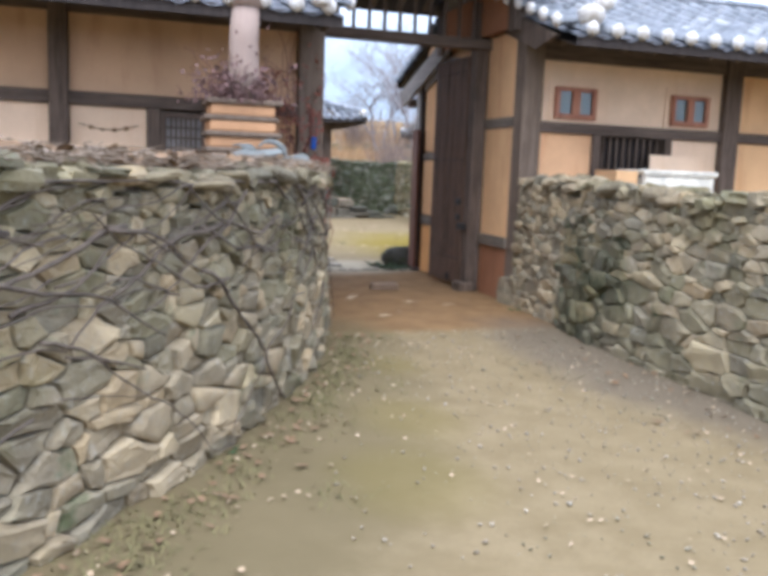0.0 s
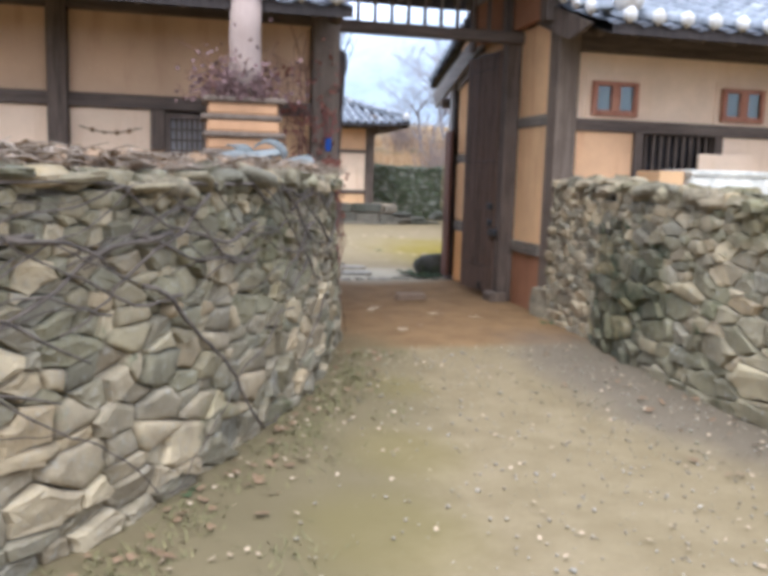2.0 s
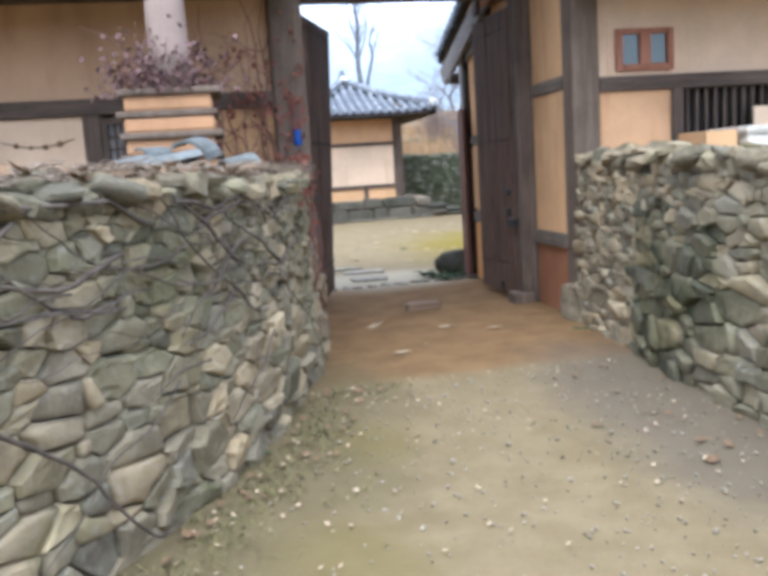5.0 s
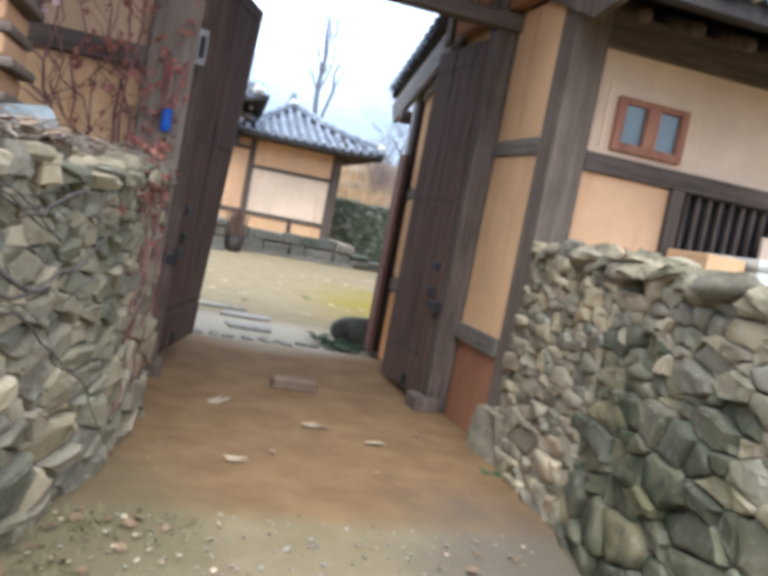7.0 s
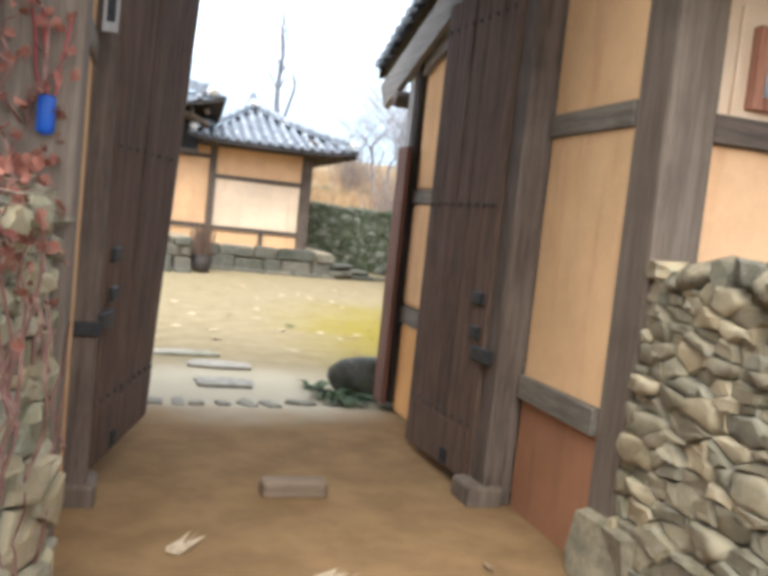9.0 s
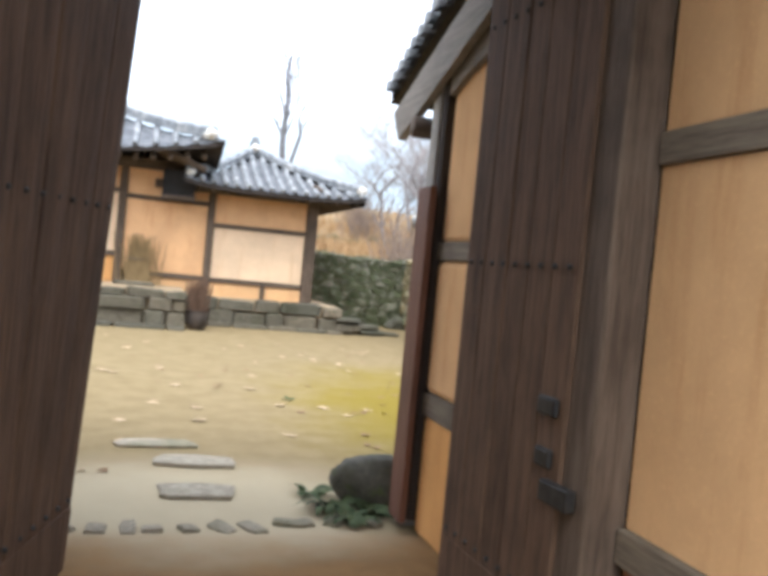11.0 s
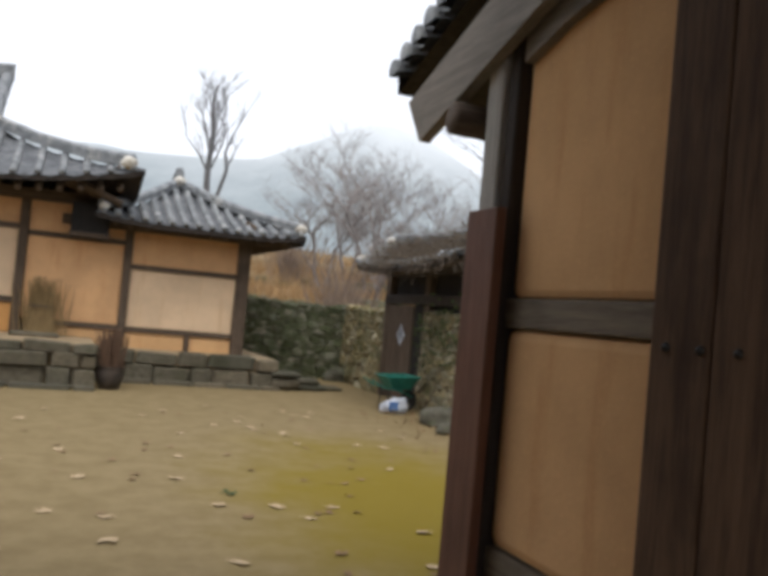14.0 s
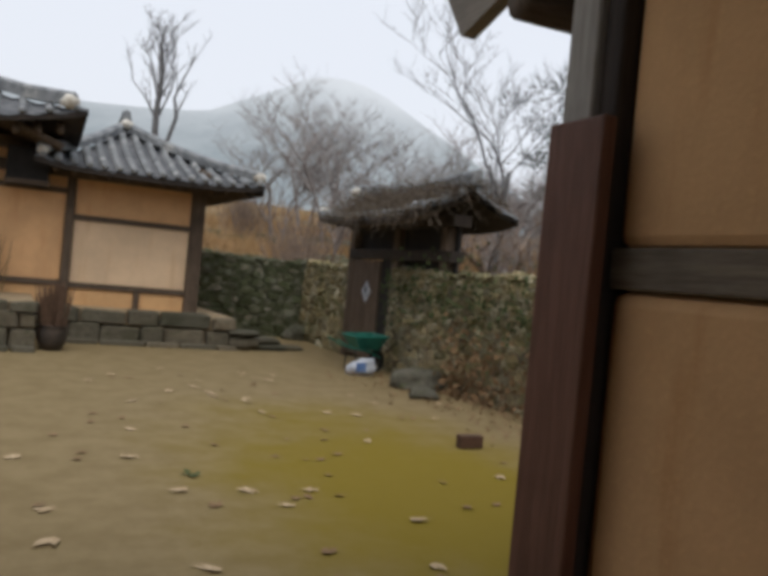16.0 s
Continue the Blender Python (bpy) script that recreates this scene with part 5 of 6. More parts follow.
# ---- the small roofed gate in the yard wall ----
def small_gate():
    g = thing("small_yard_gate", (8.9, 21.5, 0), "small old gate with a plank door under a vine-grown tiled roof", "gate")
    for y in (18.95, 20.62, 22.53):
        boxed("post", g, WOOD, 8.8, 9.0, y - 0.1, y + 0.1, 0.0, 2.5, 0.012)
    # beams coloured black for the shade under this roof
    boxed("lintel", g, WOOD_BLACK, 8.78, 9.02, 18.7, 22.6, 1.84, 2.02, 0.012)
    boxed("head_beam", g, WOOD_BLACK, 8.75, 9.05, 18.6, 22.6, 2.38, 2.56, 0.012)
    # added near-black sheets paint the shaded void and close see-through gaps
    boxed("wall_panel", g, DARK_IN, 8.95, 9.0, 20.7, 22.4, 2.0, 2.4, 0.0)
    boxed("wall_panel", g, DARK_IN, 8.93, 8.98, 18.75, 20.52, 0.0, 2.5, 0.0, "added near-black sheet for the shaded void under the roof")
    boxed("wall_panel", g, DARK_IN, 8.85, 8.89, 20.72, 21.195, 0.0, 1.915, 0.0, "added near-black sheet for the shaded gap beside the door")
    leaf = boxed("door_leaf", g, WOOD, 8.84, 8.88, 21.2, 22.42, 0.08, 1.82, 0.006, "dark brown plank door with a pale paper diamond")
    for i in range(5):
        boxed("plank", leaf, WOOD, 8.815, 8.84, 21.2 + 0.244 * i + 0.003, 21.2 + 0.244 * (i + 1) - 0.003, 0.08, 1.82, 0.003)
    bm = bmesh.new()
    d = 0.2
    ring = [bm.verts.new((8.808, 21.7 + a, 1.25 + b)) for a, b in ((-d, 0), (0, d), (d, 0), (0, -d))]
    inner = [bm.verts.new((8.812, 21.7 + a, 1.25 + b)) for a, b in ((-d, 0), (0, d), (d, 0), (0, -d))]
    bm.faces.new(ring)
    for k in range(4):
        bm.faces.new((ring[k], ring[(k + 1) % 4], inner[(k + 1) % 4], inner[k]))
    paper = part("paper_diamond", bm, SACK_WHITE, leaf, "pale paper diamond with a dark brushed mark")
    for a, b, w, hh in ((0.0, 0.0, 0.022, 0.19), (-0.05, 0.02, 0.016, 0.1), (0.05, 0.02, 0.016, 0.1), (0.0, 0.06, 0.11, 0.018)):
        boxed("brush_mark", paper, DARK_IN, 8.803, 8.806, 21.7 + a - w / 2, 21.7 + a + w / 2, 1.25 + b - hh / 2, 1.25 + b + hh / 2, 0.0)
    boxed("door_leaf", g, WOOD, 8.9, 9.7, 20.74, 20.78, 0.08, 1.9, 0.006, "dark plank door leaf pushed open")
    roof = boxed("roof", g, WOOD, 8.83, 8.97, 18.5, 22.4, 2.76, 2.88, 0.01)
    tile_slope(roof, (8.05, 22.5, 2.46), (8.05, 18.4, 2.46), (1, 0, 0), 0.55, 0.86, lambda u: 0.86, 0.26, 0.04, 0.12, False, PLUG_GREY_ME)
    tile_slope(roof, (9.75, 18.4, 2.46), (9.75, 22.5, 2.46), (-1, 0, 0), 0.55, 0.86, lambda u: 0.86, 0.26, 0.04, 0.12, False)
    rafters(roof, (8.15, 22.3, 2.48), (8.15, 18.6, 2.48), (1, 0, 0), 0.5, 0.1, 0.7, 0.3, 0.045, 0.14, 0.05)
    ridge(roof, [(8.9, 18.3, 2.98), (8.9, 20.3, 2.91), (8.9, 22.6, 3.03)], "ridge", 0.22, 3)
    lime_lump(roof, (8.8, 22.5, 3.08), 0.12, 51)
    lime_lump(roof, (8.15, 22.45, 2.66), 0.1, 52)
    rng = random.Random(52)
    bm = bmesh.new()
    for _ in range(1500):
        p = Vector((rng.uniform(7.95, 9.4), rng.uniform(18.2, 22.0), 0))
        p.z = 2.52 + 0.55 * (0.86 - abs(8.9 - p.x)) + rng.uniform(0, 0.1)
        q = p + Vector((rng.uniform(-0.4, 0.3), rng.uniform(-0.6, 0.6), rng.uniform(-0.4, 0.22)))
        tube(bm, wobble(p, q, 5, 0.06, rng), 0.008, 0.003, 3)
    vine = part("dead_vines", bm, TWIG, g, "tangle of dead vine stems over the roof", kind="stuff")
    return g


small_gate()


# ---- chimney of the left house ----
def chimney():
    c = thing("clay_chimney", (1.13, 5.75, 0), "square chimney of clay and stone courses under withered vines", "chimney")
    rng = random.Random(9)
    y0, y1 = 5.45, 5.95
    for i in range(15):
        z0 = 0.125 * i
        boxed("clay_course", c, CHIMNEY_CLAY, 0.86 + rng.uniform(-0.01, 0.01), 1.38 + rng.uniform(-0.01, 0.01), y0 + 0.02, y1, z0, z0 + 0.09, 0.02)
        boxed("stone_course", c, POST, 0.83 + rng.uniform(-0.015, 0.015), 1.41 + rng.uniform(-0.02, 0.02), y0 + rng.uniform(-0.01, 0.01), y1 - 0.01, z0 + 0.088, z0 + 0.128, 0.012)
    part("shaft", tube(bmesh.new(), [(1.14, 5.66, 1.88), (1.145, 5.66, 2.1), (1.14, 5.66, 2.35), (1.15, 5.66, 2.62)], 0.125, 0.112, 18), PLASTER_GREY, c, "pale weathered round clay flue", True)
    part("shaft_top", tube(bmesh.new(), [(1.15, 5.66, 2.61), (1.15, 5.66, 2.8), (1.155, 5.66, 3.0)], 0.13, 0.125, 18), PLASTER_GREY, c, "clay collar of the flue", True)
    return c


chimney()


# ---- leaves and vines ----
def leaf_shape(name, material, size, rng, curl=0.35):
    """A dry lobed leaf, a little curled."""
    bm = bmesh.new()
    lobes = rng.choice((3, 5, 5))
    rim = []
    for i in range(lobes * 2 + 1):
        a = -2.5 + 5.0 * i / (lobes * 2)
        r = size * (0.52 if i % 2 == 0 else 0.39) * rng.uniform(0.75, 1.2)
        rim.append(bm.verts.new((r * math.cos(a), r * math.sin(a) * 0.8, size * curl * rng.uniform(0.0, 0.35) * r / size)))
    mid = bm.verts.new((0, 0, 0.0))
    for a, b in zip(rim, rim[1:]):
        bm.faces.new((mid, a, b))
    stem = [bm.verts.new((-size * 0.1, -0.004, 0)), bm.verts.new((-size * 0.1, 0.004, 0)), bm.verts.new((-size * 0.55, 0.0, size * 0.06))]
    bm.faces.new(stem)
    return mesh_of(bm, name, material, False)


def spin(rng, flat=0.25):
    return Euler((rng.uniform(-flat, flat), rng.uniform(-flat, flat), rng.uniform(0, 6.28))).to_matrix().to_4x4()


def vine_on_post():
    rng = random.Random(33)
    # stems on the left corner post, on the plaster beside it and over the chimney
    v = thing("dead_creeper", (1.9, 6.7, 0), "dead creeper with withered red leaves on post and plaster", "creeper", kind="stuff")
    bm = bmesh.new()
    for _ in range(13):
        x, r = rng.uniform(1.35, 1.95), rng.uniform(0.006, 0.013)
        line = wobble((x, 6.71, rng.uniform(0.9, 1.5)), (min(2.0, x + rng.uniform(-0.4, 0.3)), 6.70, rng.uniform(1.8, 2.65)), 9, 0.05, rng)
        tube(bm, line, r, 0.003, 4)
        for _ in range(4):
            p = Vector(rng.choice(line[1:8]))
            tube(bm, wobble(p, Vector((min(2.03, p.x + rng.choice((-1, 1)) * rng.uniform(0.06, 0.28)), p.y, p.z + rng.uniform(0.05, 0.3))), 5, 0.02, rng), r * 0.5, 0.002, 3)
    for _ in range(16):
        s, z = rng.uniform(0, 1), rng.uniform(0.15, 0.9)
        p = Vector((1.93 + 0.12 * s, 6.0 + 0.68 * s, z))
        tube(bm, wobble(p, p + Vector((rng.uniform(-0.03, 0.03), rng.uniform(-0.15, 0.15), rng.uniform(0.3, 0.6))), 6, 0.03, rng), 0.007, 0.003, 3)
    for _ in range(40):
        tube(bm, wobble((rng.uniform(0.85, 1.4), rng.uniform(5.5, 5.9), 1.87), (rng.uniform(0.6, 1.6), rng.uniform(5.45, 6.3), rng.uniform(1.95, 2.3)), 8, 0.05, rng), 0.006, 0.002, 4)
    part("stems", bm, VINE_RED, v, "red-brown creeper stems")
    kinds = [leaf_shape("leaf", LEAF_RED, rng.uniform(0.025, 0.06), rng, 1.2) for _ in range(8)]
    jobs = []
    for _ in range(240):
        p = Vector((rng.uniform(1.45, 2.04), rng.uniform(6.64, 6.70), rng.gauss(1.75, 0.38)))
        jobs.append((rng.choice(kinds), Matrix.Translation(p) @ spin(rng, 1.5)))
    for _ in range(190):
        p = Vector((rng.gauss(1.93, 0.05), rng.gauss(6.35, 0.2), min(1.45, rng.gauss(1.28, 0.16))))
        jobs.append((rng.choice(kinds), Matrix.Translation(p) @ spin(rng, 1.5)))
    join_copies("leaves", jobs, LEAF_RED, v, "withered red leaves")
    kinds = [leaf_shape("leaf", LEAF_PURPLE, rng.uniform(0.03, 0.05), rng) for _ in range(4)]
    jobs = []
    for _ in range(900):
        p = Vector((rng.gauss(1.10, 0.16), rng.uniform(5.42, 5.9), 1.86 + abs(rng.gauss(0.0, 0.15))))
        jobs.append((rng.choice(kinds), Matrix.Translation(p) @ spin(rng, 1.5)))
    join_copies("leaves", jobs, LEAF_PURPLE, v, "withered purple leaves on the chimney")


def wall_vines():
    rng = random.Random(61)
    pts = [Vector((*p, 0)) for p in LEFT_LINE]
    v = thing("bare_wall_vine", (0.5, 2.78, 0), "bare woody vine stems clinging to the stone wall", "vine", kind="stuff")
    bm = bmesh.new()

    def on_face(s, z):
        p, d = wall_line(pts, s)
        side = Vector((-d.y, d.x, 0))
        return p + side * (0.09 * z / 1.33 - 0.085) + Vector((0, 0, z))

    for _ in range(85):
        s, z = rng.uniform(2.6, 7.9), rng.choice((rng.uniform(0.5, 1.25), rng.uniform(0.75, 1.28), rng.uniform(0.85, 1.28)))
        ds, slope, line = rng.choice((-1, 1)) * 0.06, rng.uniform(-0.3, 0.3), []
        bend, wave = rng.uniform(-0.05, 0.05), rng.uniform(0, 6.28)
        for k in range(rng.randint(9, 22)):
            line.append(on_face(s, min(1.28, max(0.05, z))) + Vector((rng.uniform(-0.008, 0.008), rng.uniform(-0.008, 0.008), rng.uniform(-0.004, 0.004))))
            s += ds * rng.uniform(0.8, 1.2)
            slope += bend + 0.12 * math.sin(k * 0.7 + wave)
            z += abs(ds) * max(-1.2, min(1.2, slope))
        r = rng.choice((0.003, 0.004, 0.005, 0.006, 0.008, 0.009, 0.011))
        tube(bm, line, r, r * 0.4, 5)
    part("stems", bm, TWIG, v, smooth=True)
    # twigs and dry leaves lying on the top
    bm = bmesh.new()
    jobs = []
    kinds = [leaf_shape("leaf", LEAF_BROWN, rng.uniform(0.05, 0.09), rng) for _ in range(4)]
    for _ in range(2600):
        p, d = wall_line(pts, rng.uniform(1.5, 9.3))
        side = Vector((-d.y, d.x, 0))
        q = p + side * rng.uniform(0.08, 0.46) + Vector((0, 0, 1.345 + rng.uniform(0, 0.06)))
        if rng.random() < 0.6:
            tube(bm, wobble(q, q + Vector((rng.uniform(-0.22, 0.22), rng.uniform(-0.22, 0.22), rng.uniform(-0.03, 0.02))), 4, 0.02, rng), 0.005, 0.002, 3)
        else:
            jobs.append((rng.choice(kinds), Matrix.Translation(q) @ spin(rng, 0.6)))
    part("twig_litter", bm, LITTER, v, "pale dry twigs")
    join_copies("dry_leaves", jobs, LEAF_BROWN, v, "dry leaves on the wall top")
    # broken roof tiles lying on the wall
    tr = random.Random(4)
    for x, y, z, tilt, a, s in ((1.27, 5.0, 1.47, 0.35, 1.35, 0.85), (1.17, 4.86, 1.40, -0.25, 0.25, 0.8), (1.06, 4.95, 1.45, 0.8, 1.0, 0.62), (0.98, 4.62, 1.39, 0.2, 1.0, 0.7), (1.5, 5.3, 1.40, 0.3, 0.6, 0.6)):
        t = thing("old_roof_tile", (x, y, 1.36), "old grey concave roof tile left on the wall top", "roof tile", "tiles on the wall")
        bm, rings = bmesh.new(), []
        for k in range(2):
            for th in (0.0, 0.018):
                rings.append([bm.verts.new((0.17 * (2 * k - 1), (0.13 - th) * math.cos(q), (0.10 - th) * math.sin(q))) for q in np.linspace(0.2, math.pi - 0.2, 7)])
        for a0, b0 in ((0, 2), (3, 1), (1, 0), (2, 3)):
            for k in range(6):
                bm.faces.new((rings[a0][k], rings[a0][k + 1], rings[b0][k + 1], rings[b0][k]))
        for k in (0, 6):
            bm.faces.new((rings[0][k], rings[1][k], rings[3][k], rings[2][k]))
        under(part("tile_shell", bm, TILE_OLD, t), t, Matrix.Translation((x, y, z)) @ Euler((tilt, tr.uniform(-0.2, 0.2), a)).to_matrix().to_4x4() @ Matrix.Diagonal((s, s, s, 1)))


vine_on_post()
wall_vines()


def tag_on_post():
    t = thing("blue_plastic_tag", (1.93, 6.70, 1.72), "blue plastic tag hung on red strings on the post", "tag")
    bm = block(bmesh.new(), 1.93, 1.982, 6.697, 6.713, 1.55, 1.67, 0.015)
    part("tag_body", bm, BLUE_TAG, t, "bright blue plastic", True)
    bm, rng = bmesh.new(), random.Random(8)
    for dx in (-0.02, 0.0, 0.025):
        tube(bm, wobble((1.955 + dx, 6.705, 1.67), (1.94 + dx * 2.4, 6.705, 1.92), 4, 0.008, rng), 0.004, 0.004, 4)
    part("string", bm, RED_STRING, t, "red strings")
    n = thing("door_notice", (2.04, 7.66, 2.2), "small grey notice strip fixed to the gate post", "notice")
    part("sheet", block(bmesh.new(), 2.045, 2.11, 7.655, 7.665, 2.06, 2.28, 0.0), WOOD_GREY, n)
    part("printed_line", block(bmesh.new(), 2.06, 2.095, 7.652, 7.654, 2.1, 2.24, 0.0), IRON, n)


tag_on_post()


def knotted_string():
    s = thing("knotted_string", (0.1, 6.78, 1.65), "sagging string with small brown knots on pale plaster", "string")
    pts = [(-0.16 + 0.1 * i, 6.79, 1.69 - 0.05 * math.sin(math.pi * i / 5)) for i in range(6)]
    part("cord", tube(bmesh.new(), pts, 0.004, 0.004, 4), TWIG, s)
    for i, r in ((1, 0.018), (2, 0.014), (3, 0.02), (4, 0.022)):
        bm = bmesh.new()
        bmesh.ops.create_icosphere(bm, subdivisions=2, radius=r)
        bmesh.ops.translate(bm, verts=bm.verts, vec=pts[i])
        part("knot", bm, LEAF_BROWN, s, smooth=True)


knotted_string()


# ---- things behind the right wall ----
def boards():
    b = thing("cream_storage_box", (5.75, 6.35, 0), "cream-painted box with a lipped lid standing against the house", "box")
    boxed("body", b, WHITE_BOX, 5.33, 6.18, 6.2, 6.66, 0.0, 1.43, 0.01)
    boxed("lid", b, WHITE_BOX, 5.30, 6.21, 6.17, 6.68, 1.445, 1.49, 0.01)
    boxed("lip", b, WHITE_BOX, 5.31, 6.20, 6.18, 6.67, 1.432, 1.443, 0.0)
    c = thing("pale_board", (6.0, 6.7, 0), "pale weathered board leaning on the house wall", "board")
    boxed("board_face", c, PLASTER_PALE, 5.72, 6.33, 6.69, 6.72, 0.0, 1.66, 0.006)
    d = thing("brown_crate", (5.2, 6.45, 0), "low brown crate beside the cream box", "crate")
    boxed("crate_body", d, PLASTER, 5.02, 5.28, 6.25, 6.66, 0.0, 1.47, 0.008)


boards()


# ---- ground things ----
def slab_mesh(name, rng, material):
    """An irregular flat slab of about unit half-size with worn edges."""
    bm, n = bmesh.new(), 10
    base = [(math.cos(k * 6.283 / n + rng.uniform(-0.2, 0.2)), math.sin(k * 6.283 / n)) for k in range(n)]
    base = [(max(-0.9, min(0.9, x * 1.2)) * rng.uniform(0.88, 1.06), max(-0.88, min(0.88, y * 1.2)) * rng.uniform(0.88, 1.06)) for x, y in base]
    rings = [[bm.verts.new((x * s, y * s, z)) for x, y in base] for s, z in ((1.0, -1.0), (1.02, 0.4), (0.93, 0.95))]
    for a, b in zip(rings, rings[1:]):
        for k in range(n):
            bm.faces.new((a[k], a[(k + 1) % n], b[(k + 1) % n], b[k]))
    bm.faces.new(rings[-1])
    return mesh_of(bm, name, material, False)


def stones_and_slabs():
    rng = random.Random(17)
    b = thing("door_stop_block", (3.1, 7.75, 0), "squared grey-brown timber block on the earth floor", "block")
    part("block_body", block(bmesh.new(), 2.915, 3.245, 7.77, 7.89, 0.0, 0.10, 0.03), BLOCK_WOOD, b)
    for x, y, a, bb in ((3.03, 11.16, 0.30, 0.16), (3.0, 10.42, 0.25, 0.17), (2.77, 11.66, 0.32, 0.14)):
        me = slab_mesh("stepping_slab", rng, SLAB)
        ob = new("stepping_slab", me)
        ob.matrix_world = Matrix.Translation((x, y, 0.006)) @ Euler((0, 0, rng.uniform(-0.1, 0.1))).to_matrix().to_4x4() @ Matrix.Diagonal((a, bb, 0.016, 1))
        tagged(ob, "flat grey stepping slab set in the yard", "slab", "stepping slabs")
    for i in range(11):
        x = 2.25 + 0.17 * i + rng.uniform(-0.04, 0.04)
        me = slab_mesh("threshold_stone", rng, SLAB)
        ob = new("threshold_stone", me)
        ob.matrix_world = Matrix.Translation((x, 9.72 + 0.012 * i + rng.uniform(-0.05, 0.05), -0.012)) @ spin(rng, 0.12) @ Matrix.Diagonal((rng.uniform(0.05, 0.13), rng.uniform(0.04, 0.07), 0.028, 1))
        tagged(ob, "small flat stone of the inner threshold row", "stone", "threshold stones")
    for x, y, z, s, name, lab in ((4.06, 10.28, 0.12, (0.22, 0.2, 0.2), "boulder", "dark mossy boulder at the corner post"), (8.35, 18.5, 0.1, (0.42, 0.3, 0.2), "boulder", "dark boulder at the foot of the yard wall"), (7.95, 17.6, 0.05, (0.22, 0.16, 0.1), "boulder", "grey stone among dead leaves"), (9.0, 25.2, 0.12, (0.5, 0.3, 0.22), "boulder", "large mossy stone at the back wall")):
        me = boulder_mesh(name, rng, ROCK)
        for v in me.vertices:
            v.co.z = min(v.co.z, 0.86 + 0.1 * v.co.x)
        ob = new(name, me)
        ob.matrix_world = Matrix.Translation((x, y, z)) @ Matrix.Diagonal((*s, 1))
        tagged(ob, lab, "boulder")
    k = thing("loose_brick", (6.95, 14.75, 0), "single brown brick lying on the mossy ground", "brick")
    part("brick_body", block(bmesh.new(), 6.83, 7.08, 14.70, 14.80, 0.0, 0.12, 0.01, ), BRICK, k)


stones_and_slabs()


def fern(name, x, y, n, size, seed, label):
    rng = random.Random(seed)
    bm = bmesh.new()
    for _ in range(n):
        a, l = rng.uniform(0, 6.28), size * rng.uniform(0.5, 1.1)
        base = Vector((x + rng.uniform(-0.06, 0.06), y + rng.uniform(-0.06, 0.06), 0.0))
        d = Vector((math.cos(a), math.sin(a), 0))
        prev = None
        for i in range(6):
            f = i / 5
            p = base + d * l * f + Vector((0, 0, l * 0.9 * f * (1.15 - f)))
            w = 0.028 * math.sin(math.pi * (0.15 + 0.8 * f))
            s = Vector((-d.y, d.x, 0.2)) * w
            row = (bm.verts.new(p - s), bm.verts.new(p + s))
            if prev:
                bm.faces.new((prev[0], prev[1], row[1], row[0]))
            prev = row
    ob = thing(name, (x, y, 0), label, "weed")
    part("leaves", bm, GREEN, ob, smooth=True)


for i, (x, y, n, s) in enumerate(((3.78, 10.12, 22, 0.2), (4.0, 10.02, 26, 0.16), (3.84, 9.86, 16, 0.14), (4.0, 6.35, 10, 0.1), (3.72, 10.42, 12, 0.14), (1.45, 4.35, 8, 0.05), (0.68, 2.75, 8, 0.05), (4.15, 13.95, 8, 0.05), (6.9, 13.3, 8, 0.06))):
    fern("green_weed", x, y, n, s, 90 + i, "small dark green weed growing low on the earth")


def scatter():
    rng = random.Random(101)
    # countable leaves in gate and yard
    pale = [leaf_shape("fallen_leaf", LEAF_PALE, rng.uniform(0.13, 0.23), rng, 0.22) for _ in range(9)]
    brown = [leaf_shape("fallen_leaf", LEAF_BROWN, rng.uniform(0.08, 0.13), rng, 0.5) for _ in range(7)]
    spots = [(3.06, 6.89, 1), (3.405, 6.65, 1), (3.73, 6.92, 0), (2.52, 7.22, 1), (3.14, 6.87, 0), (2.55, 6.1, 1), (2.75, 6.28, 0), (4.45, 13.48, 1), (4.59, 13.12, 1), (3.15, 12.63, 1), (4.88, 13.47, 1), (5.37, 12.72, 1), (6.23, 15.51, 0), (3.86, 12.14, 1), (5.06, 11.92, 1), (4.56, 12.26, 0)]
    for _ in range(150):
        x = rng.uniform(1.0, 8.2)
        y = rng.uniform(10.8, 19.5)
        spots.append((x, y, 1 if rng.random() < 0.5 else 0))
    for x, y, p in spots:
        ob = new("fallen_leaf", rng.choice(pale if p else brown))
        ob.matrix_world = Matrix.Translation((x, y, soil(x, y) + 0.012)) @ spin(rng, 0.1) @ Matrix.Diagonal((1.0, rng.uniform(0.5, 0.9), 1.0, 1))
        tagged(ob, "curled pale dry leaf on the ground" if p else "curled brown dry leaf on the ground", "leaf", "fallen leaves")
    # gravel in the lane
    kinds = [stone_mesh("pebble", rng, PEBBLE) for _ in range(6)]
    jobs = []
    for _ in range(160):
        s = rng.uniform(0.004, 0.009)
        jobs.append((rng.choice(kinds), Matrix.Translation((rng.uniform(2.0, 4.05), 5.5 + rng.gauss(0, 0.03), 0.002)) @ spin(rng, 0.4) @ Matrix.Diagonal((s * 1.4, s, s * 0.6, 1))))
    for _ in range(2400):
        y = rng.uniform(-0.5, 6.2)
        x = rng.choice((rng.gauss(3.4, 0.5), rng.uniform(1.0, 4.0), rng.gauss(2.6, 0.6)))
        if x > 3.85 or (x < 0.45 + 0.28 * y):
            continue
        s = abs(rng.gauss(0, 0.0028)) + 0.002
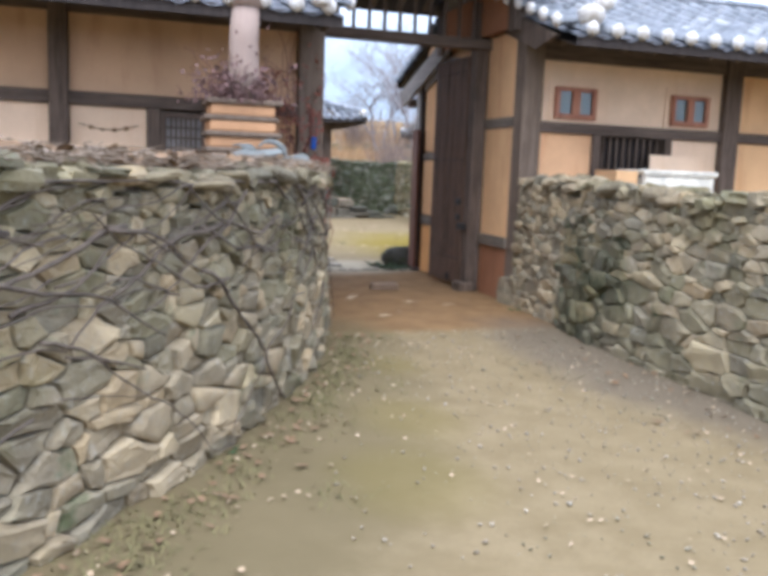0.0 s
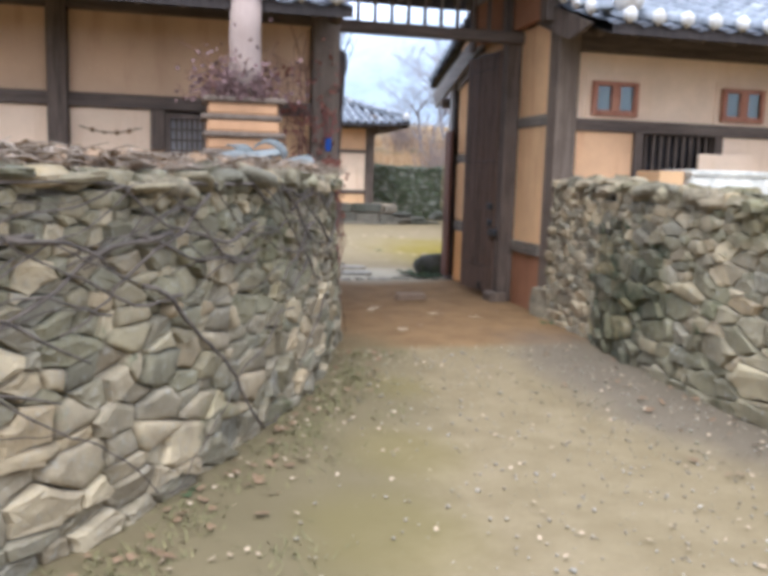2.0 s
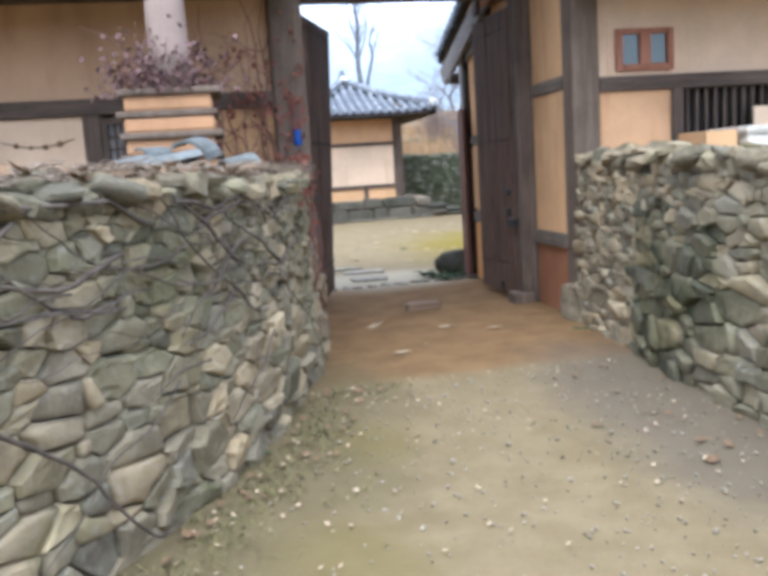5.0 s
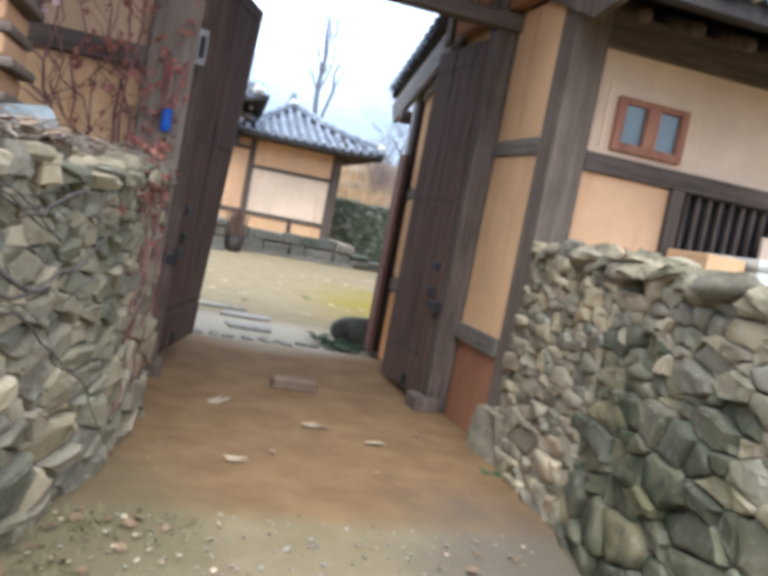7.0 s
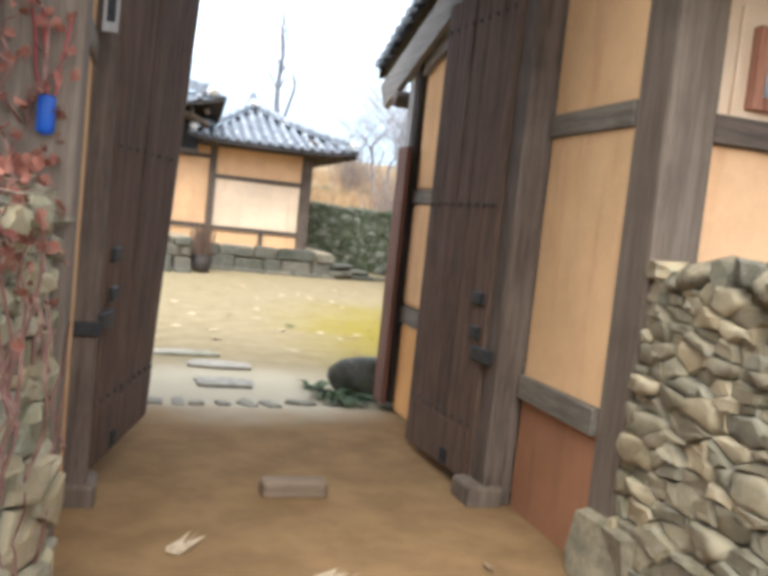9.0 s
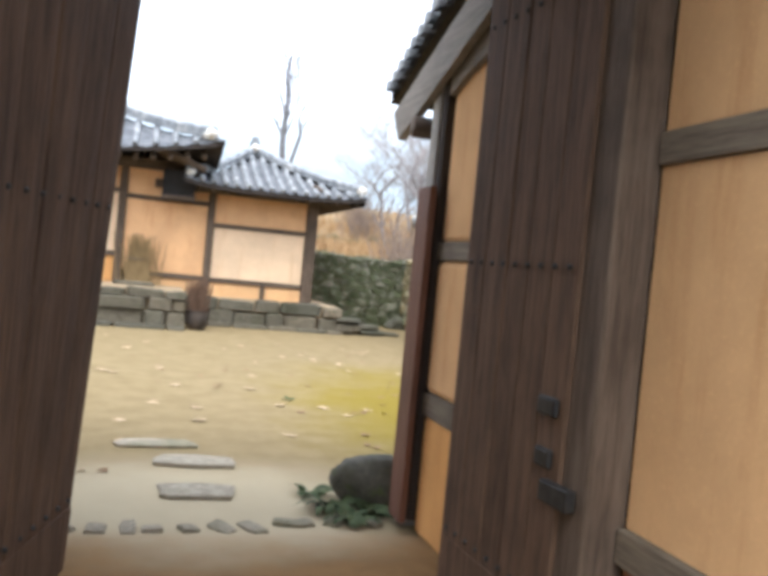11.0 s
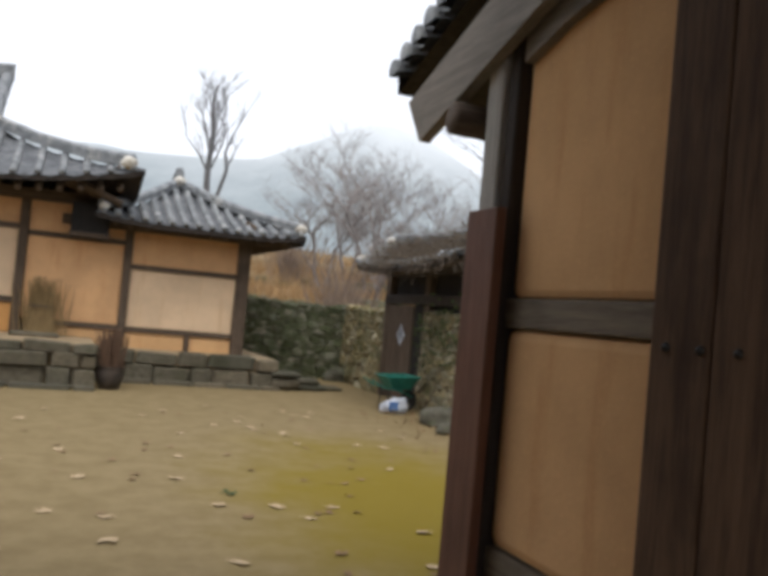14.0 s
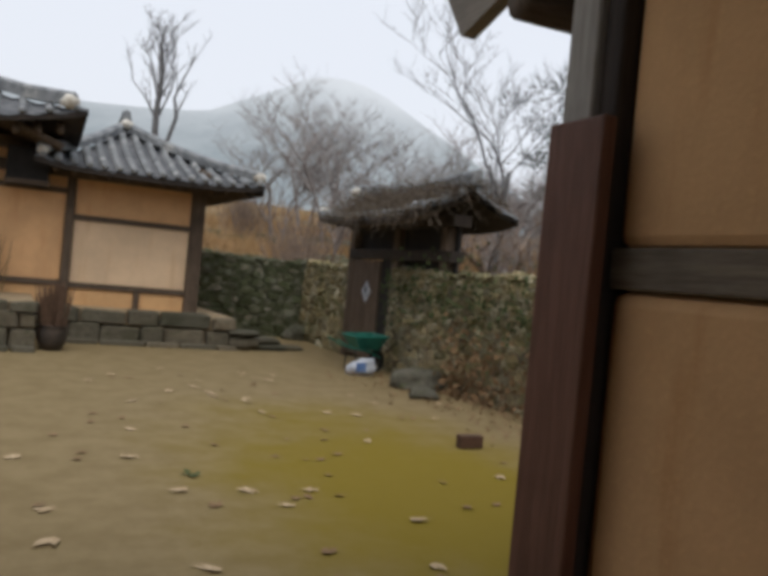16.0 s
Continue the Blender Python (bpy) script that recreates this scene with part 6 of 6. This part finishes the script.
        jobs.append((rng.choice(kinds), Matrix.Translation((x, y, 0.003)) @ spin(rng, 0.5) @ Matrix.Diagonal((s * 1.3, s, s * 0.7, 1))))
    join_copies("gravel", jobs, PEBBLE, None, "pale gravel chips strewn over the lane")["category"] = "gravel"
    jobs = []
    small = [leaf_shape("leaf", LEAF_BROWN, rng.uniform(0.04, 0.07), rng, 0.5) for _ in range(4)]
    for _ in range(420):
        jobs.append((rng.choice(small), Matrix.Translation((8.5 - abs(rng.gauss(0, 0.55)), rng.uniform(14.5, 20), 0.03)) @ spin(rng, 0.6)))
    for _ in range(45):
        jobs.append((rng.choice(small), Matrix.Translation((rng.uniform(3.1, 3.85), rng.uniform(2.0, 6.2), 0.015)) @ spin(rng, 0.4)))
    for _ in range(130):
        w, d = wall_line([Vector((*p, 0)) for p in LEFT_LINE], rng.uniform(2.0, 9.0))
        jobs.append((rng.choice(small), Matrix.Translation(w - Vector((-d.y, d.x, 0)) * (0.08 + abs(rng.gauss(0, 0.2))) + Vector((0, 0, 0.015))) @ spin(rng, 0.4)))
    bits = [leaf_shape("leaf", LEAF_PALE, rng.uniform(0.016, 0.034), rng, 0.6) for _ in range(5)]
    chips = []
    for _ in range(230):
        x, y = rng.choice(((3.55 + rng.gauss(0, 0.3), rng.uniform(0.5, 6.0)), (rng.uniform(1.6, 3.8), rng.uniform(1.0, 6.0))))
        if x < 3.82:
            chips.append((rng.choice(bits), Matrix.Translation((x, y, 0.012)) @ spin(rng, 0.5)))
    for _ in range(160):
        w, d = wall_line([Vector((*p, 0)) for p in LEFT_LINE], rng.uniform(2.0, 9.0))
        chips.append((rng.choice(bits), Matrix.Translation(w - Vector((-d.y, d.x, 0)) * (0.1 + abs(rng.gauss(0, 0.35))) + Vector((0, 0, 0.012))) @ spin(rng, 0.5)))
    join_copies("dry_leaf_bits", chips, LEAF_PALE, None, "pale scraps of dry leaf over the lane")["category"] = "leaf litter"
    join_copies("leaf_litter", jobs, LEAF_BROWN, None, "brown leaf litter along the wall foot")["category"] = "leaf litter"
    # low moss and grass tufts along the left wall
    bm = bmesh.new()
    foot = [Vector((*p, 0)) for p in LEFT_LINE]
    clumps = [(rng.uniform(2.0, 9.0), 0.1 + abs(rng.gauss(0.0, 0.22))) for _ in range(90)]
    for _ in range(4500):
        along, off = rng.choice(clumps)
        w, d = wall_line(foot, min(9.0, max(2.0, along + rng.gauss(0, 0.09))))
        p = w - Vector((-d.y, d.x, 0)) * max(0.05, off + rng.gauss(0.0, 0.07)) + Vector((0, 0, -0.005))
        a = rng.uniform(0, 6.28)
        q = p + Vector((math.cos(a) * 0.04, math.sin(a) * 0.04, rng.uniform(0.008, 0.035)))
        s = Vector((-math.sin(a), math.cos(a), 0)) * 0.0045
        bm.faces.new((bm.verts.new(p - s), bm.verts.new(p + s), bm.verts.new(q)))
    me = mesh_of(bm, "grass_tufts", GRASS_OLIVE)
    tagged(new("grass_tufts", me), "thin green grass along the wall foot", "grass", kind="stuff")


scatter()


# ---- yard things ----
def wheelbarrow():
    w = thing("wheelbarrow", (8.2, 20.2, 0), "green steel wheelbarrow parked at the yard wall", "wheelbarrow")
    w.scale = (0.74, 0.8, 0.9)
    bm = bmesh.new()
    lo = [(7.98, 19.95, 0.40), (8.42, 19.95, 0.40), (8.42, 20.4, 0.40), (7.98, 20.4, 0.40)]
    hi = [(7.78, 19.75, 0.63), (8.55, 19.72, 0.66), (8.55, 20.55, 0.66), (7.78, 20.5, 0.63)]
    outer = [[bm.verts.new(p) for p in ring] for ring in (lo, hi)]
    c = Vector((8.18, 20.15, 0))
    inner = [[bm.verts.new(Vector(p) + (c - Vector((p[0], p[1], 0))) * 0.05 + Vector((0, 0, dz))) for p in ring] for ring, dz in ((lo, 0.012), (hi, 0.0))]
    bm.faces.new(outer[0]), bm.faces.new(inner[0])
    for k in range(4):
        j = (k + 1) % 4
        bm.faces.new((outer[0][k], outer[0][j], outer[1][j], outer[1][k]))
        bm.faces.new((inner[0][k], inner[0][j], inner[1][j], inner[1][k]))
        bm.faces.new((outer[1][k], outer[1][j], inner[1][j], inner[1][k]))
    part("tray", bm, BARROW_GREEN, w, "green painted steel tray")
    part("rim", tube(bmesh.new(), hi + [hi[0]], 0.014, 0.014, 6), BARROW_GREEN, w)
    for y in (19.93, 20.42):
        part("handle_tube", tube(bmesh.new(), [(8.55, (y + 20.17) / 2, 0.26), (8.2, y, 0.38), (7.75, y, 0.42), (7.45, y, 0.56)], 0.016, 0.016, 6), BARROW_GREEN, w)
        part("leg", tube(bmesh.new(), [(7.9, y, 0.41), (7.88, y, 0.0)], 0.014, 0.014, 6), IRON, w)
    bm = bmesh.new()
    ring = [(8.5 + 0.16 * math.cos(a), 20.17, 0.19 + 0.16 * math.sin(a)) for a in np.linspace(0, 2 * math.pi, 17)]
    tyre = part("wheel", tube(bm, ring, 0.04, 0.04, 8), RUBBER, w, "black rubber tyre", True)
    part("hub", tube(bmesh.new(), [(8.5, 20.1, 0.19), (8.5, 20.24, 0.19)], 0.06, 0.06, 10), IRON, tyre)


def sack():
    s = thing("white_sack", (8.0, 19.75, 0), "white woven sack with blue print on the ground", "sack")
    rng = random.Random(12)
    bm = bmesh.new()
    bmesh.ops.create_icosphere(bm, subdivisions=3, radius=1.0)
    for v in bm.verts:
        c = v.co
        k = 1 + 0.34 * noise.noise(c * 1.7)
        v.co = Vector((8.0 + 0.25 * k * c.x, 19.72 + 0.16 * k * c.y, max(0.0, 0.10 + 0.15 * k * c.z + 0.03 * c.x)))
    body = part("sack_body", bm, SACK_WHITE, s, smooth=True)
    part("blue_print", block(bmesh.new(), 7.82, 7.98, 19.545, 19.56, 0.06, 0.2, 0.004), SACK_BLUE, body)


def pot():
    p = thing("dark_pot", (3.57, 21.2, 0), "dark glazed pot holding a bundle of dry brown stalks", "pot")
    bm = bmesh.new()
    prof = [(0.15, 0.0), (0.2, 0.12), (0.23, 0.28), (0.21, 0.34), (0.235, 0.36), (0.20, 0.36), (0.18, 0.3)]
    rings = [[bm.verts.new((3.57 + r * math.cos(a), 21.2 + r * math.sin(a), z)) for a in np.linspace(0, 2 * math.pi, 20, endpoint=False)] for r, z in prof]
    for s, t in zip(rings, rings[1:]):
        for k in range(20):
            bm.faces.new((s[k], s[(k + 1) % 20], t[(k + 1) % 20], t[k]))
    bm.faces.new(rings[0])
    part("pot_body", bm, POT, p, smooth=True)
    rng = random.Random(44)
    bm = bmesh.new()
    for _ in range(140):
        a, r = rng.uniform(0, 6.28), rng.uniform(0, 0.17)
        tube(bm, [(3.57 + r * math.cos(a), 21.2 + r * math.sin(a), 0.25), (3.57 + r * 1.45 * math.cos(a) + rng.uniform(-0.08, 0.08), 21.2 + r * 1.3 * math.sin(a), rng.uniform(0.72, 1.02))], 0.014, 0.006, 3)
    part("dry_stalk_clump", bm, STALK, p, "dense brown dry stalks", kind="stuff")
    m = thing("straw_bundle", (2.45, 23.0, 0.70), "khaki straw bundle leaning on the plastered wall", "straw bundle")
    bm = bmesh.new()
    for _ in range(240):
        x, y = 2.4 + rng.gauss(0, 0.12), 23.05 + rng.uniform(-0.12, 0.1)
        tube(bm, [(x, y - 0.05, 0.69), (x + rng.gauss(0, 0.08), y + 0.04, rng.uniform(1.15, 1.75))], 0.014, 0.005, 3)
    part("straw", bm, STRAW, m, kind="stuff")
    part("binding", tube(bmesh.new(), [(2.2, 22.98, 1.2), (2.4, 22.87, 1.2), (2.6, 22.98, 1.2)], 0.014, 0.014, 5), TWIG, m)
    s = thing("flat_stone_on_podium", (2.6, 22.9, 0.69), "pale flat stepping stone before the wall", "stone")
    part("slab", block(bmesh.new(), 1.95, 2.75, 22.3, 22.7, 0.68, 0.76, 0.05), PODIUM, s)
    b = thing("grey_block", (0.75, 22.7, 0.69), "grey stone block before the orange wall base", "stone block")
    part("block_body", block(bmesh.new(), 0.45, 1.05, 22.5, 22.8, 0.68, 0.98, 0.03), PODIUM, b)


wheelbarrow()
sack()
pot()


# ---- trees ----
def tree(name, x, y, height, seed, label, spread=0.5, stems=1, material=BARK, levels=4, r0=0.14, up=0.35, kids=(3, 5), twist=0.18, tilt=0.28):
    rng = random.Random(seed)
    z = hill_height(x, y) - 0.15
    t = thing(name, (x, y, z), label, "tree")
    trunk, crown = bmesh.new(), bmesh.new()

    def grow(p, d, length, r, level):
        n = 5 if level < 2 else 3
        line, q, dd = [p], p, d.copy()
        for _ in range(n):
            dd = (dd + Vector((rng.uniform(-1, 1), rng.uniform(-1, 1), rng.uniform(-0.4, 1) * up)) * twist).normalized()
            q = q + dd * length / n
            line.append(q)
        tip = r * (0.55 if level < levels else 0.3)
        tube(trunk if level < 2 else crown, line, r, tip, 6 if level == 0 else (5 if level < 2 else 3))
        if level >= levels:
            return
        for _ in range(rng.randint(*kids)):
            k = rng.randint(2, n)
            a = rng.uniform(0, 6.28)
            out = Vector((math.cos(a), math.sin(a), 0))
            nd = (dd * (1 - spread) + out * spread + Vector((0, 0, up * 0.6))).normalized()
            grow(line[k], nd, length * rng.uniform(0.5, 0.75), max(0.005, r * rng.uniform(0.38, 0.55)), level + 1)

    for s in range(stems):
        a = 2.7 - s * 2.4
        lean = Vector((math.cos(a), math.sin(a), 0)) * (tilt if stems > 1 else 0.06)
        grow(Vector((x + 0.15 * math.cos(a) * (stems > 1), y, z)), (Vector((0, 0, 1)) + lean).normalized(), height * (0.55 if s == 0 else 0.42), r0 * (1 if s == 0 else 0.7), 0)
    part("trunk", trunk, material, t)
    part("crown", crown, material, t, "bare twiggy crown", kind="stuff")


def forked_tree():
    """The tall bare tree behind the wing: a straight trunk, a second bent stem and steep limbs."""
    rng = random.Random(14)
    x, y = 7.0, 36.0
    z = hill_height(x, y) - 0.15
    t = thing("bare_tree", (x, y, z), "tall bare forked tree behind the wing's roof", "tree")
    trunk, crown = bmesh.new(), bmesh.new()

    def limb(p, d, length, r, level):
        line, q, dd = [p], p, d
        for _ in range(5):
            dd = (dd + Vector((rng.uniform(-0.22, 0.22), rng.uniform(-0.22, 0.22), rng.uniform(-0.04, 0.16)))).normalized()
            q = q + dd * length / 5
            line.append(q)
        tube(crown, line, r, r * 0.35, 5 if level == 0 else 3)
        if level < 3:
            for _ in range(rng.randint(3, 5)):
                side = Vector((rng.uniform(-1, 1), rng.uniform(-1, 1), rng.uniform(-0.1, 0.7))).normalized()
                limb(line[rng.randint(1, 5)], (dd * 0.7 + side * 0.6).normalized(), length * rng.uniform(0.4, 0.62), max(0.006, r * 0.5), level + 1)

    main = wobble((x, y, z), (x + 0.05, y, 9.1), 11, 0.08, rng)
    tube(trunk, main, 0.16, 0.045, 8)
    bend = [(x + 0.05, y, z + 0.6), (x + 0.42, y, 5.3), (x + 0.66, y, 6.2), (x + 0.55, y, 6.8), (x + 0.82, y, 7.6)]
    tube(trunk, bend, 0.1, 0.03, 6)
    for i in range(11):
        h = 5.9 + 0.26 * i
        p = Vector((x + 0.09, y, h))
        out = (0.62 if i % 2 else -0.68) * rng.uniform(0.5, 1.1)
        limb(p, Vector((out, rng.uniform(-0.4, 0.4), 1)).normalized(), 1.6 - 0.07 * i, 0.045 - 0.002 * i, 0)
    for p in bend[2:]:
        limb(Vector(p), Vector((rng.uniform(0.1, 0.6), rng.uniform(-0.3, 0.3), 1)).normalized(), 1.0, 0.03, 1)
    part("trunk", trunk, BARK_DARK, t)
    part("crown", crown, BARK_DARK, t, "bare twiggy crown", kind="stuff")


forked_tree()
for i, (x, y, hgt) in enumerate(((10.9, 34, 3.0), (12.4, 33, 3.5), (13.6, 35, 3.6), (15.0, 33, 3.2), (16.4, 32, 3.2), (14.2, 30, 2.7), (17.4, 30, 3.0), (19, 31, 3.2), (12.8, 37, 3.6), (20.5, 33, 3.4), (11.8, 30.5, 2.4), (15.6, 28, 2.4))):
    tree("bare_shrub_tree", x, y, hgt * 1.4, 220 + i, "bare spreading tree on the terraced slope, bark colour paled for haze", 0.58, 2, MIST_BARK, 4, 0.075, 0.35, (4, 6), 0.22)
tree("bare_tree", 11.2, 21.6, 6.2, 240, "bare slender tree beyond the yard wall", 0.52, 1, BARK_DARK, 5, 0.085, 0.35, (3, 4), 0.2)
tree("bare_tree", 10.8, 19.6, 2.9, 241, "leaning bare tree beyond the yard wall", 0.55, 2, BRUSH, 4, 0.09, 0.3, (3, 5), 0.24)


def pine():
    rng = random.Random(260)
    x, y = 18.2, 28.6
    z = hill_height(x, y) - 0.2
    t = thing("pine_tree", (x, y, z), "dark green pine beyond the yard wall", "tree")
    part("trunk", tube(bmesh.new(), wobble((x, y, z), (x + 0.4, y, z + 6.5), 8, 0.15, rng), 0.2, 0.05, 7), BARK, t)
    bm = bmesh.new()
    for _ in range(46):
        c = Vector((x + rng.gauss(0.2, 1.3), y + rng.gauss(0, 1.2), z + rng.uniform(2.8, 6.8)))
        for _ in range(70):
            d = Vector((rng.gauss(0, 1), rng.gauss(0, 1), rng.gauss(0.2, 0.6))).normalized()
            p = c + d * rng.uniform(0.05, 0.5)
            q = p + d * 0.22
            s = d.cross(Vector((0.3, 0.5, 0.8))).normalized() * 0.016
            bm.faces.new((bm.verts.new(p - s), bm.verts.new(p + s), bm.verts.new(q)))
    part("crown", bm, PINE, t, "dark needle clumps", kind="stuff")


pine()


def dry_slope():
    rng = random.Random(300)
    verts, faces = [], []
    for i in range(26000):
        if rng.random() < 0.75:
            x, y = rng.uniform(6, 26), 26.4 + abs(rng.gauss(0, 7))
        else:
            x, y = 9.7 + abs(rng.gauss(0, 4)), rng.uniform(10, 27)
        z = hill_height(x, y) - 0.03
        h = rng.uniform(0.2, 0.65)
        a = rng.uniform(0, 6.28)
        w = 0.02
        n = len(verts)
        lx, ly = rng.uniform(-0.2, 0.2), rng.uniform(-0.2, 0.2)
        verts += [(x - w * math.cos(a), y - w * math.sin(a), z), (x + w * math.cos(a), y + w * math.sin(a), z), (x + lx, y + ly, z + h)]
        faces.append((n, n + 1, n + 2))
    me = bpy.data.meshes.new("dry_grass")
    me.from_pydata(verts, [], faces)
    me.materials.append(GRASS_DRY)
    tagged(new("dry_grass", me), "dry orange-tan grass and scrub on the terraced slope", "grass", kind="stuff")
    # terrace walls
    kinds = [stone_mesh("stone", rng, STONE_FAR) for _ in range(6)]
    for y, x0, x1 in ((27.4, 6.0, 16.0), (30.2, 6, 24), (34.2, 6, 28)):
        jobs = []
        for _ in range(int((x1 - x0) * 22)):
            x = rng.uniform(x0, x1)
            yy = y + 0.3 * noise.noise((x * 0.4, y, 0)) + rng.uniform(-0.15, 0.15)
            s = rng.uniform(0.08, 0.24)
            jobs.append((rng.choice(kinds), Matrix.Translation((x, yy, hill_height(x, yy + 0.4) - rng.uniform(-0.08, 0.4))) @ Matrix.Diagonal((s * 1.4, s, s * 0.7, 1))))
        join_copies("terrace_stones", jobs, STONE_FAR, None, "old stone terrace edge on the dry slope")["category"] = "stones"
    # brushwood: thin shrubs
    for i in range(24):
        x, y = rng.uniform(6.5, 24), rng.uniform(26.8, 39)
        bm = bmesh.new()
        z = hill_height(x, y)
        for _ in range(70):
            a, l = rng.uniform(0, 6.28), rng.uniform(0.7, 2.3)
            d = Vector((math.cos(a) * 0.45, math.sin(a) * 0.45, 1)).normalized()
            p = Vector((x + rng.uniform(-0.4, 0.4), y + rng.uniform(-0.4, 0.4), z - 0.05))
            tube(bm, wobble(p, p + d * l, 4, 0.07, rng), 0.014, 0.004, 3)
        ob = thing("brush_shrub", (x, y, z), "leafless brown brush on the slope", "shrub")
        part("brushwood", bm, BRUSH, ob, kind="stuff")
    # dead creeper over the yard wall
    bm = bmesh.new()
    for _ in range(420):
        y = rng.uniform(13.5, 20.4)
        z0 = rng.uniform(0.1, 1.65)
        p = Vector((8.72 - 0.06, y, z0))
        q = p + Vector((rng.uniform(-0.12, 0.02), rng.uniform(-0.35, 0.35), rng.uniform(-0.4, 0.25)))
        tube(bm, wobble(p, q, 4, 0.03, rng), 0.008, 0.003, 3)
    ob = thing("yard_wall_creeper", (8.7, 17, 0), "dead creeper hanging over the yard wall", "creeper", kind="stuff")
    part("stems", bm, TWIG, ob)
    jobs = []
    k3 = [leaf_shape("leaf", LEAF_BROWN, 0.08, rng) for _ in range(3)]
    for _ in range(480):
        y = 18.2 - abs(rng.gauss(0, 1.4))
        jobs.append((rng.choice(k3), Matrix.Translation((8.66 - abs(rng.gauss(0, 0.12)), y, min(1.6, abs(rng.gauss(0.0, 0.42))))) @ spin(rng, 1.5)))
    join_copies("withered_leaves", jobs, LEAF_BROWN, ob, "withered red-brown creeper leaves at the wall foot")
    k2 = [leaf_shape("leaf", GREEN, 0.08, rng) for _ in range(3)]
    jobs = [(rng.choice(k2), Matrix.Translation((8.64 - rng.uniform(0, 0.1), rng.uniform(16.0, 20.5), rng.gauss(1.35, 0.3))) @ spin(rng, 1.5)) for _ in range(520)]
    join_copies("leaves", jobs, GREEN, ob, "dull green creeper leaves")


dry_slope()


# ---- mountain, its mist painted into a self-lit colour ----
def mountain():
    m, nt, bsdf, co = base_mat("painted_haze_mountain", 1.0, spec=0.0)
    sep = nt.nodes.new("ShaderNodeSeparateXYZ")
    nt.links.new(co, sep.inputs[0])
    # haze is painted: colour pales with height and glows, no light falls on it
    painted_mist = step_range(nt, math_of(nt, "ADD", sep.outputs[2], math_of(nt, "MULTIPLY", noise_of(nt, co, 0.012, 4, 0.6), 60.0)), 70.0, 175.0)
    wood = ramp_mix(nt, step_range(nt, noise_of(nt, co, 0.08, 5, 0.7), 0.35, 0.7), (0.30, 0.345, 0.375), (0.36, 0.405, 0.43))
    col = ramp_mix(nt, painted_mist, wood, (0.84, 0.87, 0.91))
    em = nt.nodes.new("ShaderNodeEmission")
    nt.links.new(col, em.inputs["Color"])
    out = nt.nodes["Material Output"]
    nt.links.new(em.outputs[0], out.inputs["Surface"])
    bm, prev = bmesh.new(), None
    for i in range(121):
        az = radians(-60 + i * 1.5)
        deg = -60 + i * 1.5
        el = 9.6 + 3.7 * math.exp(-((deg - 20.5) / 6.5) ** 2) - 5.0 / (1 + math.exp(-(deg - 32.5) / 2.2))
        el += 0.25 * noise.noise((deg * 0.4, 0, 0)) + 0.12 * noise.noise((deg * 1.7, 2, 0))
        crest = 490 * math.tan(radians(el))
        row = []
        for f in (0.0, 0.3, 0.6, 0.85, 1.0):
            r = 330 + 160 * f
            row.append(bm.verts.new((3 + r * math.sin(az), 8 + r * math.cos(az), -8 + (crest + 9.5) * f)))
        if prev:
            for k in range(4):
                bm.faces.new((prev[k], row[k], row[k + 1], prev[k + 1]))
        prev = row
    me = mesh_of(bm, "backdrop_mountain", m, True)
    tagged(new("backdrop_mountain", me), "grey-blue glowing backdrop mountain with painted-on mist", "mountain", kind="structure")


mountain()

# ---- wall and podium stones of their own ----
for me, m, ob in LATE:
    piece("stone", me, m, ob)
